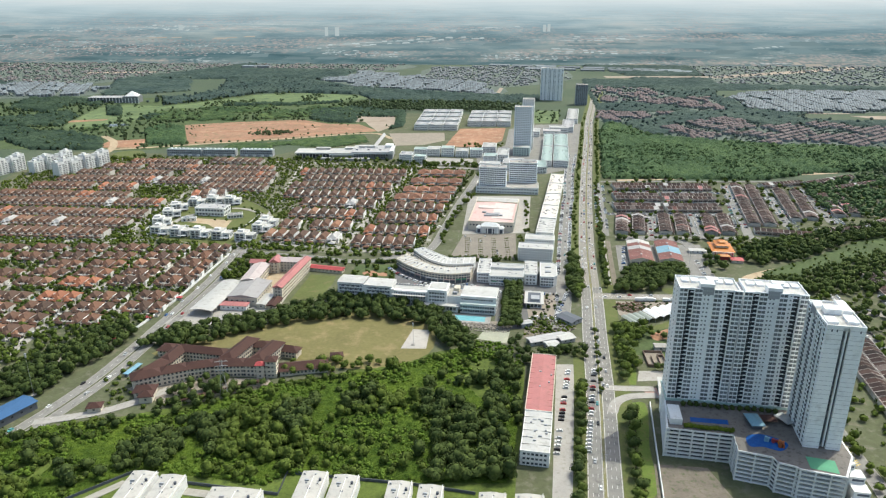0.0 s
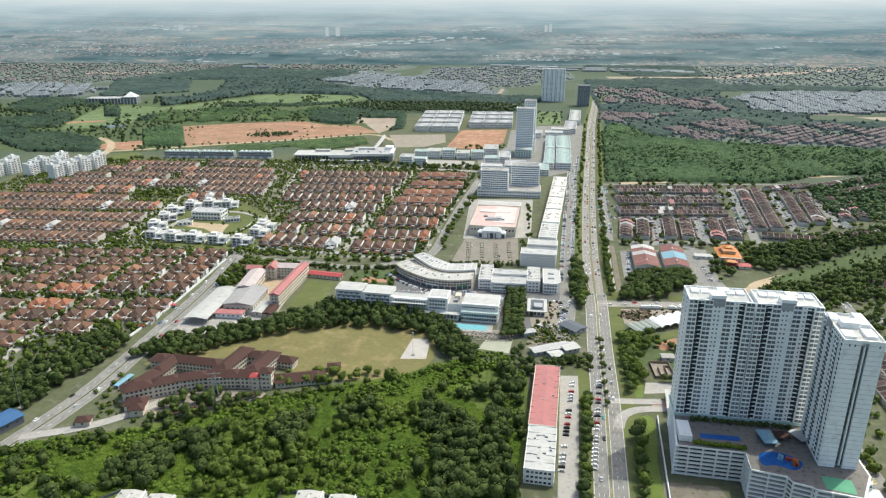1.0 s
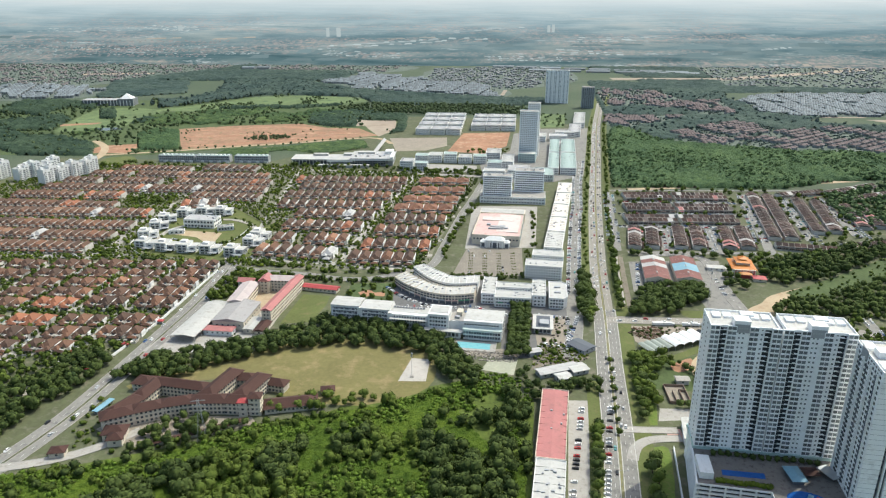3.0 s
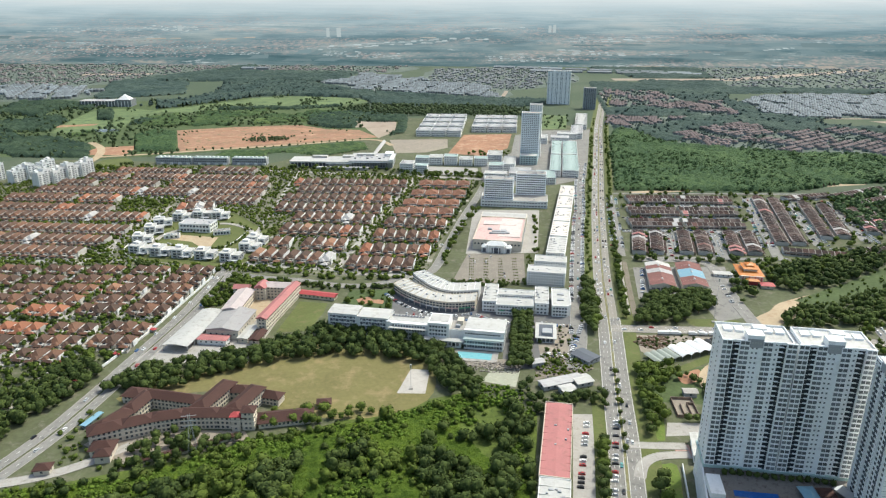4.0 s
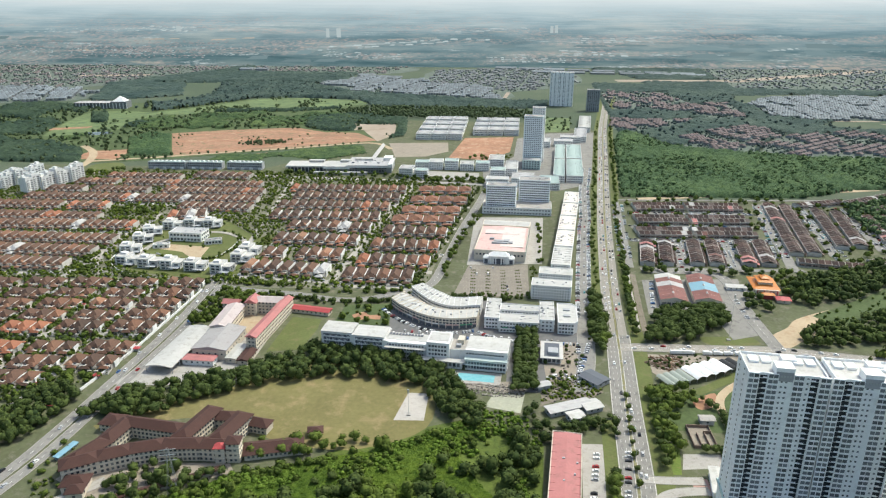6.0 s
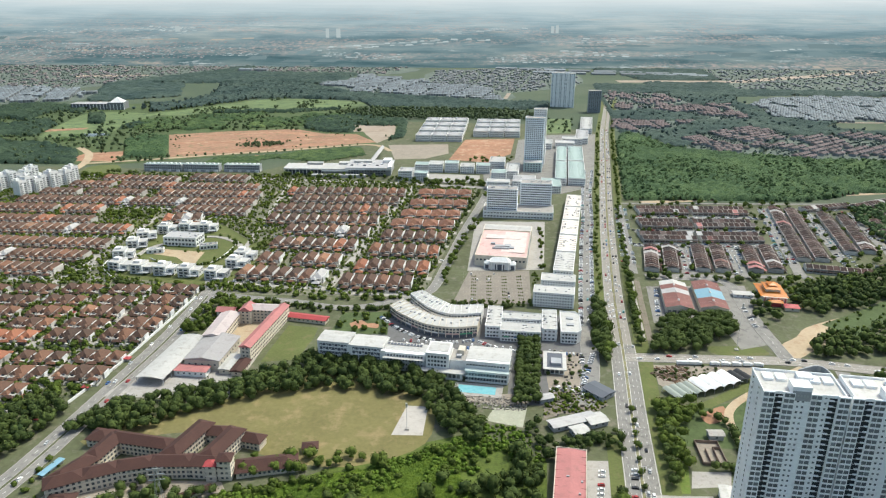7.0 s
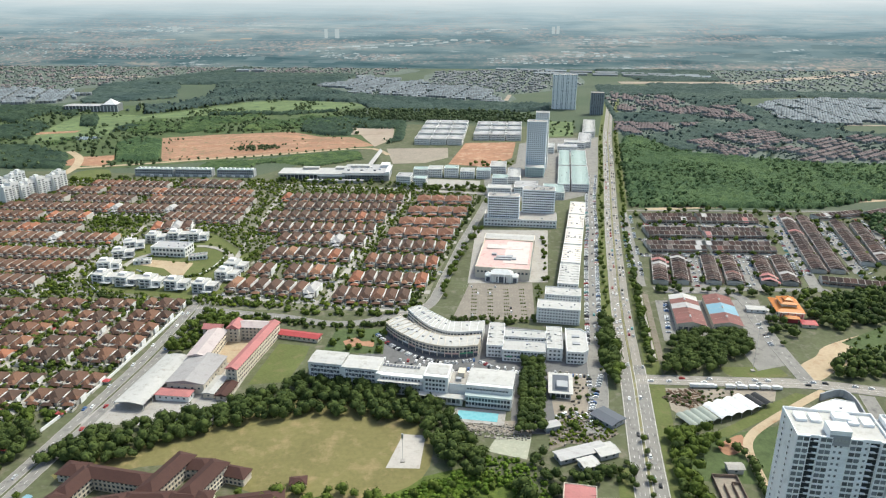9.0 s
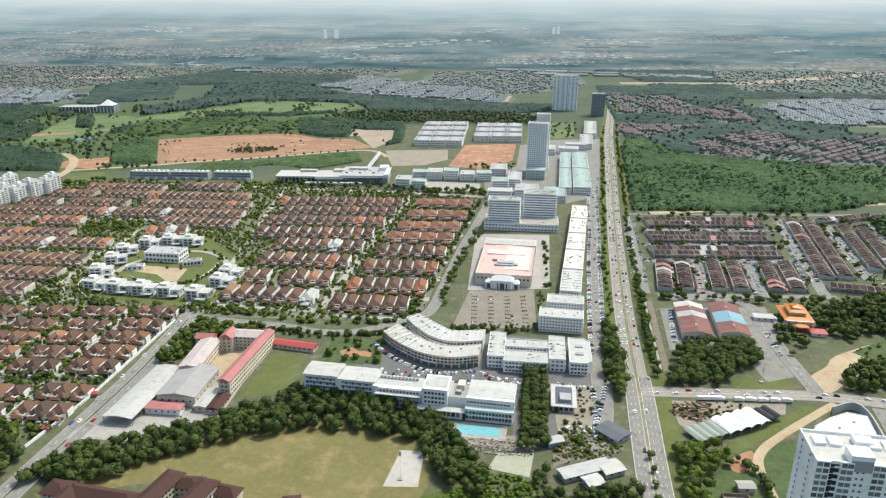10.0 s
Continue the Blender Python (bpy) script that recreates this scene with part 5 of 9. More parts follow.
def mall():
    t = thing("shopping_mall", 52, 880, -8, "low mall with a faded pink roof and a columned entrance", "shopping mall")
    part("wall", Builder().box(0, 0, 0, 56, 92, 11), M_CREAM, t)
    part("rear_wing", Builder().box(0, 58, 0, 58, 20, 12), M_CREAM, t)
    part("roof", Builder().merge(rib_roof(55, 90, 11.1, 4.0, 0.1, 1.2)), M_ROOFMALL, t)
    part("roof", Builder().merge(rib_roof(56, 18, 12.1, 3.0, 0.1, 0.8), 0, 58), M_ROOFWHITE, t)
    part("parapet", ring(56.4, 92.4, 0.6, 11, 1.6), M_CREAM, t)
    pale = surface("bleached_pink_roof", (0.62, 0.53, 0.49), 0.7, 0.10, 0.05, 0.7, stain=(0.55, 0.42, 0.38))
    part("roof_field", Builder().box(12, 4, 11.9, 26, 70, 0.5), pale, t)
    part("roof_field", Builder().box(-2, 20, 11.9, 40, 14, 0.8), pale, t)
    for x, y, w, d in ((-4, -14, 10, 5), (5, -12, 7, 7), (-2, -21, 18, 3), (10, -18, 5, 5), (-12, -6, 5, 4)):
        part("roof_machine", Builder().box(x, y, 12.0, w, d, 1.8), M_GREYWALL, t)
    for x in (-19, 19):
        wing = part("portico_wing", Builder().box(x * 0.72, -50, 0, 6, 8, 6.5).hip(x * 0.72, -50, 6.5, 6, 8, 2.6, 0.6), M_WHITE, t)
        part("doorway", Builder().box(x * 0.72, -54.1, 0.4, 3.6, 0.2, 4.6), M_DARKWALL, wing)
    for k in range(6):
        part("ledge", Builder().box(28.3, -38 + 15 * k, 0, 0.6, 1.2, 11.5), M_WHITE, t)
    entrance = part("entrance", Builder().box(0, -50, 0, 22, 10, 9).hip(0, -50, 9, 22, 10, 4, 0.6), M_WHITE, t)
    for x in (-9, -3, 3, 9):
        part("column", Builder().cyl(x, -56, 0, 0.7, 0.6, 9, 8), M_WHITE, entrance)
    part("doorway", Builder().box(0, -55.1, 0.2, 10, 0.2, 6), M_DARKWALL, entrance)
    windows(t, [(x, -46.05, 7.5, 0) for x in (-25, -21, -17, -13, 13, 17, 21, 25)] + [(28.05, -40 + 6 * i, 6, 90) for i in range(14)], 2.2, 2.0, 30)


mall()
M_PALEWALL = surface("pale_hotel_wall", (0.84, 0.86, 0.87), 0.8, 0.06)
for x, y, w, d, h, f in ((58, 1031, 40, 20, 37, 12), (105, 1056, 42, 22, 39, 12)):
    block("hotel_block", "pale grey hotel block with close rows of windows", "hotel", x, y, -6, w, d, h, f, M_PALEWALL, M_CONCRETE, 2.6, (2.1, 1.5), "SE", 60, False, True, "hotel blocks", units=14)
block("hotel_podium", "low pale podium joining the hotel blocks", "building", 80, 1032, -6, 92, 38, 9, 2, M_WHITE, M_CONCRETE, 4, (2.4, 1.6), "S", 24, False)
block("apartment_tower", "tall pale apartment tower with grey window rows", "tower", 128, 1322, -8, 32, 22, 84, 26, surface("pale_tower_wall", (0.74, 0.78, 0.80), 0.8, 0.06), M_CONCRETE, 3.0, (2.0, 1.6), "SE", 50, False, True, "far towers", glass=M_TOWERGLASS)
block("apartment_tower", "tall white apartment tower slab", "tower", 139, 1346, -8, 22, 18, 95, 28, M_WHITE, M_CONCRETE, 3.4, (1.7, 1.4), "SE", 20, False, True, "far towers", glass=M_TOWERGLASS)
# its windows take the hazed far grey, which pales the whole face
block("apartment_tower", "far pale slab tower with vertical fins", "tower", 274, 2045, -8, 62, 24, 88, 26, surface("far_tower_wall", (0.86, 0.88, 0.88), 0.8, 0.06), M_CONCRETE, 4.5, (2.4, 1.7), "S", 30, False, True, "far towers", glass=M_FARGREY)
block("apartment_tower", "far dark grey tower", "tower", 343, 1952, -8, 32, 24, 54, 16, surface("far_dark_wall", (0.26, 0.29, 0.31), 0.8, 0.06), M_CONCRETE, 4.5, (2.4, 1.7), "S", 20, False, True, "far towers")
for i in range(5):
    part("tower_fin", Builder().box(-24 + 12 * i, -12.8, 0, 5.2, 1.8, 84 + 6 * (i % 2)), M_TOWER, bpy.data.objects["apartment_tower.002"])


# ---- houses ----
def house_pieces(roofs, w, d, h, rise, porch):
    """Walls, roof, porch and window places of a two-storey house facing -y; roofs: x, width and depth of each hip."""
    walls, roof, porch_roof = Builder(), Builder(), Builder()
    party, garden = Builder(), Builder()
    wins = []
    for k, (x, rw, rd) in enumerate(roofs):
        f = -1 if k % 2 else 1
        walls.box(x, 0, 0, rw - 1.9, rd - 0.4, h).box(x - f * rw * 0.2, -rd / 2 - 0.5, 0, rw * 0.42, 1.2, h - 0.4)
        # balcony parapet and side lean-to
        walls.box(x + f * rw * 0.22, -rd / 2 - 1.0, 3.2, rw * 0.40, 1.8, 1.0).box(x + f * rw * 0.43, 0.2 * rd, 0, rw * 0.1, rd * 0.3, 3.1)
        party.box(x + rw / 2 - 0.05, 0.04 * rd, 0, 0.45, rd * (0.80 if rd > 20 else 0.5), h + (1.4 if rd > 20 else 0.3))
        roof.hip(x, 0.6, h, rw - 2.2, rd - 1.6, rise, 0.45)
        roof.hip(x - f * rw * 0.2, -rd / 2 + 1.2, h - 0.1, rw * 0.44, 6.2, rise * 0.5, 0.35)
        roof.hip(x + f * rw * 0.22, rd / 2 - 1.6, h - 0.5, rw * 0.40, 5.4, rise * 0.42, 0.35)
        roof.hip(x + f * rw * 0.24, -rd * 0.28, h + 0.5, rw * 0.34, rd * 0.22, rise * 0.55, 0.3)
        porch_roof.hip(x + f * rw * 0.07, -rd / 2 - porch / 2 - 0.2, 3.1, rw * 0.62, porch - 0.4, 1.5, 0.4)
        roof.hip(x + f * rw * 0.1, rd / 2 + 1.6, 2.9, rw * 0.6, 3.4, 0.9, 0.3)
        for px in (-0.22, 0.36):
            garden.box(x + f * rw * px, -rd / 2 - porch + 0.4, 0, 0.5, 0.5, 3.1)
        # the two low panes stand in for dark, shaded garage openings under the porch
        wins += [(x - f * rw * 0.2, -rd / 2 - 1.12, 4.3, 0), (x + f * rw * 0.22, -rd / 2 + 0.18, 4.7, 0), (x - f * rw * 0.2, -rd / 2 - 1.14, 1.5, 0), (x + f * rw * 0.22, -rd / 2 + 0.16, 1.6, 0)]
        garden.box(x, -d / 2 - porch - 2.4, 0, rw - 0.6, 0.2, 1.2).box(x + rw / 2 - 0.1, -d / 2 - porch / 2 - 1.2, 0, 0.25, porch + 2.4, 1.6)
        garden.box(x - f * rw * 0.3, -d / 2 - porch - 0.6, 0, rw * 0.22, 1.6, 2.3)
    return walls, roof, porch_roof, wins, party, garden


KINDS = {
    "semi": (house_pieces([(0, 12.6, 25.0)], 12.6, 25.0, 5.7, 4.4, 5.6), M_TILE, "two-storey white house with a terracotta hipped roof"),
    "link": (house_pieces([(0, 10.7, 22.0)], 10.7, 22.0, 5.6, 3.9, 5.4), M_TILE, "linked two-storey white house with a terracotta hipped roof"),
    "wide": (house_pieces([(0, 20.4, 24.0)], 20.4, 24.0, 5.9, 4.6, 5.4), M_TILEBRIGHT, "pair of white houses under one orange-brown hipped roof"),
    "duplex": (house_pieces([(-12.6, 12.4, 15.0), (0.2, 13.0, 16.5), (13.0, 12.4, 14.5)], 38.0, 16.5, 4.4, 4.2, 3.8), M_TILE, "double white house under two brown hipped roofs"),
}


def old_pieces():
    walls = Builder().box(0, 0, 0, 6.55, 15.0, 4.6).box(0, -10.6, 0, 6.4, 0.2, 1.2)
    # the ridge runs along the row
    roof = Builder().add([(-3.1, -8.0, 4.3), (3.1, -8.0, 4.3), (3.1, 0, 7.0), (-3.1, 0, 7.0), (3.1, 8.0, 4.3), (-3.1, 8.0, 4.3)], [(0, 1, 2, 3), (3, 2, 4, 5)])
    walls.add([(-3.28, -8.1, 4.6), (-3.02, -8.1, 4.6), (-3.02, 0, 7.35), (-3.28, 0, 7.35), (-3.02, 8.1, 4.6), (-3.28, 8.1, 4.6)], [(0, 1, 2, 3), (3, 2, 4, 5)])
    walls.add([(3.1, -7.5, 4.5), (3.1, 7.5, 4.5), (3.1, 0, 6.95)], [(0, 1, 2)])
    porch = Builder().box(0.3, -9.2, 2.8, 5.4, 3.0, 0.22)
    return walls, roof, porch, [(-1.2, -7.55, 1.6, 0), (1.4, -7.55, 1.6, 0)], Builder(), Builder()


KINDS["old"] = (old_pieces(), M_TILEDARK, "old single-storey terraced house with a dark brown roof")


def house_template(kind):
    (walls, roof, porch_roof, wins, party, garden), tile, label = KINDS[kind]
    t = thing("house", 0, 0, 0, label, "house", "estate houses")
    part("wall", walls, M_HOUSE, t)
    part("roof", roof, tile, t)
    part("porch_roof", porch_roof, tile, t)
    part("party_wall", party, M_WHITE, t)
    part("garden_wall", garden, M_HOUSE, t)
    windows(t, wins, 2.3, 1.7)
    return t


def row(a, b, pitch, kind, seed, gap=0.03, back=0.0):
    """House places along a street line from a to b, set back metres behind it."""
    rng = random.Random(seed)
    length = math.hypot(b[0] - a[0], b[1] - a[1])
    m = max(1, round(length / pitch))
    turn = math.atan2(b[1] - a[1], b[0] - a[0])
    out = []
    for i in range(m):
        if rng.random() > gap:
            s = (i + 0.5) / m
            out.append((a[0] + (b[0] - a[0]) * s - back * math.sin(turn), a[1] + (b[1] - a[1]) * s + back * math.cos(turn) + rng.uniform(-0.5, 0.5), math.degrees(turn), kind, rng.random()))
    return out


PLACES, STREETS = [], []


def street_row(a, b, pitch, kind, seed, gap=0.03, west=6, east=4, back=17.0):
    """A row of houses with its front line from a to b, and the street before it."""
    PLACES.extend(row(a, b, pitch, kind, seed, gap, back))
    STREETS.append(((a[0] - west, a[1] - 5.5), (b[0] + east, b[1] - 5.5)))


for i, (x0, y0, x1, y1) in enumerate(((-59, 1108, 18, 1106), (-68, 1051, 12, 1050), (-76, 1000, 2, 998), (-86, 957, -6, 954))):
    street_row((x0, y0), (x1, y1), 20.5, "wide", 10 + i, 0.0)
for i, (x0, y0, x1, y1) in enumerate(((-94, 911, -15, 904), (-102, 859, -22, 854), (-111, 808, -31, 803), (-120, 765, -47, 760))):
    street_row((x0, y0), (x1, y1), 13.1, "semi", 20 + i, 0.0)
for i, (x0, y0, x1, y1) in enumerate(((-252, 1112, -78, 1108), (-250, 1066, -84, 1062), (-249, 1022, -95, 1016), (-247, 972, -103, 968), (-215, 930, -110, 922), (-219, 880, -119, 872), (-220, 828, -129, 822), (-230, 786, -137, 774))):
    street_row((x0, y0), (x1, y1), 13.0, "semi", 30 + i, 0.02)
for i, (x0, y0, x1, y1) in enumerate(((-560, 1180, -440, 1172), (-590, 1140, -300, 1128), (-610, 1096, -286, 1086), (-620, 1054, -284, 1044), (-640, 1012, -480, 1008), (-384, 1012, -282, 1002),
                                      (-660, 966, -456, 955), (-680, 925, -404, 922), (-680, 882, -404, 866), (-680, 842, -410, 826), (-680, 800, -420, 786))):
    street_row((x0, y0), (x1, y1), 10.9, "link", 50 + i, 0.03)
for i, (x0, y0, x1, y1) in enumerate(((-425, 1190, -320, 1180), (-376, 965, -330, 975))):
    street_row((x0, y0), (x1, y1), 13.0, "semi", 70 + i, 0.03)
rngE = random.Random(5)
for c in range(9):
    cx = -281 - 46.5 * c
    ys = [750, 722, 697, 672, 648, 611, 586, 562, 538, 514, 490]
    for k, y in enumerate(ys):
        if y < (580, 556, 530, 505, 480, 480, 470, 470, 470)[c] or (c > 3 and rngE.random() < 0.08):
            continue
        PLACES.append((cx + 0.07 * (y - 650) + rngE.uniform(-0.8, 0.8), y + 5 - 1.2 * c, -3 + rngE.uniform(-1.5, 1.5), "duplex", rngE.random()))
    STREETS.append(((cx - 23.5 - 12, 470), (cx - 23.5 + 6, 765)))

OLD, OLDSTREETS = [], []
for x0, y, wa, wb, wc in ((220, 929, 64, 69, 143), (231, 982, 64, 69, 143), (242, 1042, 66, 71, 145)):
    for a, b in ((x0, x0 + wa), (x0 + wb, x0 + wc)):
        OLD += row((a, y), (b, y), 6.55, "old", int(a), 0.0)
        OLD += row((b, y + 17), (a, y + 17), 6.55, "old", int(b), 0.0)
    OLDSTREETS.append(((x0 - 12, y - 17), (x0 + wc + 10, y - 17)))
for x in (206, 227, 260, 281, 316, 337):
    OLD += row((x, 826), (x + 17, 902), 6.55, "old", x, 0.0)
for x0, y0, x1, y1 in ((382, 862, 432, 1066), (402, 862, 452, 1060), (446, 885, 486, 1040), (468, 890, 508, 1030), (512, 905, 540, 1010), (534, 910, 560, 1010)):
    OLD += row((x0, y0), (x1, y1), 6.55, "old", int(x0), 0.0)
for x0, y0, x1, y1 in ((372, 838, 436, 822), (450, 835, 520, 850), (525, 858, 600, 905), (470, 1062, 540, 1085), (545, 1075, 640, 1125), (560, 1040, 660, 1090), (600, 960, 700, 1030)):
    OLD += row((x0, y0), (x1, y1), 6.55, "old", int(x0 + 1), 0.0)
for k, x0 in enumerate((305, 321, 352, 368, 399, 415, 446, 462)):
    a, b = ((x0, 400), (x0 + 22, 540)) if k < 4 else ((x0 - 6, 440), (x0 + 34, 690))
    OLD += row(a, b, 6.55, "old", int(x0), 0.02) if k % 2 == 0 else row(b, a, 6.55, "old", int(x0), 0.02)
for x0 in (337, 384, 431):
    OLDSTREETS.append(((x0 - 3, 390), (x0 + 34, 640)))


def terrace(places):
    """One row of linked houses that share their walls, as one building."""
    kind = places[0][3]
    old = kind == "old"
    t = tagged(new("terrace_row"), "row of old single-storey terraced houses with dark brown roofs" if old else "row of linked white houses with terracotta tile roofs", "terrace row", "old terraces" if old else "estate rows")
    x0, y0 = places[0][:2]
    t.matrix_basis = pose(x0, y0, 0.04)
    jw, jg, roofs = Builder(), Builder(), {}
    for x, y, turn, _, r in places:
        (walls, roof, porch_roof, wins, party, garden), tile, _ = KINDS[kind]
        tl = tile
        if old and (r < 0.03 or 0.07 < r < 0.11):
            tl = M_ROOFPINK if r < 0.015 else M_ROOFGREY if r > 0.03 else M_TILERED
        elif not old and r < 0.09:
            tl = M_TILEORANGE if r < 0.045 else M_ROOFGREY
        for piece in (walls, party, garden):
            jw.merge(piece, x - x0, y - y0, 0, turn)
        jr = roofs.setdefault(tl.name, Builder())
        jr.merge(roof, x - x0, y - y0, 0, turn).merge(porch_roof, x - x0, y - y0, 0, turn)
        c, s = math.cos(radians(turn)), math.sin(radians(turn))
        for wx, wy, wz, _ in wins:
            jg.box(x - x0 + c * wx - s * wy, y - y0 + s * wx + c * wy, wz - 0.7, 1.8, 0.12, 1.4, turn)
    part("wall", jw, M_HOUSE, t)
    for name, jr in roofs.items():
        part("roof", jr, bpy.data.materials[name], t)
    tagged(part("window_row", jg, M_GLASS, t), kind="stuff")


def place_houses(places, single):
    templates, rest = {}, []
    for x, y, turn, kind, r in places:
        if single(x, y):
            m = pose(x, y, 0.04, 0, 0, turn)
            if kind not in templates:
                templates[kind] = made = house_template(kind)
                made.matrix_basis = m
            else:
                made = copy_thing(templates[kind], m @ Matrix.Diagonal((1, 1, 0.92 + 0.22 * ((r * 7.3) % 1), 1)))
                if r < 0.10:
                    for o in made.children:
                        if "roof" in o.name and r > 0.015:
                            o.material_slots[0].link = "OBJECT"
                            o.material_slots[0].material = M_TILEORANGE if r < 0.055 else M_ROOFGREY if r < 0.08 else M_ROOFWHITE
        elif rest and rest[-1][-1][3] == kind and abs(rest[-1][-1][2] - turn) < 2 and math.hypot(rest[-1][-1][0] - x, rest[-1][-1][1] - y) < 30:
            rest[-1].append((x, y, turn, kind, r))
        else:
            rest.append([(x, y, turn, kind, r)])
    for places_ in rest:
        terrace(places_)


place_houses(PLACES, lambda x, y: y < 990 and x > -345)
place_houses(OLD, lambda x, y: False)
patch("estate_ground", [(-700, 480), (-460, 480), (-335, 560), (-292, 585), (-262, 752), (-125, 750), (-35, 750), (28, 1165), (-290, 1215), (-600, 1215), (-700, 1100)], 0.04, surface("estate_paving_and_grass", (0.175, 0.172, 0.120), 0.95, 0.3, 0.06, 0.35, stain=(0.075, 0.105, 0.04)), "pale paved gardens with grass between the houses", "ground")
M_STREET = surface("estate_street_asphalt", (0.36, 0.34, 0.30), 0.9, 0.15, 0.05, 0.8, stain=(0.27, 0.255, 0.225))
for a, b in STREETS:
    road("street", [a, b], -4.4, 4.4, 0.09, "narrow pale estate street", M_STREET, kerbs=False)
for a, b in OLDSTREETS:
    road("street", [a, b], -5, 5, 0.09, "worn street between old terraces", M_ASPHALT, kerbs=False)
for x0, y0, x1, y1, w in ((-66, 1195, -130, 762, 4), (-264, 1210, -240, 780, 3), (-395, 1000, -408, 770, 4), (360, 820, 420, 1075, 6), (425, 860, 472, 1050, 6), (245, 820, 262, 905, 9), (297, 820, 314, 905, 9), (490, 880, 525, 1040, 6), (196, 815, 370, 815, 4), (186, 820, 225, 1085, 4), (230, 1092, 640, 1100, 3)):
    road("street", [(x0, y0), (x1, y1)], -w, w, 0.085, "pale estate street with parked cars", M_STREET if x0 < 100 else M_ASPHALT, kerbs=False)

# greenery between the houses
def clear_of(pts, houses, dx, dy):
    cells = {}
    for x, y, *_ in houses:
        cells.setdefault((int(x // 30), int(y // 30)), []).append((x, y))
    out = []
    for px, py in pts:
        if inside(px, py, VILLAS):
            continue
        near = [q for i in (-1, 0, 1) for j in (-1, 0, 1) for q in cells.get((int(px // 30) + i, int(py // 30) + j), [])]
        if all(abs(px - x) > dx or abs(py - y) > dy for x, y in near):
            out.append((px, py))
    return out


VILLAS = [(-378, 822), (-345, 790), (-262, 772), (-225, 790), (-222, 850), (-250, 915), (-300, 975), (-375, 960), (-392, 900)]
GARDEN = [(-680, 775), (-420, 760), (-260, 760), (-125, 752), (-35, 752), (28, 1165), (-290, 1235), (-600, 1240), (-700, 1100)]
woods("garden_trees", clear_of(scatter(GARDEN, 4.6, 31, 0.62), PLACES, 6.0, 13.2), SHRUB_TINY, M_LEAF, "small garden trees and hedges between the houses", 32, (0.35, 1.2), "garden greenery")
woods("garden_trees", clear_of(scatter([(-720, 470), (-345, 475), (-270, 570), (-262, 765), (-700, 770)], 5.0, 33, 0.75), PLACES, 17.5, 6.6), SHRUB_TINY, M_LEAF, "small garden trees and hedges between the houses", 34, (0.5, 1.5), "garden greenery")
woods("garden_trees", clear_of(scatter([(200, 815), (640, 850), (700, 1100), (240, 1095)], 13, 35, 0.55), OLD, 5, 9), SHRUB_TINY, M_LEAF, "street trees between the old terraces", 36, (0.7, 1.9), "garden greenery")
woods("garden_trees", clear_of(scatter([(268, 330), (470, 330), (520, 700), (400, 690), (300, 590)], 10, 37, 0.7), OLD, 7, 5), SHRUB_TINY, M_LEAF, "street trees between the old terraces", 38, (0.7, 1.9), "garden greenery")
woods("garden_trees", clear_of(scatter(GARDEN, 10.0, 39, 0.7), PLACES, 6.0, 13.2), SHRUB_TINY, M_LEAFLIGHT, "bright green shrubs in the gardens", 40, (0.5, 1.3), "garden greenery")


# ---- white villas round a green ----
patch("villa_lawn", VILLAS, 0.06, M_GRASS, "green lawns round the villas", "lawn")
patch("villa_court", [(-344, 862), (-339, 879), (-288, 870), (-286, 833), (-296, 833), (-314, 853)], 0.10, M_SAND, "pale paved court in front of the clubhouse", "pavement")
road("road_villas", smooth([(-360, 778), (-385, 795), (-396, 820), (-398, 850), (-400, 880)], 5), -4.5, 4.5, 0.10, "curved pale road round the villas", M_STREET)
road("road_villas_inner", smooth([(-252, 778), (-262, 815), (-300, 815), (-345, 822), (-358, 850), (-350, 890), (-300, 925), (-258, 900), (-246, 860)], 5), -3, 3, 0.10, "inner drive of the villa estate", M_STREET)
setting("villa_wall", ribbon(smooth([(-383, 840), (-379, 818), (-362, 795), (-335, 776), (-290, 766), (-262, 766)], 5), -0.25, 0.25, 2.2, 2.2), M_WHITE, "curved white boundary wall of the villas", "wall")


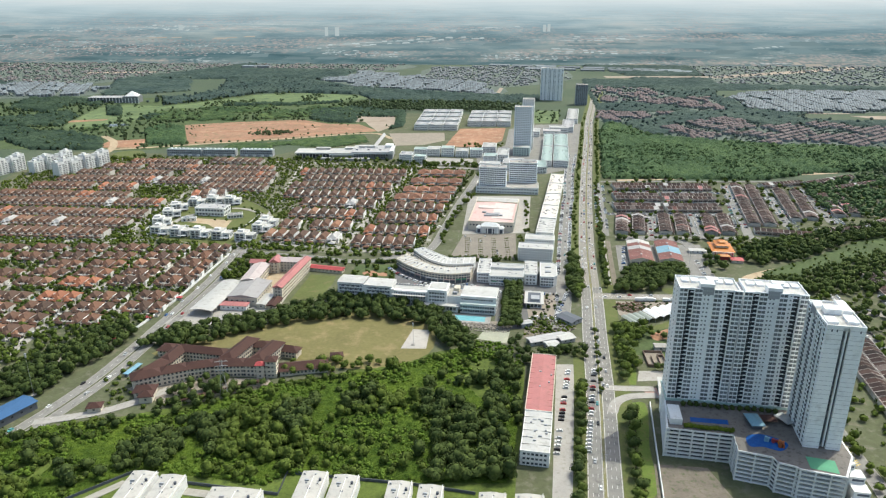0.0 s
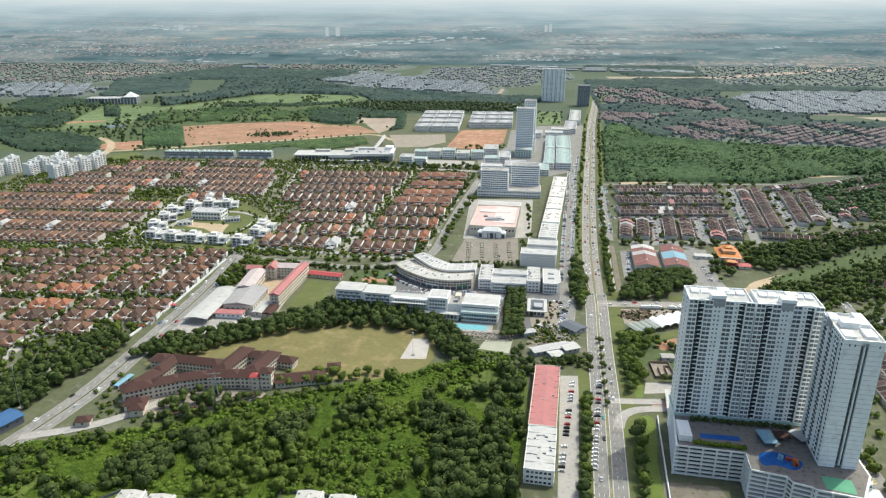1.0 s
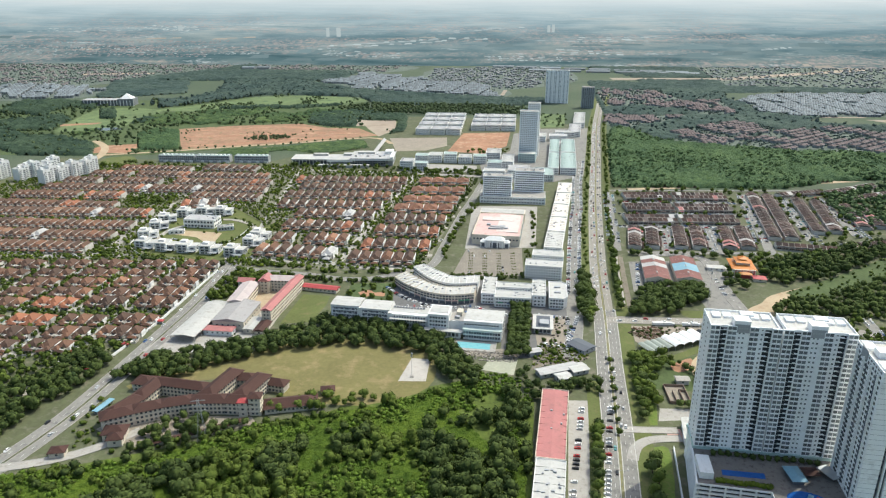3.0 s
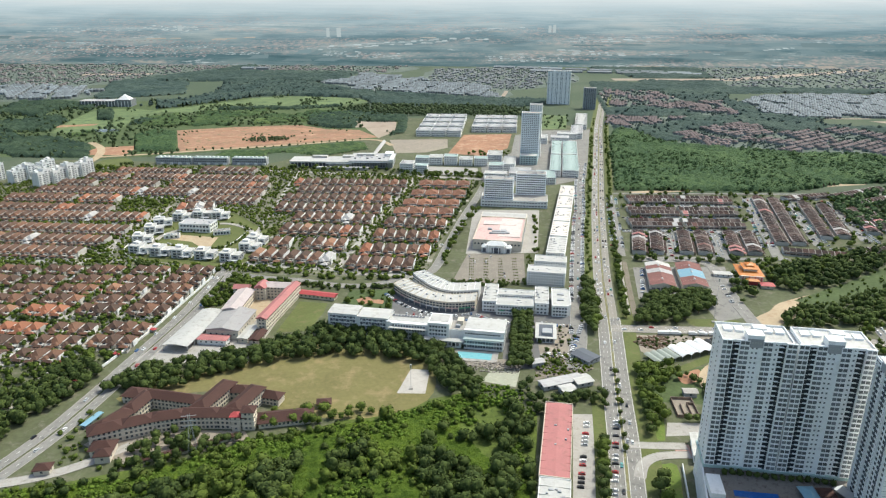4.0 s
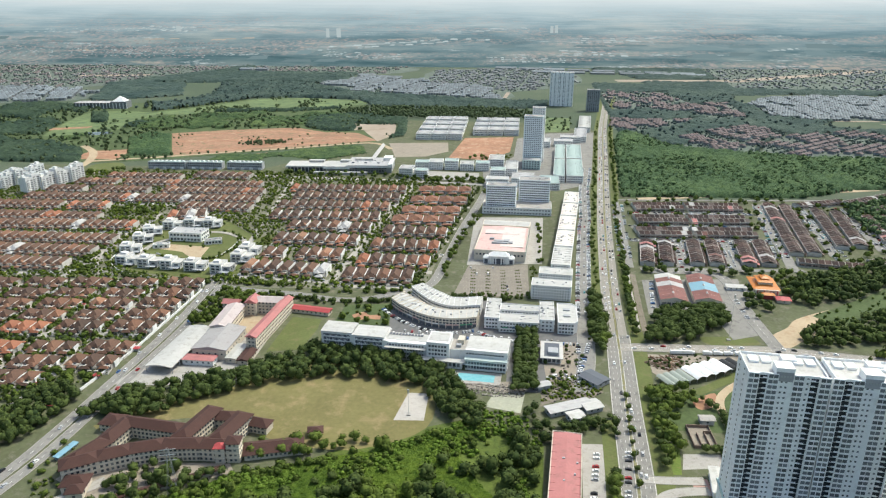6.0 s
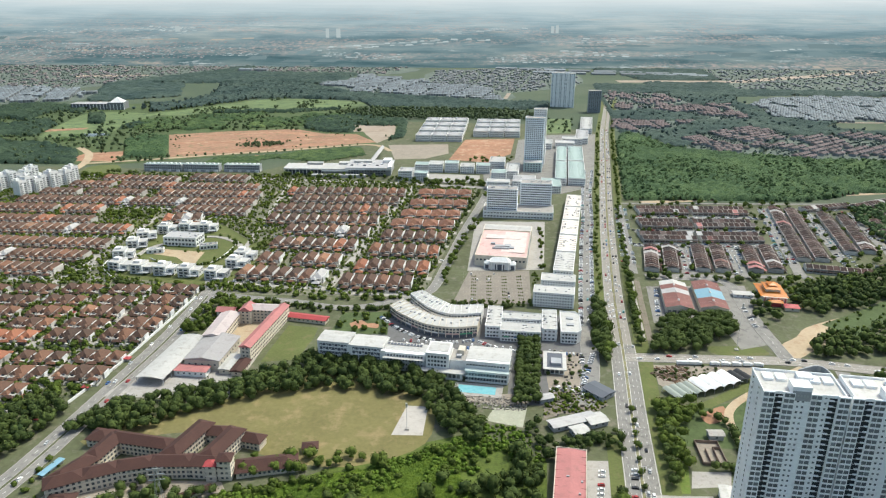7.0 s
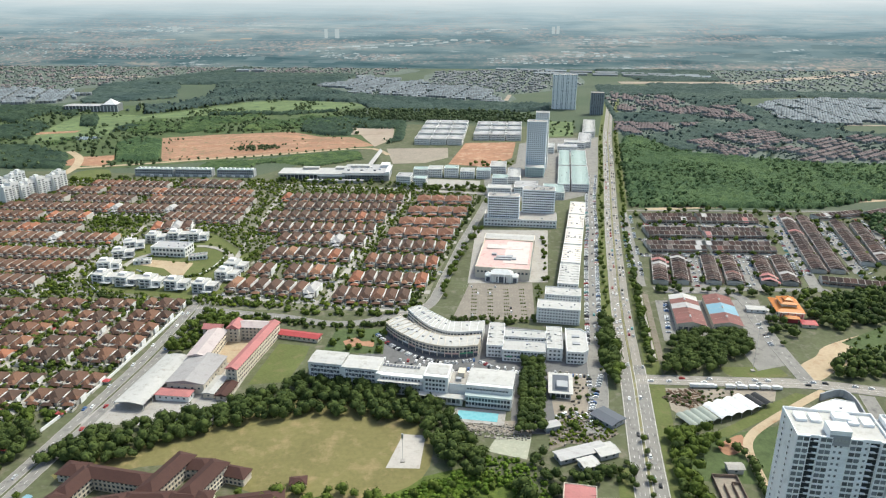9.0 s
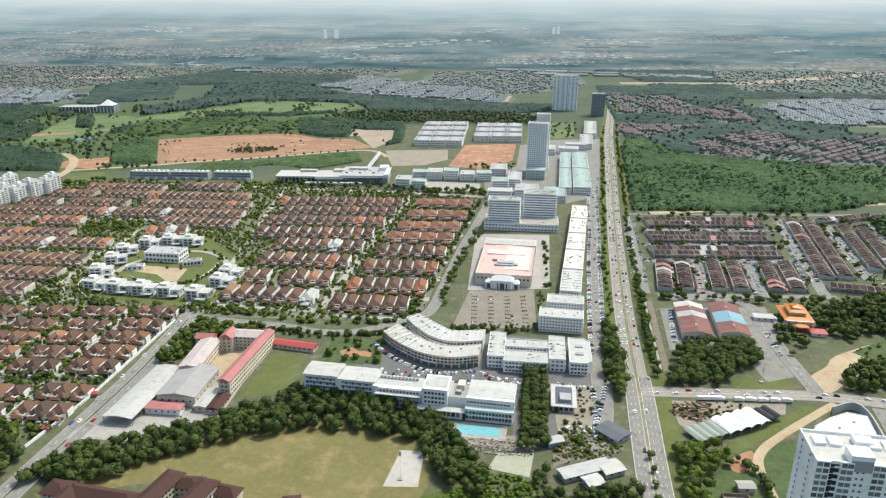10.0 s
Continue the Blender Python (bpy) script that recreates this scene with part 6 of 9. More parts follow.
def villa(x, y, rot, w, d, h, seed):
    t = thing("villa", x, y, rot, "white cubic modern villa with dark glazed openings", "villa", "white villas")
    rng = random.Random(seed)
    part("wall", Builder().box(-w * 0.2, 0.5, 0, w * 0.6, d, h), M_WHITE, t)
    part("wall", Builder().box(w * 0.28, 1.5, 0, w * 0.36 + 0.02, d - 3, h - 2.6), M_GREYWALL if seed % 3 == 1 else M_WHITE, t)
    part("balcony", Builder().box(-w * 0.2, -d / 2 - 0.2, 3.2, w * 0.5, 1.6, 0.9).box(-w * 0.2, -d / 2 - 0.2, 6.4, w * 0.5, 1.6, 0.9), M_ROOFWHITE, t)
    part("roof", Builder().box(-w * 0.2, 0.5, h, w * 0.62, d + 0.4, 0.35).box(w * 0.28, 1.5, h - 2.6, w * 0.45, d - 2.6, 0.35), M_ROOFWHITE, t)
    part("roof_block", Builder().box(-w * 0.25, rng.uniform(0, 3), h + 0.3, w * 0.3, d * 0.35, 2.2), M_WHITE, t)
    part("porch", Builder().box(w * 0.22, -d / 2 - 1.0, 2.9, w * 0.5, 4.4, 0.35), M_GREYWALL, t)
    fr = [(-w * 0.32, -d / 2 + 0.46, z, 0) for z in (2, 5, 8)] + [(-w * 0.08, -d / 2 + 0.46, z, 0) for z in (2, 5, 8)] + [(w * 0.28, -d / 2 + 2.96, 5, 0)]
    windows(t, [p for p in fr if p[2] < h - 1], w * 0.17, 1.9, 12)
    part("glazing", Builder().box(w * 0.28, -d / 2 + 2.9, 0.3, w * 0.34, 0.3, 2.4), M_GLASS, t)
    windows(t, [(w * 0.5 + 0.02, yy, 4.6, 90) for yy in (-2, 3)], 2.0, 1.6)


setting("estate_wall", ribbon(smooth([(-252, 742), (-256, 700), (-260, 660), (-265, 610), (-276, 552)], 4), -0.3, 0.3, 2.2, 2.2), M_WHITE, "long pale boundary wall of the housing estate", "wall")
for i, (x, y) in enumerate(((-357, 814), (-331, 808), (-305, 804), (-278, 800), (-248, 794), (-236, 826), (-234, 850), (-334, 950), (-309, 948), (-372, 915), (-371, 885), (-370, 850), (-356, 940))):
    villa(x, y, (-10, -6, -4, -4, -8, -8, -8, 4, 4, 20, 16, 12, 0)[i], 22, 16, 10, i)
block("clubhouse", "low grey and white clubhouse with a flat roof", "clubhouse", -322, 900, -6, 40, 22, 10, 2, M_WHITE, M_ROOFGREY, 4, (2.8, 2.4), "SE", 20, False)
block("club_pavilion", "flat-roofed glazed pavilion beside the clubhouse", "pavilion", -288, 884, 18, 20, 9, 4.5, 1, M_WHITE, M_CONCRETE, 3, (2.4, 2.6), "SE", 12, False)
woods("villa_hedges", [(x + math.sin(9 * y) * 1.5, y) for x, y, _ in along([(-330, 836), (-292, 824), (-266, 834), (-256, 870), (-262, 905), (-280, 925)], 4.0)] + scatter(VILLAS, 15, 161, 0.35), SHRUB_LOW, M_LEAF, "clipped hedges and small trees round the villas", 162, (0.35, 1.1), "hedge")
block("club_pavilion", "white flat-roofed gate pavilion beside the court", "pavilion", -343, 868, 12, 18, 8, 4, 1, M_WHITE, M_ROOFWHITE, 4, (2.4, 2.2), "SE", 8, False)
setting("villa_lawn_wall", ribbon(smooth([(-340, 846), (-318, 833), (-292, 828), (-270, 836), (-262, 862), (-260, 896)], 4), -0.25, 0.25, 1.3, 1.3), M_WHITE, "low white wall round the club lawn", "wall")
patch("open_green", [(-452, 955), (-398, 990), (-378, 962), (-430, 943)], 0.07, M_GRASS, "small open green", "lawn")
patch("open_green", [(-252, 890), (-226, 922), (-210, 892), (-238, 866)], 0.07, M_GRASS, "small open green", "lawn")

# ---- school with red roofs ----
def arched_canopy():
    t = thing("arched_canopy", -224.5, 615, -7, "long white arched metal canopy roof on steel columns", "canopy")
    prof = [(-11 + 22 * k / 10, 5.6 + 1.6 * math.sin(math.pi * k / 10)) for k in range(11)]
    m = Builder().add([(x, yy, z) for yy in (-36, 36) for x, z in prof] + [(x, yy, z - 0.25) for yy in (-36, 36) for x, z in prof],
                      [(k, k + 1, 12 + k, 11 + k) for k in range(10)] + [(33 + k, 34 + k, 23 + k, 22 + k) for k in range(10)] + [(k, 22 + k, 23 + k, k + 1) for k in range(10)] + [(11 + k, 12 + k, 34 + k, 33 + k) for k in range(10)])
    part("roof", m, M_ROOFWHITE, t)
    for k in range(7):
        for x in (-10.6, 10.6):
            part("column", Builder().box(x, -35 + 11.6 * k, 0, 0.4, 0.4, 6.0), M_STEEL, t)
    part("floor_slab", Builder().box(0, 0, 0.02, 21, 71, 0.2), M_CONCRETE, t)
    for k in range(7):
        part("rib", Builder().box(0, -35 + 11.6 * k, 5.6, 19, 0.3, 0.3), M_STEEL, t)


arched_canopy()


def gabled(name, label, x, y, rot, w, d, h, rise, wall, roof, floors=1, pitch=3.0, singles=24, inset=None, over=0.9, sides="SWE", category="school building", win=(1.5, 1.3)):
    t = thing(name, x, y, rot, label, category)
    part("wall", Builder().box(0, 0, 0, w, d, h), wall, t)
    if floors > 1:
        for k in range(1, floors):
            part("ledge", Builder().box(0, 0, k * h / floors - 0.15, w + 0.7, d + 0.7, 0.3), wall, t)
    part("roof", Builder().hip(0, 0, h, w, d, rise, over, 0.25, inset), roof, t)
    windows(t, grid_faces(w, d, 0, h / floors, floors, pitch, sides), win[0], win[1], singles)
    return t


M_PINKGREY = surface("pale_pink_grey_roof", (0.47, 0.405, 0.385), 0.7, 0.10, 0.05, 0.7, stain=(0.38, 0.31, 0.30))
gabled("assembly_hall", "grey-roofed school assembly hall", -195.5, 624, -5, 28, 42, 9, 2.4, M_CREAM, surface("weathered_hall_roof", (0.33, 0.315, 0.305), 0.7, 0.12, 0.05, 0.6, stain=(0.27, 0.25, 0.245)), 1, 5, 14, 0.0)
gabled("hall_porch", "red-roofed entrance porch of the school hall", -203, 597, -5, 25, 9, 5, 1.2, M_WHITE, M_ROOFPINK, 1, 4, 8)
gabled("classroom_wing", "four-storey cream classroom wing with a long red roof", -161.5, 658, -8.5, 8.5, 82, 13, 2.2, M_CREAM, M_ROOFPINK, 4, 3.0, 70, 0.0, sides="SE")
gabled("classroom_wing", "cream classroom block with a pale pink-grey roof", -201, 664, -2, 15.5, 45, 10.5, 2.0, M_CREAM, M_PINKGREY, 3, 3.0, 30, 0.0, sides="SE")
gabled("classroom_wing", "cream classroom block with a pale gabled roof", -173, 696, -4, 26, 13, 12, 2.6, M_CREAM, M_PINKGREY, 4, 3.0, 30, 0.0, sides="S")
gabled("classroom_gable", "cream school block under a red gable", -187, 693, -4, 10, 14, 12.5, 3.6, M_CREAM, M_ROOFPINK, 4, 3.0, 8, 0.0, sides="S")
gabled("classroom_gable", "cream school block under a red gable", -206, 692, -4, 14, 9, 11, 2.8, M_CREAM, M_ROOFPINK, 3, 3.0, 8, 0.0, sides="S")
gabled("covered_walk", "long low red-roofed walkway building", -136, 695, -13, 41, 9, 4, 1.4, M_CREAM, M_RED, 1, 4, 10, 0.0)
gabled("side_shed", "low shed with a white metal roof beside the hall", -177.5, 609, -6, 8, 24, 4.4, 0.8, M_CREAM, M_ROOFWHITE, 1, 4, 6, 0.0, category="shed")
gabled("side_shed", "low brown-roofed shed beside the lawn", -167.5, 604, -6, 8.5, 19, 4, 1.8, M_CREAM, M_ROOFBROWN, 1, 4, 6, 0.0, category="shed")
patch("school_court", [(-196, 650), (-172, 650), (-164, 700), (-195, 700)], 0.09, M_SAND, "pale school courtyard", "pavement")
for x, y in ((-262, 616), (-273, 572), (-286, 530)):
    gabled("bus_shelter", "small red-roofed bus shelter", x, y, -6, 4, 3, 2.6, 0.8, M_STEEL, M_RED, 1, 4, 1, category="shelter")

# ---- brown-roofed school ----
patch("school_yard", [(-240, 452), (-205, 432), (-160, 448), (-135, 462), (-140, 470), (-200, 470), (-235, 462)], 0.09, M_DUST, "dusty earthen school yard", "earth")


def brown_wing(x0, y0, x1, y1, w, h, floors, singles=40, sides="S"):
    d = math.hypot(x1 - x0, y1 - y0)
    gabled("school_wing", "long cream school wing under a dark brown tile roof", (x0 + x1) / 2, (y0 + y1) / 2, math.degrees(math.atan2(y1 - y0, x1 - x0)), d, w, h, 3.4, M_CREAM, M_ROOFBROWN, floors, 2.7, singles, None, 1.1, sides, "school wing", (1.5, 1.6))


for a, b in (((-236, 453), (-218, 463)), ((-219, 462.5), (-201, 471)), ((-203, 470.5), (-182, 477)), ((-185, 476.5), (-158, 478)), ((-161, 478), (-140, 477))):
    brown_wing(*a, *b, 11, 9.5, 3, 20)
brown_wing(-233, 457, -221, 481, 11, 9, 3, 10)
brown_wing(-222, 478, -216, 504, 11, 9, 3, 10, "SE")
brown_wing(-220, 502, -178, 494, 10, 9, 3, 20)
brown_wing(-175, 482, -164, 518, 11, 10, 3, 12, "SE")
brown_wing(-151, 478, -141, 510, 11, 11, 4, 30, "SE")
brown_wing(-166, 513, -148, 512, 10, 7, 2, 8)
brown_wing(-140, 509, -124, 505, 9, 6, 2, 8)
brown_wing(-133, 479, -98, 487, 13, 4.5, 1, 8)
brown_wing(-230, 444, -216, 446, 10, 5, 1, 4)
brown_wing(-236, 508, -222, 506, 12, 6, 2, 4)
for (x0, y0), (x1, y1) in (((-197, 434), (-170, 447)), ((-170, 447), (-143, 463))):
    gabled("covered_walkway", "low brown-roofed covered walkway", (x0 + x1) / 2, (y0 + y1) / 2, math.degrees(math.atan2(y1 - y0, x1 - x0)), 30, 3.2, 2.6, 0.9, M_CREAM, M_ROOFBROWN, 1, 6, 4, 0.0, category="walkway")
gabled("entrance_tower", "cream entrance tower with a brown hipped roof", -138, 475, 2, 8, 8, 14, 2.4, M_CREAM, M_ROOFBROWN, 4, 2.6, 6, category="school tower")
gabled("red_canopy", "bright red roofed bay of the school", -146, 473, 2, 6, 6, 11.2, 1.6, M_CREAM, M_RED, 3, 2.6, 2, category="school building")
gabled("gatehouse", "small brown-roofed school gatehouse building", -250, 424, 10, 9, 7, 4, 2.2, M_CREAM, M_ROOFBROWN, 1, 4, 2, category="gatehouse")
gabled("gatehouse", "small brown-roofed school gatehouse building", -219, 437, 10, 9, 8, 5.5, 3, M_CREAM, M_ROOFBROWN, 1, 4, 2, category="gatehouse")
gabled("bus_shelter", "long blue bus shelter roof beside the road", -247, 478, 76, 16, 3, 2.6, 0.4, M_STEEL, M_LIGHTBLUE, 1, 6, 1, 0.0, category="shelter")
gabled("field_store", "small brown-roofed store at the field edge", -93, 503, 10, 9, 7, 3.5, 2.0, M_CREAM, M_ROOFBROWN, 1, 4, 1, category="store")

# ---- blue-roofed shed and white houses by the scrubland ----
bs = gabled("open_shed", "open shed under a blue metal roof", -306, 412, 64, 36, 15, 6, 1.4, M_DARKWALL, M_BLUE, 1, 6, 2, 0.0, category="shed")


def big_house(x, y, rot, w, d):
    t = thing("terrace_house", x, y, rot, "large white terrace house with a pale flat roof", "house", "white terrace houses")
    part("wall", Builder().box(0, 0, 0, w, d, 7.6), M_WHITE, t)
    part("roof", rib_roof(w + 0.6, d + 0.6, 7.6, 3.0, 0.1, 0.9), surface("cream_metal_roof", (0.46, 0.44, 0.40), 0.6, 0.10, 0.08, 0.6, stain=(0.33, 0.31, 0.28)) if "cream_metal_roof" not in bpy.data.materials else bpy.data.materials["cream_metal_roof"], t)
    for dx, dy in ((-w * 0.2, d * 0.28), (w * 0.2, -d * 0.2)):
        part("roof_unit", Builder().box(dx, dy, 8.2, 2.6, 1.2, 0.8), M_GREYWALL, t)
    part("skylight", Builder().box(0, d * 0.1, 8.35, 1.8, 1.2, 0.25), M_DARKWALL, t)
    part("fire_wall", Builder().box(w * 0.46, 0, 7.5, 0.3, d, 1.5).box(0, -d * 0.05, 7.8, 0.25, d * 0.9, 1.1), M_WHITE, t)
    part("rear_terrace", Builder().box(-w * 0.15, d / 2 + 2.0, 0, w * 0.6, 4.0, 4.2), M_CREAM, t)
    for k in range(4):
        part("air_unit", Builder().box(w * (-0.4 + 0.22 * k), d * (0.42 - 0.2 * (k % 2)), 8.0, 1.1, 0.7, 0.9), M_GREYWALL, t)
    part("water_tank", Builder().cyl(w * 0.3, d * 0.3, 8.0, 0.8, 0.8, 1.5, 10), M_DARKWALL, t)
    windows(t, [(s * w * 0.25, d / 2 + 0.02, z, 0) for s in (-1, 1) for z in (2, 5.4)], 1.8, 1.4)


for x, y, w, d in ((-183, 326, 15, 42), (-165, 324, 15, 40), (-124, 314, 30, 38), (-82, 329, 15, 40), (-63, 327, 15, 38), (-31, 322, 14, 38), (-13, 319, 14, 38), (22, 313, 15, 38), (43, 313, 16, 36)):
    big_house(x, y, -4.5, w, d)
setting("estate_fence", ribbon([(-235, 318), (-194, 355), (-157, 346), (-101, 337), (-100, 357), (-20, 347), (14, 340)], -0.15, 0.15, 2.0, 2.0), M_DARKWALL, "dark boundary fence of the terrace estate", "fence")
road("street", [(-225, 315), (-196, 345), (-150, 338), (-100, 330)], -3, 3, 0.09, "pale estate lane", M_STREET, kerbs=False)

# ---- temple, workshops, nursery, sheds ----
def temple():
    t = thing("temple", 303, 758, -9, "temple with tiered glazed orange roofs", "temple")
    part("wall", Builder().box(0, 0, 0, 22, 30, 7.5), M_CREAM, t)
    part("upper_wall", Builder().box(0, 3, 9.2, 13, 17, 3.0), M_CREAM, t)
    for z, w, d, r, o in ((7.5, 22, 30, 3.2, 1.6), (12.2, 13, 17, 2.2, 1.3), (14.6, 7, 9, 1.8, 0.8)):
        tier = part("roof_tier", Builder().hip(0, 3, z, w, d, r, o), M_ORANGE, t)
        part("ridge", Builder().box(0, 3, z + r - 0.1, 0.5, max(1.0, d - w), 0.6), M_ORANGE, tier)
    part("porch_roof", Builder().hip(0, -18, 4.6, 12, 5, 1.8, 0.8), M_ORANGE, t)
    part("porch", Builder().box(0, -17.5, 0, 10, 4.5, 4.6), M_RED, t)
    part("terrace", Builder().box(-15, -4, 0, 8, 34, 1.2), M_CONCRETE, t)
    for x in (-9, -3, 3, 9):
        part("column", Builder().cyl(x, -15.6, 0, 0.45, 0.45, 7.5), M_RED, t)
    windows(t, [(x, -15.05, 4.4, 0) for x in (-6, 6)] + [(-11.05, -12 + 6 * i, 4.4, 90) for i in range(5)], 2.0, 2.6)


temple()
gabled("shrine", "small cream shrine under a red roof", 312, 733, -10, 12, 9, 3.4, 2.2, M_CREAM, surface("red_shrine_roof", (0.45, 0.10, 0.10), 0.6, 0.15), 1, 5, 2, category="shrine")
gabled("flat_shed", "low white flat-roofed shed", 278, 763, -8, 18, 8, 3.5, 0.4, M_WHITE, M_ROOFWHITE, 1, 5, 2, 0.0, category="shed")


def workshop(x, y, mats):
    t = thing("workshop", x, y, -9, "long workshop with a striped ribbed gable roof", "workshop", "workshops")
    part("wall", Builder().box(0, 0, 0, 24, 64, 6.5), M_CREAM, t)
    for k, m in enumerate(mats):
        y0, y1 = -32.5 + 65 * k / len(mats), -32.5 + 65 * (k + 1) / len(mats)
        e = y1 - 0.12
        seg = Builder().add([(-12.8, y0, 6.5), (0, y0, 9.6), (12.8, y0, 6.5), (-12.8, e, 6.5), (0, e, 9.6), (12.8, e, 6.5)], [(0, 1, 4, 3), (1, 2, 5, 4)])
        part("roof_sheet", seg, m, t)
    part("gable", Builder().add([(-12, -32, 6.5), (12, -32, 6.5), (0, -32, 9.4)], [(0, 1, 2)]), M_CREAM, t)
    windows(t, [(-9 + 4.5 * i, -32.05, 2.2, 0) for i in range(5)], 3.2, 3.4)
    for yy in (-20, 0, 18):
        part("roof_vent", Builder().hip(0, yy, 9.7, 1.4, 4, 0.7, 0.2), M_ROOFGREY, t)


M_RUST = surface("rusted_red_roof", (0.21, 0.095, 0.082), 0.8, 0.25, 0.06, 0.7, stain=(0.13, 0.068, 0.06))
workshop(209, 750, (M_RUST, M_RUST, M_RUST, M_ROOFGREY, M_RUST, M_ROOFWHITE))
workshop(241, 750, (M_RUST, M_RUST, M_LIGHTBLUE, M_LIGHTBLUE, M_RUST, M_RUST))


def nursery():
    t = thing("nursery_tunnels", 155, 574, 25, "row of arched nursery tunnels, some netted and some white", "greenhouse")
    net = surface("shade_net", (0.30, 0.33, 0.29), 0.9, 0.12, 0.1, 0.8)
    dark = surface("black_shade_net", (0.035, 0.037, 0.04), 0.9, 0.2, 0.1, 0.8)
    x = 0.0
    for wide, cover, L, z0 in ((6.0, net, 17, 3.2),) * 4 + ((9.0, M_WHITE, 19, 3.8),) * 4 + ((6.5, dark, 15, 3.2),) * 2:
        pr = [(x + wide * k / 8, z0 + 0.2 * wide * math.sin(math.pi * k / 8)) for k in range(9)]
        m = Builder().add([(a, yy, z) for yy in (-L / 2, L / 2) for a, z in pr] + [(a, yy, z - 0.15) for yy in (-L / 2, L / 2) for a, z in pr],
                          [(k, k + 1, 10 + k, 9 + k) for k in range(8)] + [(18 + k, 19 + k, k + 1, k) for k in range(8)])
        part("tunnel", m, cover, t)
        for yy in (-L / 2 + 0.3, L / 2 - 0.3):
            part("post", Builder().box(x + 0.15, yy, 0, 0.2, 0.2, z0), M_STEEL, t)
        x += wide + 0.1


nursery()
patch("nursery_yard", [(152, 592), (155, 622), (237, 621), (230, 606), (192, 598), (160, 580)], 0.09, M_DUST, "bare nursery yard", "earth")
patch("grass_bank", [(168, 562), (180, 560), (216, 584), (258, 614), (250, 618), (228, 604), (190, 576)], 0.10, M_GRASS, "green bank beside the nursery", "grass")
rngs = random.Random(77)
for k in range(10):
    t = thing("log_pile", 152 + 2.6 * k, 607 - 0.5 * k + rngs.uniform(-2, 2), rngs.uniform(0, 90), "pile of stacked brown timber", "timber pile", "timber piles")
    for j in range(4):
        part("log", Builder().box(0, -1 + 0.7 * j, 0.05 + 0.3 * (j % 2), rngs.uniform(4, 7), 0.5, 0.5, rngs.uniform(-6, 6)), M_BARK, t)
for x, y, rot, w, d, m in ((79, 537, 22, 33, 9, M_ROOFGREY), (95, 539, 22, 13, 11, M_ROOFWHITE), (82, 525.5, 22, 10, 9, M_ROOFWHITE), (64, 566, 20, 10, 6, M_ROOFGREY), (104, 577, -50, 18, 14, M_DARKWALL), (171, 524, 0, 9, 6, M_CONCRETE)):
    gabled("shed", "low shed with a pale metal roof", x, y, rot, w, d, 4, 1.0, M_GREYWALL, m, 1, 5, 2, 0.0, category="shed")
ruin = thing("roofless_building", 162, 506, -3, "bare walls and floor of a roofless building", "ruin")
part("floor_slab", Builder().box(0, 0, 0.0, 15, 24, 0.3), M_DUST, ruin)
for dx, dy, w, d in ((-7.3, 0, 0.4, 24), (7.3, 0, 0.4, 24), (-2.4, -4, 0.4, 15), (2.6, -4, 0.4, 15), (0, 11.8, 15, 0.4), (0, -11.8, 15, 0.4), (4.8, 5, 5, 0.4)):
    part("wall", Builder().box(dx, dy, 0.25, w, d, 2.2), surface("weathered_brown_wall", (0.20, 0.15, 0.12), 0.9, 0.25) if "weathered_brown_wall" not in bpy.data.materials else bpy.data.materials["weathered_brown_wall"], ruin)
gabled("white_hall", "white-roofed hall beside the entrance drive", 155, 455, -12, 7, 24, 6, 0.6, M_WHITE, M_ROOFWHITE, 1, 5, 2, 0.0, category="hall")
patch("paved_yard", [(145, 488), (169, 488), (164, 474), (140, 472)], 0.10, M_CONCRETE, "pale paved yard", "pavement")
patch("pink_paving", [(142, 463), (152, 463), (151, 448), (141, 448)], 0.17, surface("pink_paving_stone", (0.42, 0.26, 0.22), 0.9, 0.12), "pinkish paving of the entrance drive", "pavement")


rear = thing("showroom_hall", 0, 0, 0, "low white flat-roofed hall behind the towers", "hall")
REAR = [(232, 545), (239, 584), (255, 595), (270, 602), (281, 598), (271, 560), (262, 532)]
part("wall", Builder().prism(REAR[::-1], 0, 4.6), M_WHITE, rear)
part("roof", Builder().prism([(257 + (x - 257) * 0.97, 570 + (y - 570) * 0.97) for x, y in REAR][::-1], 4.4, 4.85), surface("white_coated_roof", (0.72, 0.72, 0.71), 0.6, 0.06, 0.06, 0.6, stain=(0.6, 0.6, 0.59)), rear)
part("parapet", ribbon(REAR[1:], -0.25, 0.25, 5.3, 0.9), M_WHITE, rear)
for x, y in ((255, 583), (268, 590), (262, 565)):
    part("roof_unit", Builder().box(x, y, 4.8, 1.6, 1.2, 1.0, 20), M_GREYWALL, rear)
setting("ramp_wall", ribbon(smooth([(262, 607), (279, 614), (284, 604), (280, 580), (270, 540)], 3), -0.5, 0.5, 6.2, 6.2), M_GREYWALL, "grey retaining wall bending round the hall", "wall")


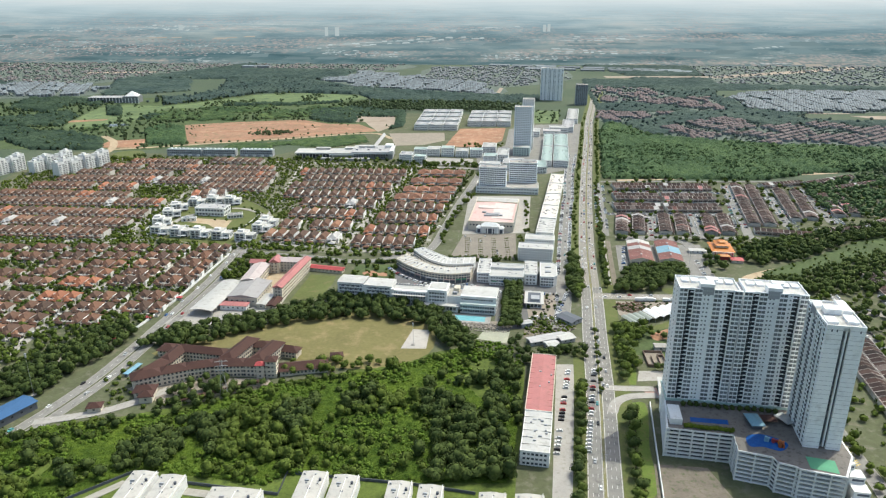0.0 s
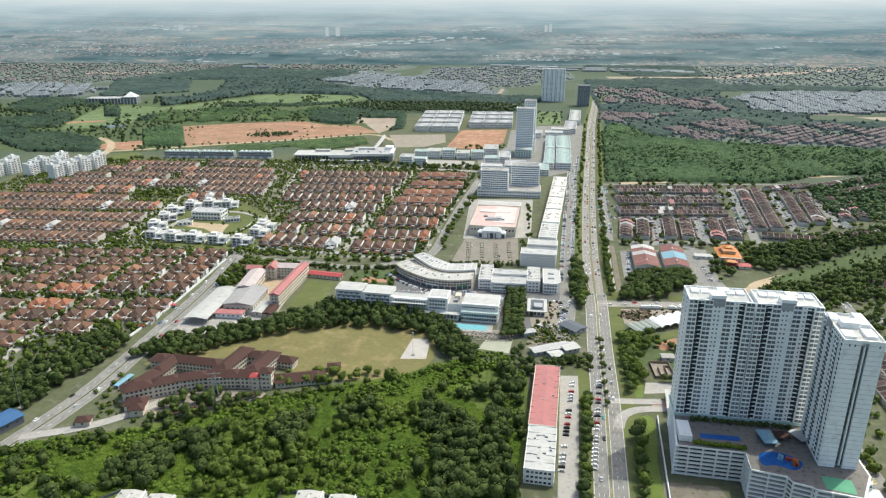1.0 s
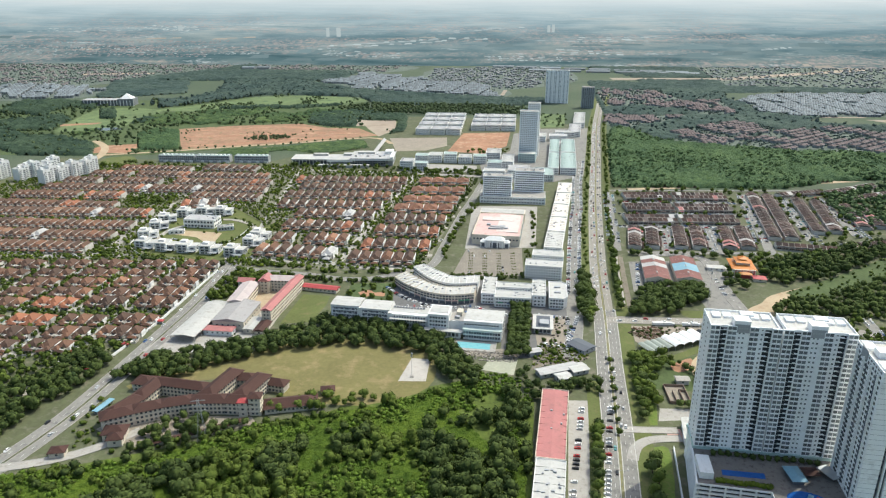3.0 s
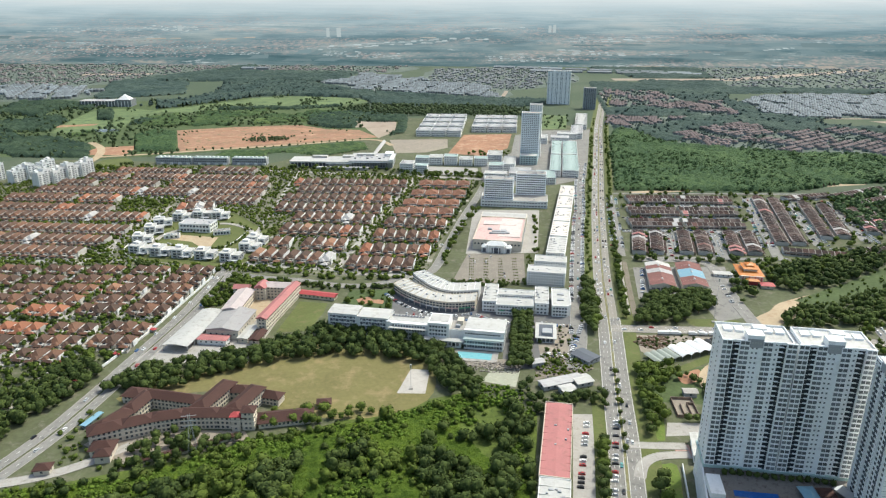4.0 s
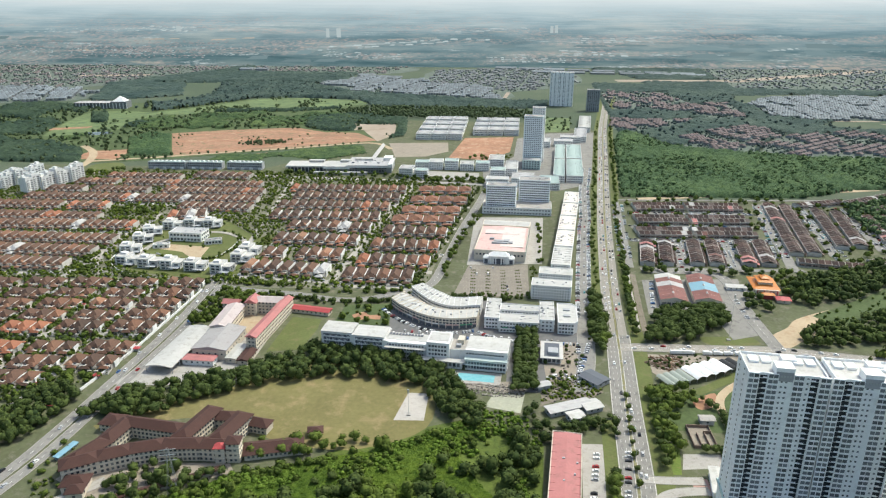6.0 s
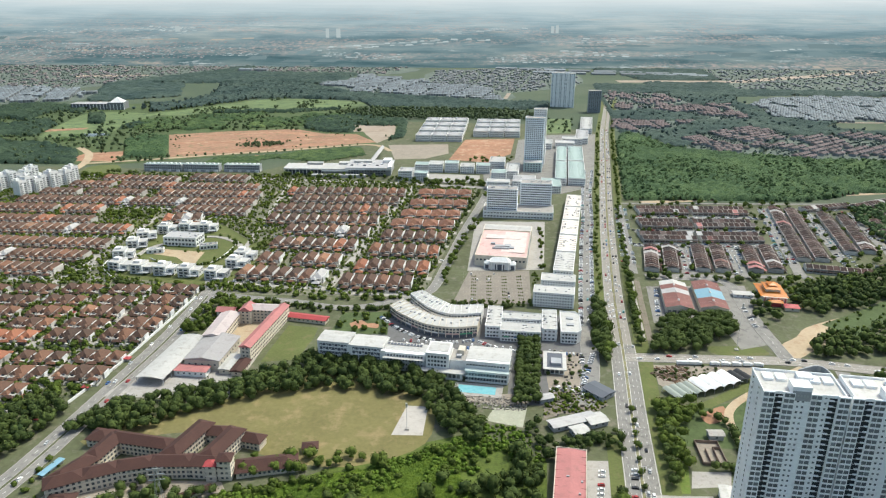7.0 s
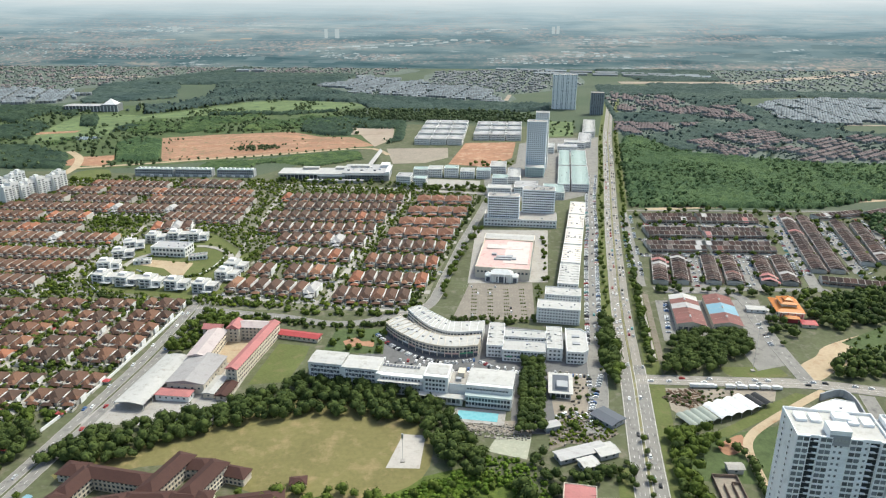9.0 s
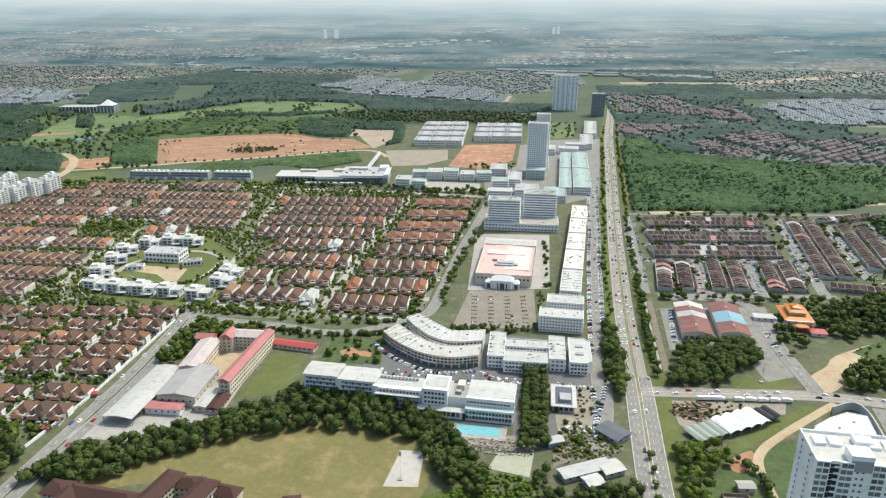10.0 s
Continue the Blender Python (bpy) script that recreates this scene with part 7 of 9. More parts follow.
def lorry(x, y, rot, length, label):
    t = thing("lorry", x, y, rot, label, "lorry", "parked lorries", z=0.2)
    part("cargo_box", Builder().box(-1.2, 0, 0.9, length - 2.4, 2.4, 2.5), M_WHITE, t)
    part("cab", Builder().box(length / 2 - 1.2, 0, 0.5, 2.0, 2.3, 2.1), CAR_PAINTS[0], t)
    part("windscreen", Builder().box(length / 2 - 0.18, 0, 1.6, 0.1, 2.0, 0.8), M_GLASS, t)
    part("chassis", Builder().box(0, 0, 0.35, length - 0.4, 1.2, 0.5), M_DARKWALL, t)
    for wx in (-length / 2 + 1.6, length / 2 - 1.4):
        for wy in (-1.0, 1.0):
            part("wheel", Builder().rod((wx, wy - 0.18, 0.45), (wx, wy + 0.18, 0.45), 0.45, 0.45, 10), M_RUBBER, t)


lorry(184, 623, 0, 20, "long white lorry parked beside the nursery yard")
for k in range(5):
    lorry(204 + 8.5 * k, 622.5 - 0.2 * k, 2, 7.5, "small white lorry parked beside the side road")


def office():
    t = thing("sales_office", 77, 618, -7, "small white and dark glass sales office", "office")
    part("wall", Builder().box(0, 0, 0, 15, 26, 4.5), M_WHITE, t)
    part("roof_frame", ring(18, 30, 3.0, 4.5, 0.6), M_ROOFWHITE, t)
    part("skylight", Builder().box(0, 0, 4.5, 12, 24, 0.4), M_DARKWALL, t)
    part("upper_box", Builder().box(1, -4, 4.8, 8, 9, 2.4), M_GREYWALL, t)
    windows(t, [(-5 + 3.4 * i, -13.05, 2.2, 0) for i in range(4)], 2.8, 3.0)


office()
patch("garden_soil", [(64, 572), (92, 586), (109, 562), (93, 550), (72, 549), (60, 541)], 0.09, M_RUBBLE, "brown soil of the plant nursery", "earth")
woods("nursery_plants", scatter([(64, 572), (92, 586), (109, 562), (93, 551), (72, 551), (60, 545)], 2.3, 131, 0.75), SHRUB_FINE, M_LEAFLIGHT, "rows of potted plants and young shrubs", 132, (0.2, 0.65), "plants")
woods("nursery_plants", scatter([(150, 612), (200, 622), (212, 606), (170, 596), (152, 600)], 3.2, 133, 0.5), SHRUB_FINE, M_LEAFDARK, "potted shrubs beside the timber piles", 134, (0.25, 0.7), "plants")
patch("excavation", smooth([(-96, 690), (-86, 697), (-80, 690), (-71, 691), (-70, 681), (-82, 683), (-90, 678), (-96, 690)], 3), 0.10, M_EARTH, "small heap of orange earth", "earth")
patch("scrub_slab", [(-16, 462), (-2, 475), (4, 474), (-8, 461)], 0.25, M_CONCRETE, "pale concrete slab in the scrub", "slab")
for pts in ([(-80, 452), (-64, 456), (-58, 448), (-72, 445)], [(-66, 436), (-58, 442), (-55, 434), (-62, 428)]):
    patch("bare_patch", smooth(pts + pts[:1], 4), 0.10, M_SAND, "bare orange soil in the scrub", "earth")
rub = random.Random(91)
debris = Builder()
for x, y in scatter([(-10, 572), (-4, 560), (22, 554), (48, 552), (53, 570), (24, 571), (4, 571)], 1.5, 92, 0.7):
    debris.box(x, y, 0.0, rub.uniform(0.5, 2.2), rub.uniform(0.4, 1.3), rub.uniform(0.2, 1.1), rub.uniform(0, 180))
tagged(part("rubble_heap", debris, surface("broken_stone", (0.36, 0.33, 0.29), 0.9, 0.25, 0.3, 2.0, per_piece=0.6)), "scattered broken stone slabs and pots below the pool", "rubble", kind="stuff")
clutter = Builder()
for x, y in scatter([(62, 546), (70, 575), (96, 592), (112, 566), (96, 548), (76, 546)], 3.0, 93, 0.55) + scatter([(66, 590), (98, 596), (104, 640), (88, 652), (70, 640)], 4.0, 94, 0.35):
    clutter.box(x, y, 0.0, rub.uniform(0.6, 2.8), rub.uniform(0.5, 1.6), rub.uniform(0.4, 1.8), rub.uniform(0, 180))
tagged(part("yard_clutter", clutter, surface("mixed_yard_goods", (0.30, 0.27, 0.23), 0.8, 0.3, 0.2, 2.0, per_piece=0.75)), "stacks of pots, planks and crates in the plant yard", "clutter", kind="stuff")
timber = Builder()
for x, y in scatter([(156, 618), (178, 620), (182, 606), (166, 592), (156, 600)], 2.1, 95, 0.75):
    timber.box(x, y, 0.0, rub.uniform(2.5, 5.5), 0.5, rub.uniform(0.4, 1.0), 20 + rub.choice((0, 90)) + rub.uniform(-8, 8))
tagged(part("timber_yard", timber, surface("stacked_timber", (0.22, 0.14, 0.09), 0.9, 0.3, 0.2, 2.0, per_piece=0.6)), "rows of stacked brown sleepers and planks", "timber", kind="stuff")
patch("canal", [(145, 620), (149, 620), (145, 566), (141, 566)], 0.10, surface("canal_concrete", (0.12, 0.09, 0.07), 0.8, 0.2), "dark concrete-lined drain", "canal")

# ---- further buildings ----
def retail_hall():
    t = thing("retail_hall", -200, 1262, 0, "low white retail hall with broad canopies and a parking deck", "building")
    for x, y, w, d, h, m in ((-55, 2, 64, 40, 10, M_ROOFWHITE), (0, 0, 48, 44, 10.5, M_ROOFWHITE), (53, 8, 76, 62, 13, M_ROOFGREY)):
        part("wall", Builder().box(x, y + 3, 0, w - 4, d - 8, h - 0.4), M_DARKWALL if h < 10.2 else M_GREYWALL, t)
        part("canopy_roof", Builder().box(x, y, h, w - 0.2, d, 0.9), m, t)
        part("fascia", Builder().box(x, y - d / 2 + 0.6, h - 3.0 if h > 10.2 else h - 1.2, w - 0.6, 0.8, 3.0 if h > 10.2 else 1.2), M_WHITE, t)
    for k in range(12):
        part("column", Builder().box(-85 + 6 * k, -16, 0, 0.8, 0.8, 10), M_WHITE, t)
    for x, y, w, d, h in ((40, 20, 30, 12, 3.5), (80, 24, 14, 20, 5.0), (88, -8, 6, 44, 4.0), (-40, 15, 26, 10, 3.0), (10, 16, 20, 12, 3.4)):
        part("roof_block", Builder().box(x, y, 11.3 if x < 25 else 13.8, w, d, h), M_ROOFWHITE if x < 70 else M_WHITE, t)
    part("ramp", Builder().rod((48, 60, 6.5), (58, 150, 13.5), 4.2, 4.2, 4), M_ROOFGREY, t)
    part("lower_wing", Builder().box(6, -30, 0, 88, 9, 4.5), M_ROOFGREY, t)
    windows(t, [(22 + 4.4 * i, -23.2, 5 + 4 * k, 0) for k in range(2) for i in range(14)], 3.0, 2.2, 28)
    for i in range(9):
        part("parked_van", Builder().box(24 + 7 * i, -6 + 9 * (i % 3), 13.9, 4.2, 1.8, 1.5), M_WHITE if i % 3 else M_DARKWALL, t)


retail_hall()
for x in (-492, -428, -360):
    t = block("terrace_block", "three-storey grey terrace with flat blue-green roofs", "terrace", x, 1268, -2, 64 if x < -480 else 60, 14, 11, 3, M_GREYWALL, M_ROOFGREEN, 3.5, (2.2, 1.8), "S", 20, False, True, "grey terraces")
    for i in range(8):
        part("porch", Builder().box(-26 + 7.4 * i, -8.2, 0, 5.6, 2.6, 3.2), M_WHITE if i % 2 else M_GREYWALL, t)
        part("roof_block", Builder().box(-26 + 7.4 * i, 2.2, 11.1, 3.2, 5, 1.8), M_WHITE, t)


def stepped_block(x, y, n, turn, h0, seed):
    """Slab of flats in staggered bays with a balcony on every floor."""
    rng = random.Random(seed)
    for i in range(n):
        h = h0 - 2.9 * ((i * 2 + seed) % 3)
        a = radians(turn)
        off = 3.0 * (i % 2)
        t = thing("apartment_block", x + 12.6 * i * math.cos(a) - off * math.sin(a), y + 12.6 * i * math.sin(a) + off * math.cos(a), turn, "stepped white apartment block with stacked balconies", "apartment block", "white apartment blocks")
        part("wall", Builder().box(0, 0, 0, 12.4, 15, h), M_WHITE, t)
        part("parapet", ring(12.6, 15.2, 0.4, h, 1.2), M_WHITE, t)
        part("roof", Builder().box(0, 0, h, 11.4, 14, 0.3), M_ROOFWHITE, t)
        part("stair_house", Builder().box(rng.uniform(-3, 3), 2, h, 4.5, 5, 3.4), M_WHITE, t)
        fl = int(h / 2.9)
        for k in range(1, fl):
            part("balcony", Builder().box(-2.6, -8.2, k * 2.9, 5.0, 1.5, 1.1), M_WHITE, t)
        windows(t, [(-2.6, -7.55, k * 2.9 + 2.1, 0) for k in range(fl)] + [(3.2, -7.55, k * 2.9 + 1.7, 0) for k in range(fl)], 3.4, 1.5, 30)


stepped_block(-634, 1098, 8, 66, 26, 1)
stepped_block(-686, 1120, 6, 66, 25, 2)
stepped_block(-738, 1108, 4, 66, 26, 3)
for i, j in itertools.product(range(3), range(4)):
    shop_row("shop_row", "pale three-storey terrace row with a grey roof", -72 + 32 * i + 4 * j, 1560 + 62 * j, -5, 30, 40, 12, 3, M_ROOFGREY, M_WHITE, 2, singles=6)
for i, j in itertools.product(range(3), range(3)):
    shop_row("shop_row", "pale three-storey terrace row with a grey roof", 46 + 33 * i + 5 * j, 1612 + 60 * j, -5, 31, 40, 12, 3, M_ROOFGREY, M_WHITE, 2, singles=6)
for x, y, rot, w, d, m in ((166, 1252, -8, 18, 124, M_ROOFGREEN), (184, 1382, -8, 18, 124, M_ROOFGREEN), (191, 1252, -8, 26, 124, M_ROOFGREEN), (209, 1382, -8, 26, 124, M_ROOFGREEN), (252, 1575, -10, 25, 100, M_ROOFGREY), (284, 1715, -10, 26, 160, M_ROOFWHITE), (165, 1490, -8, 30, 40, M_ROOFWHITE), (205, 1490, -8, 36, 28, M_ROOFGREY), (225, 1530, -8, 40, 24, M_ROOFWHITE)):
    shop_row("shop_row", "long shop row with a pale green roof", x, y, rot, w, d, 11, 3, m, M_WHITE, 6, singles=8)
for k, x in enumerate((-62, -38, -12, 14, 40)):
    shop_row("shop_row", "white shop-office row beside the hall", x, 1288 - 3 * k, -3, 23, 22 + 5 * (k % 2), 11 + 2 * (k % 3), 4, M_ROOFWHITE if k % 2 else M_ROOFGREEN, M_WHITE, 5, singles=12)
for k, (x, y, w, d, h) in enumerate(((64, 1228, 24, 26, 13), (88, 1260, 20, 60, 12), (-84, 1225, 22, 26, 15), (-60, 1222, 20, 20, 12), (60, 1170, 34, 22, 12), (100, 1180, 34, 40, 13), (140, 1170, 30, 50, 10), (66, 1320, 26, 40, 12))):
    shop_row("shop_office", "white shop-office block with a pale roof", x, y, -6, w, d, h, 4, (M_ROOFGREEN, M_ROOFWHITE, M_ROOFGREY)[k % 3], M_WHITE, 6, singles=10)
block("tower_podium", "pale green glazed podium below the apartment tower", "building", 124, 1292, -8, 30, 24, 15, 4, surface("pale_green_glazing", (0.45, 0.55, 0.53), 0.4, 0.1), M_ROOFWHITE, 4, (2.4, 1.8), "S", 20, False)
patch("car_park", [(-62, 1200), (32, 1203), (34, 1252), (-50, 1262)], 0.08, M_CONCRETE, "crowded pale car park beside the shop-offices", "car park")
patch("paved_ground", [(40, 1130), (150, 1140), (225, 1200), (262, 1480), (300, 1640), (180, 1620), (120, 1560), (100, 1380), (40, 1260)], 0.08, M_ASPHALT, "grey paved streets between the shop rows", "pavement")
patch("park_lawn", [(183, 1640), (240, 1645), (268, 1830), (200, 1840)], 0.08, M_FARGRASS, "green park with scattered trees", "lawn")
road("road_estate_north", smooth([(-660, 1228), (-480, 1228), (-290, 1213), (-100, 1193), (45, 1172)], 5), -6, 6, 0.1, "pale road along the edge of the estate", M_CONCRETE, kerbs=False)

# trees round the schools and in the streets
for pts, sp, seed, keep, lab in (([(-212, 436), (-196, 428), (-150, 448), (-135, 455), (-140, 466), (-185, 466), (-205, 452)], 6.6, 101, 0.8, "school yard trees"),
                                 ([(-128, 492), (-70, 500), (-40, 500), (-40, 488), (-95, 478), (-130, 470)], 7, 102, 0.75, "trees at the field edge"),
                                 ([(-250, 400), (-205, 430), (-170, 440), (-160, 432), (-215, 405), (-250, 385)], 7, 103, 0.7, "trees below the school"),
                                 ([(-235, 690), (-215, 715), (-190, 735), (-180, 728), (-205, 705), (-222, 665), (-236, 660)], 6, 104, 0.9, "hedge of trees behind the school"),
                                 ([(-190, 740), (-120, 722), (-70, 726), (-40, 748), (-34, 742), (-60, 716), (-118, 712), (-190, 730)], 5.5, 105, 0.85, "trees along the estate road"),
                                 ([(-250, 770), (-120, 738), (-60, 740), (-30, 770), (-36, 772), (-62, 750), (-120, 748), (-240, 778)], 5, 106, 0.8, "hedge along the estate road"),
                                 ([(-40, 764), (-22, 850), (-4, 950), (18, 1060), (34, 1150), (30, 1152), (12, 1060), (-10, 950), (-30, 850), (-48, 770)], 5.5, 107, 0.8, "hedge along the estate road"),
                                 ([(-12, 780), (-4, 850), (16, 950), (30, 1000), (24, 1000), (8, 950), (-9, 850), (-18, 780)], 7, 108, 0.8, "roadside shrubs by the mall"),
                                 ([(-10, 735), (72, 738), (74, 728), (-12, 724)], 6, 109, 0.85, "trees behind the shops"),
                                 ([(86, 830), (104, 990), (108, 990), (92, 830)], 6, 110, 0.85, "trees beside the mall yard"),
                                 ([(-115, 640), (-70, 645), (-40, 640), (-40, 632), (-110, 632)], 6, 111, 0.7, "trees behind the long building"),
                                 ([(-400, 775), (-375, 790), (-405, 830), (-410, 880), (-398, 905), (-418, 905), (-425, 830)], 6, 112, 0.9, "hedge along the villa road"),
                                 ([(-360, 775), (-290, 757), (-250, 757), (-250, 763), (-290, 763), (-350, 783)], 4, 113, 0.9, "hedge along the villa wall"),
                                 ([(-455, 995), (-400, 1000), (-398, 1025), (-460, 1020)], 7, 114, 0.8, "trees beside the green"),
                                 ([(-600, 1236), (-290, 1224), (40, 1186), (40, 1196), (-290, 1232), (-600, 1246)], 9, 115, 0.8, "trees along the road"),
                                 ([(-345, 578), (-268, 572), (-270, 566), (-350, 560)], 6, 116, 0.8, "hedge beside the road"),
                                 ([(-450, 628), (-310, 622), (-310, 632), (-450, 638)], 6, 117, 0.7, "trees beside the estate road"),
                                 ([(112, 640), (118, 700), (126, 700), (120, 640)], 6, 118, 0.8, "roadside trees"),
                                 ([(50, 495), (112, 505), (108, 532), (92, 520), (70, 520), (58, 540), (50, 530)], 6.6, 119, 0.85, "trees round the sheds"),
                                 ([(60, 545), (100, 560), (100, 600), (70, 580)], 6, 120, 0.35, "garden shrubs round the sheds"),
                                 ([(280, 795), (350, 800), (350, 812), (196, 812), (196, 805)], 8, 121, 0.85, "trees along the terrace road"),
                                 ([(248, 330), (262, 460), (280, 540), (290, 535), (272, 450), (262, 330)], 7, 122, 0.7, "roadside trees behind the towers"),
                                 ([(270, 690), (290, 700), (300, 745), (285, 780), (276, 760)], 7, 123, 0.5, "trees by the temple"),
                                 ([(318, 740), (345, 745), (420, 800), (400, 812), (325, 800)], 8, 124, 0.9, "dark trees behind the temple"),
                                 ([(300, 600), (420, 620), (560, 700), (640, 700), (560, 600), (400, 540), (310, 575)], 9, 125, 0.7, "trees on the slope foot")):
    woods("roadside_trees", scatter(pts, sp, seed, keep), (MIDLOW if seed > 120 else MID) if sp > 6.5 else SHRUB, M_LEAFDARK if seed % 2 else M_LEAF, lab if len(lab.split()) > 3 else "green " + lab + " in a row", seed, (0.5, 0.95) if sp > 6.5 else (0.6, 1.5), "trees")
woods("corner_trees", scatter([(-238, 700), (-232, 742), (-190, 732), (-165, 722), (-168, 712), (-205, 708), (-217, 690), (-224, 660), (-237, 660)], 5.4, 183, 0.9), MID, M_LEAF, "green trees between the school and the road", 184, (0.5, 0.95), "trees")
woods("town_trees", scatter([(-95, 1188), (-40, 1180), (40, 1176), (42, 1192), (20, 1216), (-40, 1206), (-92, 1206)], 8, 171, 0.75) + scatter([(36, 1112), (120, 1122), (118, 1134), (38, 1130)], 8, 172, 0.8) + scatter([(-330, 1232), (-90, 1216), (-88, 1226), (-330, 1244)], 8, 173, 0.7) + scatter([(-20, 1345), (40, 1340), (100, 1360), (98, 1385), (30, 1372)], 9, 174, 0.6) + scatter([(-650, 1216), (-520, 1214), (-520, 1224), (-650, 1226)], 9, 175, 0.7), MIDLOW, M_LEAF, "street trees among the shop-offices", 176, (0.5, 0.95), "trees")
woods("slope_shrubs", scatter([(325, 701), (394, 744), (489, 811), (562, 856), (507, 767), (449, 740), (394, 709), (343, 675)], 7, 141, 0.5), SHRUB_LOW, M_LEAF, "scattered shrubs on the open slope", 142, (0.3, 0.9), "shrubs")
woods("school_shrubs", scatter([(-266, 480), (-256, 445), (-238, 424), (-222, 432), (-240, 455), (-246, 500)], 5, 143, 0.6), SHRUB_FINE, M_LEAF, "shrubs between the road and the school", 144, (0.4, 1.2), "shrubs")
woods("school_trees", scatter([(-232, 414), (-150, 442), (-110, 458), (-60, 478), (-62, 486), (-115, 466), (-160, 450), (-220, 428)], 5.5, 145, 0.75), SHRUB, M_LEAF, "small trees between the wood and the school", 146, (0.5, 1.5), "trees")
woods("yard_trees", scatter([(66, 575), (100, 590), (104, 640), (72, 640)], 9, 147, 0.5), SHRUB, M_LEAFDARK, "small trees in the dusty car park", 148, (0.4, 0.9), "trees")
woods("mall_hedges", scatter([(2, 735), (80, 738), (84, 826), (78, 826), (74, 745), (6, 742)], 4, 149, 0.8), SHRUB, M_LEAF, "hedge round the open car park", 150, (0.4, 1.0), "hedge")
woods("plot_trees", scatter([(-110, 674), (-60, 668), (-60, 714), (-105, 712)], 7, 151, 0.5), SHRUB, M_LEAF, "small trees round the heap of earth", 152, (0.5, 1.6), "trees")


# ---- far landscape ----
def far_estate(poly, rot, px, py, size, h, roof, label, seed, keep=0.92, block_rows=0):
    """Rows of small gabled houses far off, as one uncountable estate."""
    rng = np.random.default_rng(seed)
    cx, cy = sum(p[0] for p in poly) / len(poly), sum(p[1] for p in poly) / len(poly)
    c, s = math.cos(radians(rot)), math.sin(radians(rot))
    R = max(math.hypot(p[0] - cx, p[1] - cy) for p in poly)
    w, d = size
    wv, wf, rv, rf, spare = [], [], [], [], []
    box = np.array([(a * w / 2, b * d / 2, z) for z in (0, h) for a, b in ((-1, -1), (1, -1), (1, 1), (-1, 1))])
    bt = np.array([(0, 1, 5), (0, 5, 4), (1, 2, 6), (1, 6, 5), (2, 3, 7), (2, 7, 6), (3, 0, 4), (3, 4, 7)])
    rise = h * 0.45
    top = np.array([(-w * 0.53, -d * 0.54, h), (w * 0.53, -d * 0.54, h), (w * 0.53, d * 0.54, h), (-w * 0.53, d * 0.54, h), (-w * 0.5, 0, h + rise), (w * 0.5, 0, h + rise)])
    tt = np.array([(0, 1, 5), (0, 5, 4), (2, 3, 4), (2, 4, 5), (1, 2, 5), (3, 0, 4)])
    n = m = 0
    for j in range(int(-R / py), int(R / py) + 1):
        for i in range(int(-R / px), int(R / px) + 1):
            if block_rows and i % block_rows == 0:
                continue
            x, y = cx + c * i * px - s * j * py, cy + s * i * px + c * j * py
            if rng.random() > keep or not inside(x + 45 * noise.noise((x * 0.012, y * 0.012, seed)), y + 70 * noise.noise((x * 0.012, y * 0.008, seed + 9)), poly):
                continue
            if noise.noise((x * 0.018, y * 0.010, seed + 3)) < (-0.10 if roof in (M_FARRED, M_FARDULL) else -0.3 if roof is M_FARDARK else -0.45):
                spare.append((x, y))
                continue
            rotm = np.array([[c, -s, 0], [s, c, 0], [0, 0, 1]])
            off = np.array([x + rng.uniform(-1, 1), y + rng.uniform(-1, 1), 0.05])
            wv.append(box @ rotm.T + off), wf.append(bt + n)
            rv.append(top @ rotm.T + off), rf.append(tt + m)
            n, m = n + 8, m + 6
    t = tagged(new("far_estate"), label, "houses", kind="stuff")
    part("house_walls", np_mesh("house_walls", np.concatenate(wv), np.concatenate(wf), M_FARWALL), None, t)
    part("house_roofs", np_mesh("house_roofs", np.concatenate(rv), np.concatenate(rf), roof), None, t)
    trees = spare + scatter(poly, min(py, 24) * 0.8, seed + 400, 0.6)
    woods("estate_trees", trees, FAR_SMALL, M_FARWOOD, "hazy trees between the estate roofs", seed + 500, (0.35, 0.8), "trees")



GOLF = [(-869, 1552), (-899, 1681), (-923, 1851), (-847, 1890), (-748, 1843), (-765, 1716), (-743, 1608), (-788, 1593), (-815, 1531)]
FAIRWAY = [(-777, 1859), (-680, 1974), (-576, 2126), (-480, 2160), (-300, 2120), (-260, 2040), (-430, 1935), (-575, 1922), (-683, 1846)]
ROUGH = [(-1300, 1330), (-640, 1300), (-560, 1320), (-170, 1500), (-120, 1700), (-230, 1900), (-260, 2040), (-480, 2160), (-760, 2060), (-1050, 2010), (-1400, 1800)]
patch("rough_land", ROUGH, 0.05, M_ROUGH, "rough green land between the tree belts", "ground")
patch("fairway", smooth(GOLF + GOLF[:1], 3), 0.1, M_FARGRASS, "pale green fairway between trees", "grass")
patch("fairway", smooth(FAIRWAY + FAIRWAY[:1], 3), 0.1, M_FARGRASS, "pale green fairway between trees", "grass")
patch("roundabout_green", smooth([(-627, 1250), (-629, 1289), (-596, 1306), (-574, 1283), (-559, 1238), (-600, 1232), (-627, 1250)], 4), 0.1, M_GRASS, "green lawn beside the lane bend", "grass")
patch("bare_plot", [(-526, 1370), (-611, 1588), (-503, 1632), (-360, 1669), (-293, 1618), (-218, 1611), (-166, 1526), (-266, 1477), (-425, 1400)], 0.07, M_GRADED, "cleared plot of red-orange earth", "earth")
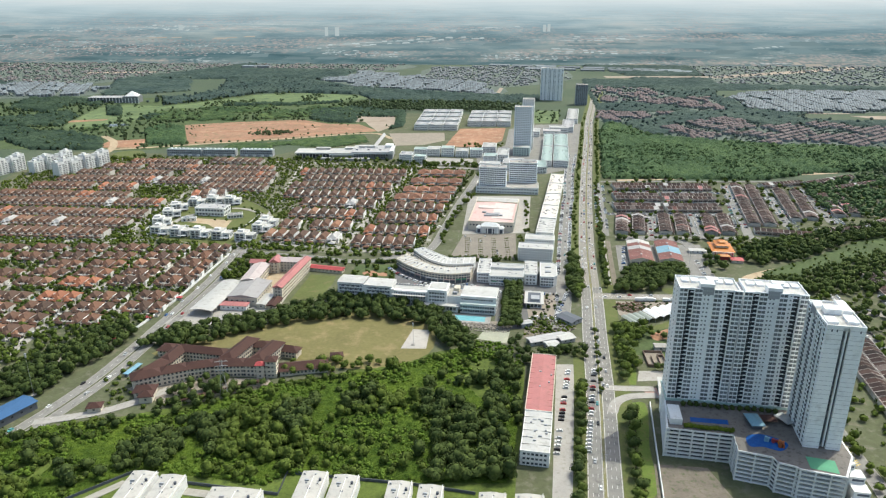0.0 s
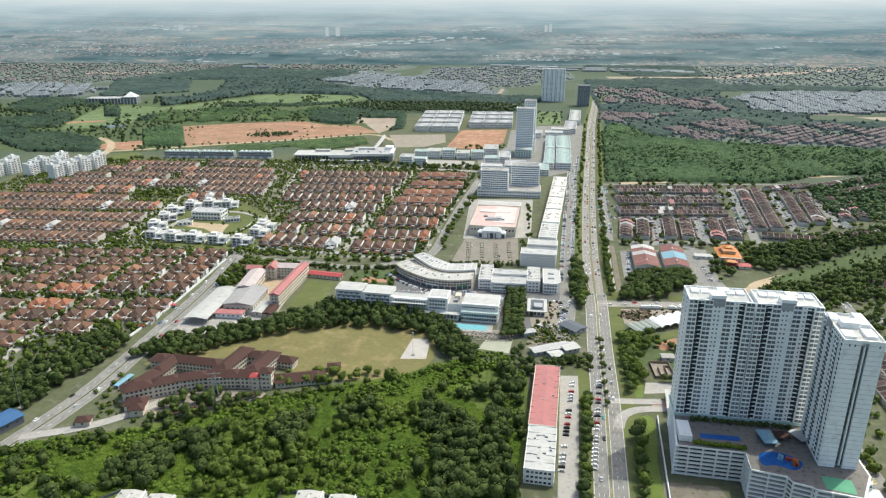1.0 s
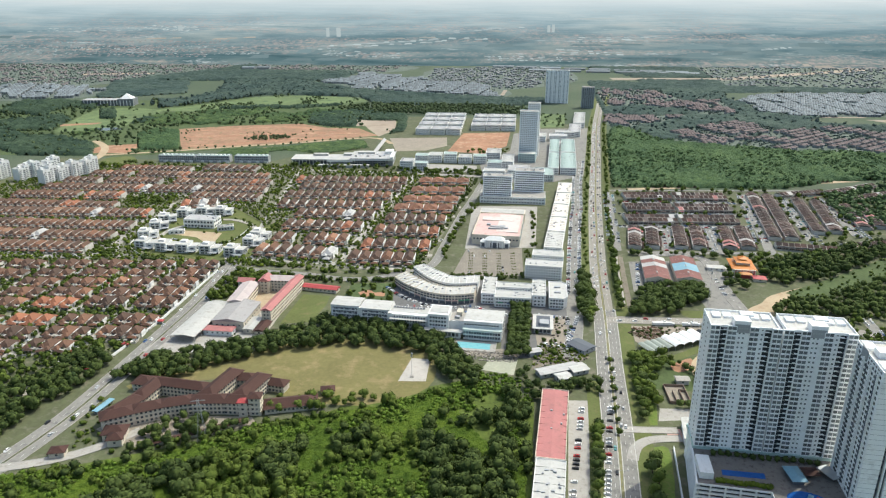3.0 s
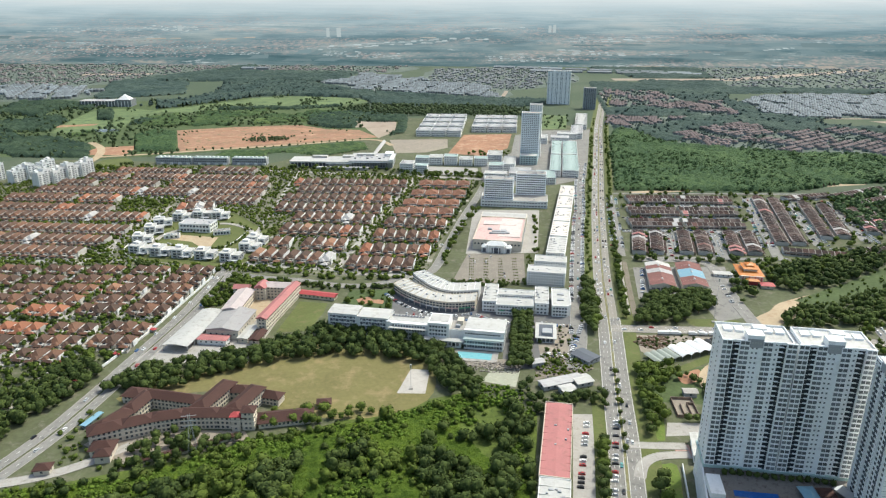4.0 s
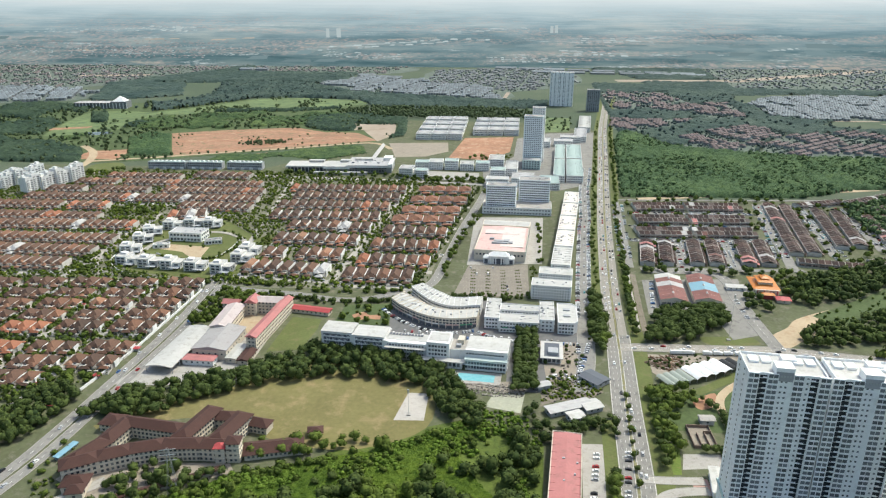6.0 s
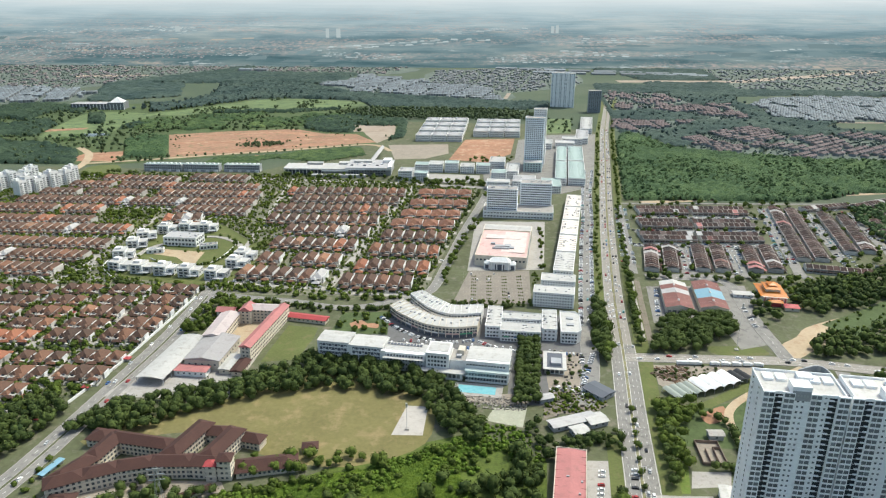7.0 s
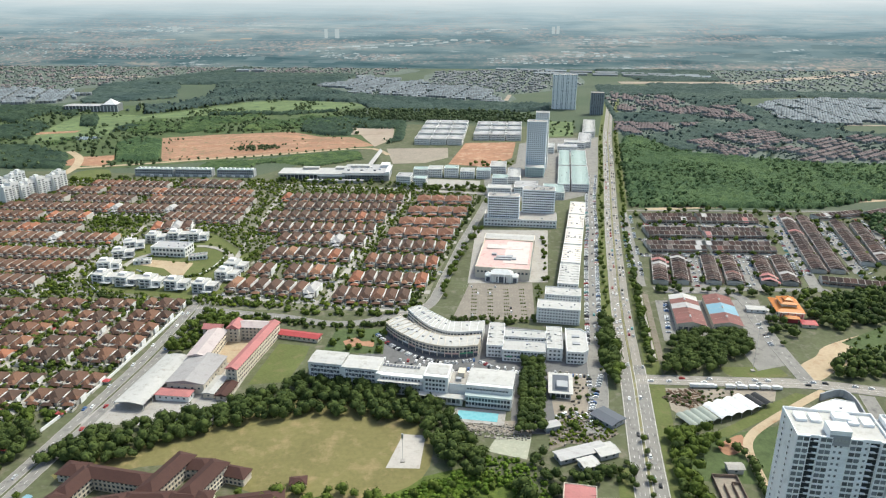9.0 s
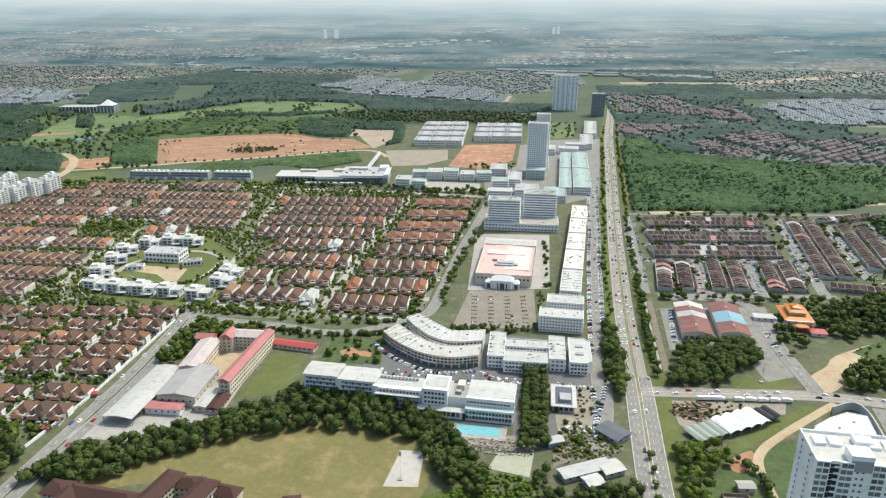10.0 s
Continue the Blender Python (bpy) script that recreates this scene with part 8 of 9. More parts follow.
for band in ([(-560, 1490), (-480, 1500), (-350, 1530), (-250, 1545), (-190, 1535), (-240, 1560), (-350, 1556), (-470, 1528), (-565, 1508)],
             [(-590, 1570), (-500, 1600), (-380, 1640), (-300, 1600), (-320, 1592), (-400, 1618), (-500, 1580), (-585, 1555)],
             [(-515, 1395), (-440, 1420), (-330, 1470), (-240, 1505), (-250, 1515), (-340, 1488), (-440, 1440), (-520, 1410)]):
    patch("earth_bank", smooth(band + band[:1], 3), 0.07, M_EARTH, "bright bank of graded orange earth", "earth")
for k, (poly, st, hi, mt, lab) in enumerate((
        ([(-765, 1716), (-702, 1812), (-564, 1887), (-434, 1893), (-300, 1880), (-240, 1800), (-330, 1720), (-532, 1640), (-621, 1625), (-676, 1590)], 5.0, 7.5, M_SCRUBROOF, "rough green belt of trees and scrub"),
        ([(-877, 1483), (-812, 1486), (-709, 1409), (-660, 1304), (-724, 1301), (-800, 1300), (-900, 1380)], 5.0, 10, M_DARKROOF, "dark wood beside the lane"),
        ([(-605, 1357), (-675, 1515), (-658, 1586), (-602, 1570), (-530, 1372)], 4.2, 8, M_EASTROOF, "dense young plantation beside the cleared plot"),
        ([(-948, 1722), (-905, 1790), (-960, 1938), (-1086, 2012), (-1200, 1990), (-1150, 1800)], 5.0, 12, M_DARKROOF, "dark wood beside the fairway"),
        ([(-850, 1712), (-808, 1714), (-870, 1853), (-909, 1835)], 4.0, 12, M_DARKROOF, "dark clump of trees on the fairway"),
        ([(-780, 1880), (-838, 2026), (-763, 2051), (-733, 2212), (-800, 2500), (-596, 2564), (-470, 2480), (-330, 2300), (-230, 2250), (-260, 2130), (-497, 2168), (-582, 2155), (-687, 1993)], 7.0, 13, M_FARROOF, "hazy dark wood in the distance"),
        ([(-350, 1680), (-370, 1789), (-266, 1880), (-121, 1800), (-110, 1576), (-155, 1530), (-140, 1600), (-144, 1714), (-234, 1721), (-224, 1625), (-293, 1630)], 5.0, 9, M_DARKROOF, "wood behind the cleared plot"),
        ([(-451, 1305), (-444, 1368), (-367, 1386), (-294, 1432), (-190, 1480), (-168, 1400), (-250, 1330), (-303, 1310), (-343, 1300)], 4.5, 4.5, M_SCRUBROOF, "green scrub behind the retail hall"),
        ([(-870, 1550), (-820, 1525), (-780, 1590), (-740, 1600), (-700, 1500), (-800, 1500)], 4.5, 6, M_SCRUBROOF, "scrub at the fairway edge"),
        ([(-1500, 1380), (-900, 1390), (-880, 1490), (-960, 1540), (-1500, 1620)], 6.0, 10, M_DARKROOF, "dark wood beside the lane"))):
    canopy("far_canopy", poly, st, 0.5, hi, mt, lab, 30 + k, (-0.12, -0.85, -0.85, -0.5, -0.85, -0.55, -0.5, -0.25, -0.2, -0.5)[k], (0.07, 0.03)[k > 0])
for k, poly in enumerate(([(-1120, 1640), (-1010, 1700), (-960, 1760), (-905, 1700), (-880, 1560), (-960, 1540), (-1120, 1560)], [(-760, 1700), (-735, 1730), (-700, 1720), (-715, 1660), (-750, 1650)], [(-640, 1900), (-560, 1925), (-430, 1930), (-330, 1975), (-300, 1960), (-420, 1900), (-600, 1880)])):
    canopy("far_canopy", poly, 5.0, 0.5, 10, M_DARKROOF, "dark clump of trees between the fairways", 45 + k, -0.85, 0.03)
patch("golf_pond", smooth([(-800, 1590), (-760, 1600), (-735, 1585), (-760, 1560), (-800, 1565), (-800, 1590)], 4), 0.1, surface("dull_pond_water", (0.10, 0.13, 0.13), 0.15, 0.1), "dull grey pond on the golf land", "pond")
ESTATES = []


def estate(poly, *rest):
    ESTATES.append(poly)
    patch("estate_ground", smooth(poly + poly[:1], 4), 0.1, M_FARTOWN, "pale ground and streets of the hazy estate", "ground")
    far_estate(poly, *rest)


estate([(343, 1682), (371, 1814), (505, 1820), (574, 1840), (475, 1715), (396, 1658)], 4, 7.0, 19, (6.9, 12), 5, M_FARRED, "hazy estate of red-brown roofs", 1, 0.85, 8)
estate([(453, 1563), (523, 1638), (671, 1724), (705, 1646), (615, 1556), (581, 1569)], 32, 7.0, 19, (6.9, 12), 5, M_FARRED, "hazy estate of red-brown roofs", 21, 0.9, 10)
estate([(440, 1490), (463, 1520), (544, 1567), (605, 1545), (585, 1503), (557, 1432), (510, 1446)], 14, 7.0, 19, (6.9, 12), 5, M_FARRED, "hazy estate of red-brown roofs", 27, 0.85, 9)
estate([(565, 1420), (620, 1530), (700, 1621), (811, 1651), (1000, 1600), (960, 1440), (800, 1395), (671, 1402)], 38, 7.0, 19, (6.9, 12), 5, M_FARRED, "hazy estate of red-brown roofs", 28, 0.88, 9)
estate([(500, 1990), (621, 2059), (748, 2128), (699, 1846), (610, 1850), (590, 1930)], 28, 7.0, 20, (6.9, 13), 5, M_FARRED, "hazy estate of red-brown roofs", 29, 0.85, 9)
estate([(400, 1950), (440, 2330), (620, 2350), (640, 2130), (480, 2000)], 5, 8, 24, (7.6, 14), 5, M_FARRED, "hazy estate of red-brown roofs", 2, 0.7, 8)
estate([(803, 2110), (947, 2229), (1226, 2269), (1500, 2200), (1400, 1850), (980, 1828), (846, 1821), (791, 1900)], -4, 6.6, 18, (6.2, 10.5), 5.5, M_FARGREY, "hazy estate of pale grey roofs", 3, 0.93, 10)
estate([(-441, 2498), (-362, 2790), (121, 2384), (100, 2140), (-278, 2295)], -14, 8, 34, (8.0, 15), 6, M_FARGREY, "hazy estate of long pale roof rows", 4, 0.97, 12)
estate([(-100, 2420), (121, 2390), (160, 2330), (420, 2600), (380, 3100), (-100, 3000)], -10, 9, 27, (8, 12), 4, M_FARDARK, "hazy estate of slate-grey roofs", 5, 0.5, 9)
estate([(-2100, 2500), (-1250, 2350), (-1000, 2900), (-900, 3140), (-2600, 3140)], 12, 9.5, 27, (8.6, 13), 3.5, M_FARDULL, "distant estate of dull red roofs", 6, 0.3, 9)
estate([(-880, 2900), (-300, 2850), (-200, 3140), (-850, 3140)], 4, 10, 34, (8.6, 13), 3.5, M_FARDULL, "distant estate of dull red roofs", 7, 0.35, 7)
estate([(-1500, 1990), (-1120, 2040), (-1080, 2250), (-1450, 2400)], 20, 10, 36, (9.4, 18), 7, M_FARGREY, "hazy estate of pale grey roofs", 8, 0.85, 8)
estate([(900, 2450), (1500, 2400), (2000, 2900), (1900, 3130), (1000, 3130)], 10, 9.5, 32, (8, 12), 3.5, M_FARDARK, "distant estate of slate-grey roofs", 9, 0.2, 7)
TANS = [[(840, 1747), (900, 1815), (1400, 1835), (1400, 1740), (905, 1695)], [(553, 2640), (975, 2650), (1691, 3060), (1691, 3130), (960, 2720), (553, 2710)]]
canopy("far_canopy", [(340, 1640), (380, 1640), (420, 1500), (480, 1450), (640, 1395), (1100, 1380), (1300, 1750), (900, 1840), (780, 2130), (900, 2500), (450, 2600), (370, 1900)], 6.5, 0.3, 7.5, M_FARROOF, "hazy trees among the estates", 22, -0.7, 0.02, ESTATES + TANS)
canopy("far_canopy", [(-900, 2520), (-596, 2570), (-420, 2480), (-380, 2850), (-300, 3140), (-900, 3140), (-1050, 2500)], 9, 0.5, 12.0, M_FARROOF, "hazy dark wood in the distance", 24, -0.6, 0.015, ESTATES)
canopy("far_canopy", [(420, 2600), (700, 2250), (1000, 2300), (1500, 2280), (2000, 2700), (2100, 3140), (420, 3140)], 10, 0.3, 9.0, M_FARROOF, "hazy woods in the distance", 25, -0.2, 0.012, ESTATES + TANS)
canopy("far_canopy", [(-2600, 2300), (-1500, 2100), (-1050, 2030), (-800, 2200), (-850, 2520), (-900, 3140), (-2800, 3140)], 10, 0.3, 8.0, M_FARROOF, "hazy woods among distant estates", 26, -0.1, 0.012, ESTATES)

rngf = random.Random(9)
for x, y, w, d, rot, h in [(191 + 95 * i, 3120 - 30 * i, 85, 60, -8, 5) for i in range(8)] + [(330 + 110 * i, 2960 - 20 * i, 90, 50, -6, 5) for i in range(6)] + [(-840 + 60 * i, 2950, 50, 40, 0, 10) for i in range(2)]:
    t = thing("factory_hall", x, y, rot, "distant long factory hall with a pale roof", "factory", "distant factories")
    part("wall", Builder().box(0, 0, 0, w, d, h), M_FARWALL, t)
    part("roof", Builder().hip(0, 0, h, w, d, 3, 0.5, 0.2, 0.0), M_FARGREY, t)

for pts, m, lab in (([(-700, 1330), (-610, 1330), (-620, 1420), (-690, 1400)], M_EARTH, "bare red earth beside the lane"),
                    ([(-1010, 1560), (-820, 1640), (-820, 1665), (-1010, 1600)], M_EARTH, "bare red earth strip"),
                    ([(-260, 1640), (-140, 1650), (-150, 1760), (-250, 1740)], M_FARSAND, "cleared pale plot"),
                    ([(553, 2640), (975, 2650), (1691, 3060), (1691, 3130), (960, 2720), (553, 2710)], M_FARSAND, "long pale cleared strip"),
                    ([(560, 2960), (860, 2860), (860, 2930), (560, 3030)], M_FARSAND, "long pale cleared strip"),
                    ([(1500, 3150), (1720, 3150), (1760, 3130), (1520, 3130)], M_FARSAND, "cleared pale hill"),
                    ([(980, 1780), (1400, 1780), (1400, 1720), (1020, 1730)], M_FARSAND, "cleared pale strip"),
                    ([(-1400, 2700), (-1150, 2750), (-1150, 2800), (-1400, 2760)], M_FARSAND, "cleared pale plot"),
                    ([(-950, 3150), (-700, 3180), (-700, 3260), (-950, 3230)], M_FARSAND, "cleared pale plot"),
                    ([(260, 1105), (600, 1165), (640, 1180), (640, 1160), (600, 1150), (255, 1092)], M_SAND, "dry grass edge of the wood"),
                    ([(384, 1379), (403, 1426), (432, 1399), (415, 1372)], M_FARSAND, "bare sandy patch in the wood"),
                    ([(-228, 1710), (-144, 1714), (-137, 1595), (-165, 1517), (-199, 1612)], M_FARSAND, "cleared pale yard"),
                    ([(-409, 1345), (-411, 1374), (-355, 1400), (-350, 1392), (-372, 1354)], M_EARTH, "bare red earth below the lane"),
                    ([(252, 1150), (262, 1150), (300, 1320), (285, 1330)], M_EARTH, "bare red earth track in the wood")):
    patch("far_clearing", pts, 0.10, m, lab, "clearing")

for k, (poly, gap, kp) in enumerate(((FAIRWAY, 13, 0.9), (GOLF, 16, 0.8))):
    pts = [p for p in scatter(poly, gap, 310 + k, kp) if noise.noise((p[0] * 0.016, p[1] * 0.009, 12)) > 0.12]
    woods("fairway_trees", pts, FAR_SMALL, M_MIDWOOD, "clumps of trees on the pale fairway", 320 + k, (0.5, 1.1), "trees")
woods("plot_bushes", [p for p in scatter([(-600, 1560), (-520, 1390), (-420, 1410), (-180, 1520), (-230, 1600), (-360, 1660), (-500, 1625)], 13, 330, 0.8) if noise.noise((p[0] * 0.02, p[1] * 0.014, 31)) > 0.28], FAR_SMALL, M_MIDWOOD, "bushes left on the cleared earth", 331, (0.25, 0.6), "bushes")


def off_estates(pts):
    return [p for p in pts if not any(inside(p[0], p[1], q) for q in ESTATES + TANS + [GOLF, FAIRWAY])]


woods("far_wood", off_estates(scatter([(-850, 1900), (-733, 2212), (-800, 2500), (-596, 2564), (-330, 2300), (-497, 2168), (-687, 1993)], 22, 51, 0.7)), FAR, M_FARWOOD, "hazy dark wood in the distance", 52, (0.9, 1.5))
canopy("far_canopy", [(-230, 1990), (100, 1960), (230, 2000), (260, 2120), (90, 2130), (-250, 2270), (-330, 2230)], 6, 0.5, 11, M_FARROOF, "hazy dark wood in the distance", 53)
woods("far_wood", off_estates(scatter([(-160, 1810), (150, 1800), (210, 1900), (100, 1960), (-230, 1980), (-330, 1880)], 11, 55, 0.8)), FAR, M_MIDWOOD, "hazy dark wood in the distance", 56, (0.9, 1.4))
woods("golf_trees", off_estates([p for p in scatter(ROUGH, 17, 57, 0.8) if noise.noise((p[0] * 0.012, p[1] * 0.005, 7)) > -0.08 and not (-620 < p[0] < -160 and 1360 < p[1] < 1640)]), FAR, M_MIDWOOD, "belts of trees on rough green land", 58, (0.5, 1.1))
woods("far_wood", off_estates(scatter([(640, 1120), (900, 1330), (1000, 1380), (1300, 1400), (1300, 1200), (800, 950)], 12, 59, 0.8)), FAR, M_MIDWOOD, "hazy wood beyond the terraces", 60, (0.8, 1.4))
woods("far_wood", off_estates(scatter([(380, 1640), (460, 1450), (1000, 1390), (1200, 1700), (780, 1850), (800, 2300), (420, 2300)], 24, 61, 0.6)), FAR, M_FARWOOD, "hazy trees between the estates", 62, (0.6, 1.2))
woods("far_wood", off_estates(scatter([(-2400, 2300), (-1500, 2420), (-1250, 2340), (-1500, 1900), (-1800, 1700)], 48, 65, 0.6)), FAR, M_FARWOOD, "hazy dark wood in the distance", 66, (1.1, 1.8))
woods("park_trees", scatter([(185, 1640), (250, 1645), (275, 1830), (205, 1840)], 14, 68, 0.6), FAR, M_MIDWOOD, "scattered trees in the park", 72, (0.5, 0.9))
woods("field_trees", scatter([(-440, 1470), (-400, 1500), (-360, 1510), (-340, 1480), (-400, 1455)], 8, 69, 0.9), FAR, M_MIDWOOD, "clump of trees on the cleared plot", 70, (0.6, 0.9))
woods("field_trees", [(x, y) for x, y, _ in along([(-620, 1350), (-400, 1395), (-190, 1500)], 16)], FAR, M_MIDWOOD, "row of trees along the lane", 71, (0.4, 0.7))
road("road_far", smooth([(-646, 1313), (-593, 1332), (-519, 1361), (-428, 1400), (-324, 1440), (-180, 1500), (-130, 1440)], 5), -5, 5, 0.12, "pale lane along the cleared plot", M_SAND, kerbs=False)
road("road_far", smooth([(-646, 1265), (-654, 1321), (-683, 1391), (-730, 1448)], 5), -7, 7, 0.12, "pale bending lane in rough land", M_SAND, kerbs=False)
road("road_far", smooth([(792, 2131), (777, 1900), (800, 1866), (878, 1818), (1000, 1815)], 5), -6, 6, 0.12, "pale lane round the grey estate", M_FARSAND, kerbs=False)
road("road_far", smooth([(120, 2130), (135, 2220), (150, 2320)], 4), -6, 6, 0.12, "pale lane in the distance", M_FARSAND, kerbs=False)


def dome_hall():
    t = thing("domed_hall", -930, 1945, 4, "grey hall with white columns and a white pyramid dome", "hall")
    part("wall", Builder().box(-18, 0, 0, 96, 34, 15), M_FARDARK, t)
    part("roof", Builder().hip(-18, 0, 15, 98, 36, 3, 1.0), M_ROOFGREY, t)
    part("drum", Builder().box(46, 0, 0, 40, 38, 18), M_FARDARK, t)
    part("dome", Builder().hip(46, 0, 18, 30, 30, 13, 1.0), M_WHITE, t)
    for i in range(16):
        part("column", Builder().box(-62 + 8.6 * i, -19.8 if i > 9 else -17.6, 0, 1.6, 1.0, 14), M_WHITE, t)


dome_hall()


# ---- cars ----
def car_template(paint, label):
    t = thing("car", 0, 0, 0, label, "car", "cars")
    body = Builder()
    prof = [(-2.1, 0.02), (2.1, 0.02), (2.15, 0.75), (1.2, 0.95), (-1.9, 1.0), (-2.15, 0.8)]
    body.add([(x, -0.86, z) for x, z in prof] + [(x, 0.86, z) for x, z in prof], [tuple(range(6)), tuple(range(6, 12))[::-1]] + [(i, 6 + i, 6 + (i + 1) % 6, (i + 1) % 6) for i in range(6)])
    body.box(-0.35, 0, 1.38, 1.9, 1.36, 0.1)
    part("body", body, paint, t)
    cab = [(-1.75, 0.98), (1.0, 0.94), (0.45, 1.40), (-1.35, 1.40)]
    part("cabin", Builder().add([(x, -0.74, z) for x, z in cab] + [(x, 0.74, z) for x, z in cab], [(0, 1, 2, 3), (7, 6, 5, 4)] + [(i, 4 + i, 4 + (i + 1) % 4, (i + 1) % 4) for i in range(4)]), M_GLASS, t)
    return t


CAR_NAMES = ("white", "silver", "black", "red", "blue", "teal")
CARS = []
car_rng = random.Random(3)
CAR_LEFT = [140]
JOINED = {}


def car(x, y, heading, z=0.27):
    k = car_rng.choices(range(6), (44, 26, 20, 5, 3, 2))[0]
    if CAR_LEFT[0] > 0:
        CAR_LEFT[0] -= 1
        m = pose(x, y, z, 0, 0, heading)
        while len(CARS) <= k:
            CARS.append(None)
        if CARS[k] is None:
            CARS[k] = car_template(CAR_PAINTS[k], CAR_NAMES[k] + " compact car on the asphalt")
            CARS[k].matrix_basis = m
        else:
            copy_thing(CARS[k], m)
    else:
        JOINED.setdefault(k, []).append((x, y, z, heading))


def lane_cars(line, off, spacing, reverse, lo, hi, fill=0.6):
    for x, y, a in along(offset(line, off), spacing):
        if lo < y < hi and car_rng.random() < fill:
            j = car_rng.uniform(-3, 3)
            car(x + math.cos(radians(a)) * j, y + math.sin(radians(a)) * j, a + (180 if reverse else 0))


for off in (-2.7, -5.6, -8.5):
    lane_cars(SOUTH, off, 24, True, 330, 660, 0.26 if off > -8 else 0.1)
for off in (2.7, 5.6, 8.5):
    lane_cars(SOUTH, off, 24, False, 330, 660, 0.26 if off < 8 else 0.1)
# parked by the shop row
for k in range(26):
    u = k / 26
    x, y = 78.5 + 2.0 * u * 6 - 12 * (1 - u), 490 - 110 * (1 - u)
    if car_rng.random() < 0.8:
        car(x, y, 172 + car_rng.uniform(-3, 3), 0.1)
    if car_rng.random() < 0.75:
        car(x + 20.5, y + 2, 172 + car_rng.uniform(-3, 3), 0.1)
# beside the long white building and the sales office
for k in range(14):
    car(47 + 0.9 * k, 575 + 5.2 * k, 172, 0.1) if car_rng.random() < 0.75 else None
    car(93 + 0.6 * k, 570 + 4.8 * k, 172 + car_rng.uniform(-8, 8), 0.1) if car_rng.random() < 0.8 else None
    car(70 + 1.6 * k, 580 + 1.2 * (k % 5), 95 + car_rng.uniform(-10, 10), 0.1) if car_rng.random() < 0.6 else None
for k in range(44):
    car(-58 + 3.2 * k, 660 - 0.42 * k - (6 if k % 2 else 0), 84 + car_rng.uniform(-4, 4), 0.1) if car_rng.random() < 0.72 else None
for x, y, a in along(offset(smooth([(-61, 707), (-50, 691), (-28, 671), (-4, 664), (17, 668), (40, 652), (72, 648), (104, 645)], 5), 8.5), 2.9):
    car(x, y, a + 90 + car_rng.uniform(-5, 5), 0.12) if car_rng.random() < 0.75 else None
for k in range(30):
    car(-66 + 3.0 * k, 651 - 0.45 * k, 84 + car_rng.uniform(-4, 4), 0.12) if car_rng.random() < 0.65 else None
for k in range(16):
    car(44.5 + 0.9 * k, 582 + 4.6 * k, 172 + car_rng.uniform(-6, 6), 0.12) if car_rng.random() < 0.7 else None
    car(95 + 1.2 * k, 588 + 3.8 * k, 172 + car_rng.uniform(-8, 8), 0.12) if car_rng.random() < 0.7 else None
lane_cars(EAST, -2.5, 11, False, 560, 700, 0.5)
lane_cars(EAST, 2.5, 13, True, 560, 700, 0.5)
lane_cars(LEFT, -4, 26, True, 330, 740, 0.5)
lane_cars(LEFT, -8, 31, True, 330, 740, 0.4)
lane_cars(LEFT, 5, 29, False, 330, 740, 0.5)
for k in range(24):
    car(183 + 0.9 * k * 0.75, 712 + 3.0 * k, 172, 0.12) if car_rng.random() < 0.75 else None
    car(263 + 0.4 * k, 690 + 3.6 * k, 172, 0.12) if k < 14 and car_rng.random() < 0.5 else None
# service road bays and the rest
for off in (-6.0, 5.4):
    for x, y, a in along(offset(SERVICE, off), 3.0):
        if y > 690 and car_rng.random() < 0.8:
            car(x, y, a + 90 + car_rng.uniform(-4, 4))
for x, y, a in along(offset(SERVICE, 0.5), 24):
    if y > 690:
        car(x, y, a)
for off in (-3.0, -6.3, 3.0, 6.3):
    lane_cars(NORTH, off, 13, off < 0, 700, 1700, 0.62)
for a, b in STREETS:
    for x, y, h in along(offset([a, b], -2.2), 9):
        if car_rng.random() < 0.42:
            car(x, y, h)
for a, b in OLDSTREETS:
    for o in (-3, 3):
        for x, y, h in along(offset([a, b], o), 6):
            if car_rng.random() < 0.7:
                car(x, y, h)
for x0, x1 in ((248, 265), (300, 317), (362, 420), (428, 470), (492, 524), (187, 224)):
    y0, y1 = (822, 905) if x0 in (248, 300) else (850, 1070)
    for o in (-6, 0, 6):
        for x, y, h in along([(x0 + o, y0), (x1 + o, y1)], 6):
            if car_rng.random() < 0.55:
                car(x, y, h + (90 if o else 0))
for j in range(9):
    for i in range(10):
        if car_rng.random() < 0.05:
            car(8 + 6 * i, 745 + 8.5 * j, 90, 0.1)
for j in range(3):
    for k in range(60):
        car(-95 + 3.2 * k, 1200 + 3 * j + 0.06 * k, 90, 0.1) if car_rng.random() < 0.5 else None

for k, places in JOINED.items():
    src = car_template(CAR_PAINTS[k], "")
    body, glass = [o.data for o in src.children]
    for o in list(src.children) + [src]:
        bpy.data.objects.remove(o)
    t = tagged(new("parked_cars"), "many small " + CAR_NAMES[k] + " cars on the streets", "cars", kind="stuff")
    for name, me, mat in (("car_bodies", body, CAR_PAINTS[k]), ("car_windows", glass, M_GLASS)):
        one = Builder().add([v.co[:] for v in me.vertices], [tuple(p.vertices) for p in me.polygons])
        b = Builder()
        for x, y, z, h in places:
            b.merge(one, x, y, z, h)
        part(name, b, mat, t)

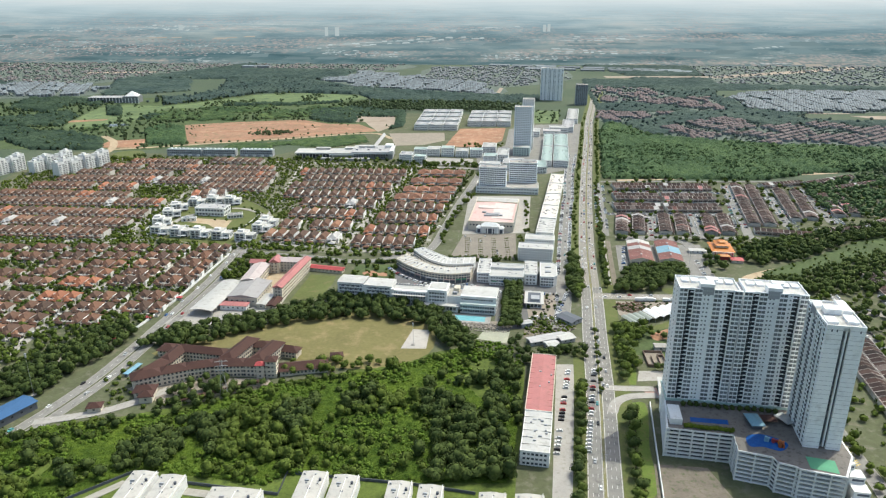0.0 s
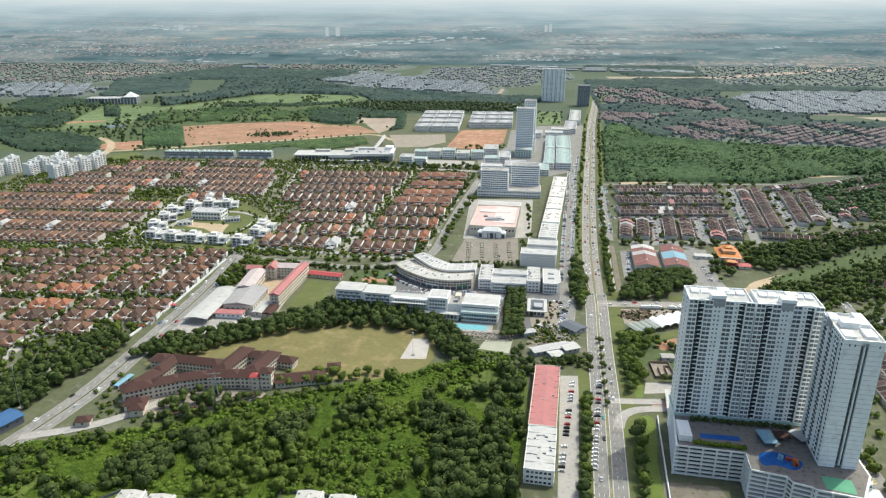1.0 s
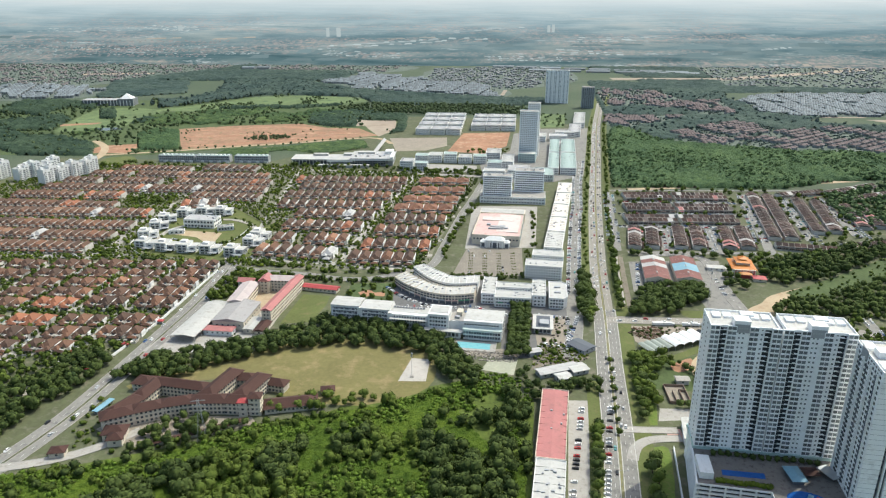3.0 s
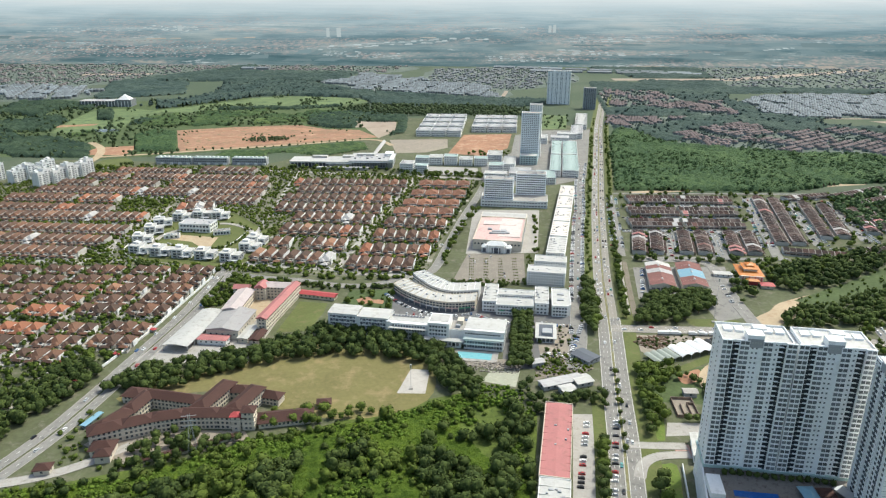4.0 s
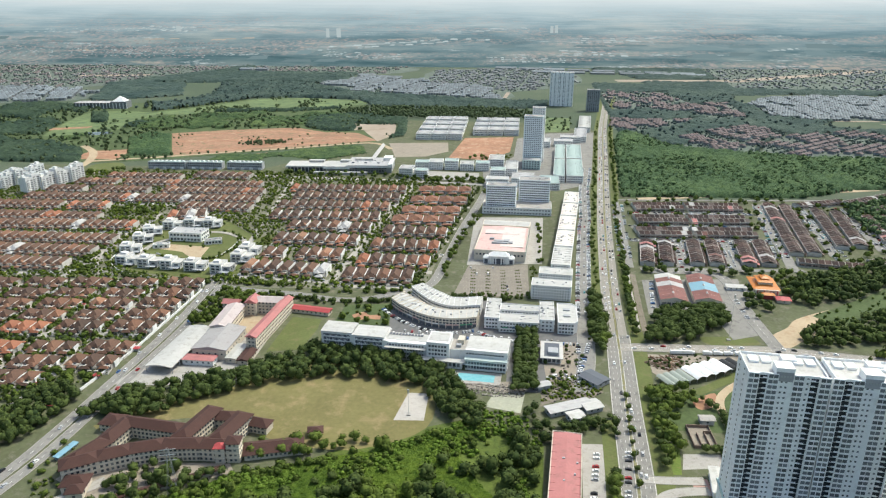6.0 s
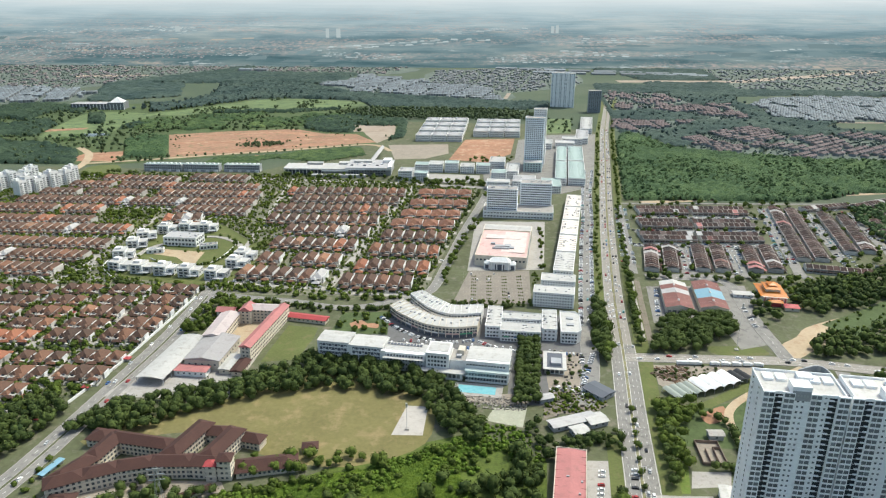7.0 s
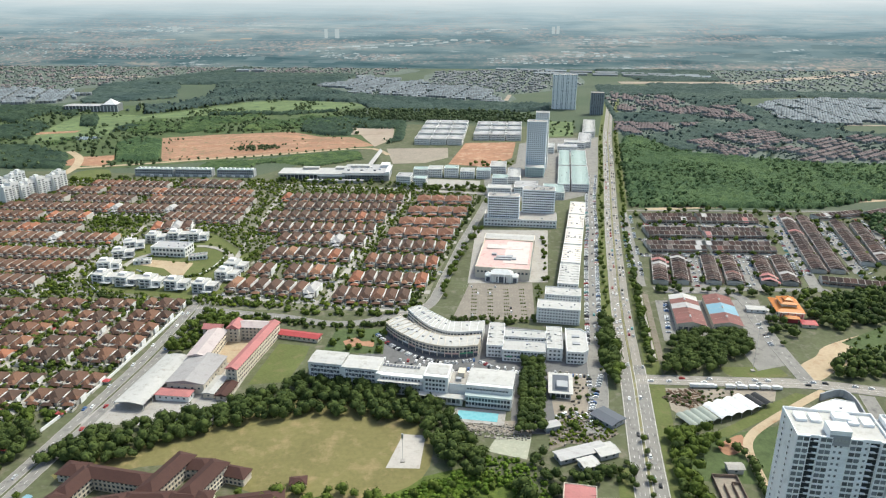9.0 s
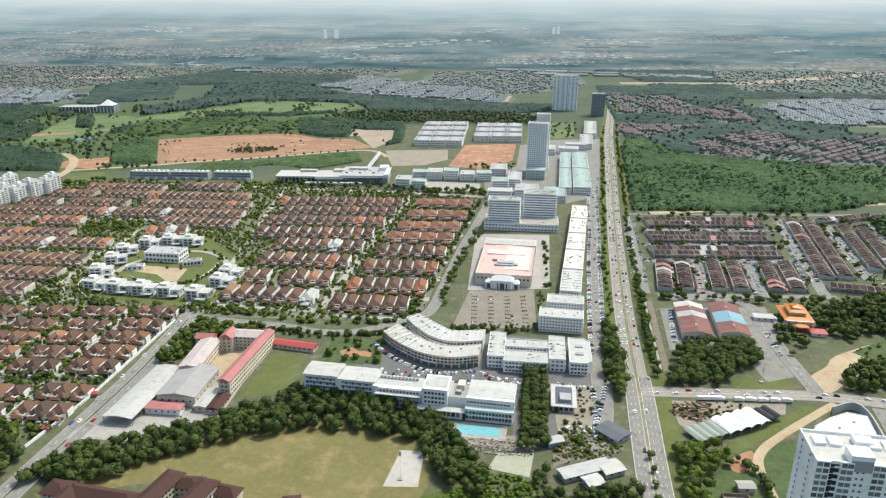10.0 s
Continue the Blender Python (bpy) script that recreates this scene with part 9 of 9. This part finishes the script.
# bay lines of the open car park
bays = Builder()
for j in range(8):
    for i in range(22):
        bays.box(6 + 3.0 * i, 744 + 10 * j, 0.09, 0.12, 4.6, 0.02)
tagged(part("bay_markings", bays, M_CONCRETE), "faded white parking bay lines", "road marking", kind="stuff")
woods("bay_bushes", [(13 + 15.5 * i + 1.9 * k + 0.25 * j, 748 + 8.2 * j) for j in range(8) for i in range(4) for k in range(3)], SHRUB_TINY, M_LEAF, "small bushes between the parking bays", 181, (0.22, 0.42), "shrubs")

# lamp posts and masts
def mast(x, y, h, label, name="street_lamp"):
    t = thing(name, x, y, 0, label, name.replace("_", " "), name + "s")
    part("pole", Builder().cyl(0, 0, 0, 0.16, 0.09, h, 6), M_STEEL, t)
    if name == "street_lamp":
        for side in (-1, 1):
            arm = part("arm", Builder().rod((0, 0, h - 0.2), (side * 2.2, 0, h + 0.3), 0.07, 0.05), M_STEEL, t)
            part("lantern", Builder().box(side * 2.5, 0, h + 0.22, 0.9, 0.35, 0.18), M_GREYWALL, arm)
    else:
        part("head", Builder().cyl(0, 0, h - 3, 0.7, 0.7, 3, 8), M_STEEL, t)
        part("base", Builder().box(0, 0, 0, 3, 3, 0.8), M_CONCRETE, t)


for x, y, _ in along(MAIN[3:30], 38):
    if 330 < y < 1000:
        mast(x, y, 11, "grey double-arm street lamp on the median")
mast(231, 650, 42, "tall steel telecom mast beside the trees", "telecom_mast")
mast(-304, 442, 34, "tall steel telecom mast beside the road", "telecom_mast")


def pylon(x, y, h):
    t = thing("lattice_pylon", x, y, 12, "grey steel lattice power pylon", "pylon", "pylons")
    lv = [(0, 3.0), (h * 0.35, 1.9), (h * 0.7, 1.0), (h, 0.5)]
    for (z0, w0), (z1, w1) in zip(lv, lv[1:]):
        for a, b in ((-1, -1), (1, -1), (1, 1), (-1, 1)):
            part("leg", Builder().rod((a * w0, b * w0, z0), (a * w1, b * w1, z1), 0.14, 0.12, 4), M_STEEL, t)
            c, d = -b, a
            part("brace", Builder().rod((a * w0, b * w0, z0), (c * w1, d * w1, z1), 0.08, 0.08, 4), M_STEEL, t)
    for z in (h * 0.72, h * 0.84, h * 0.96):
        part("crossarm", Builder().box(0, 0, z, 9, 0.35, 0.35), M_STEEL, t)


pylon(-165, 443, 30)
mast(-33, 528, 20, "tall floodlight pole at the field edge", "floodlight")
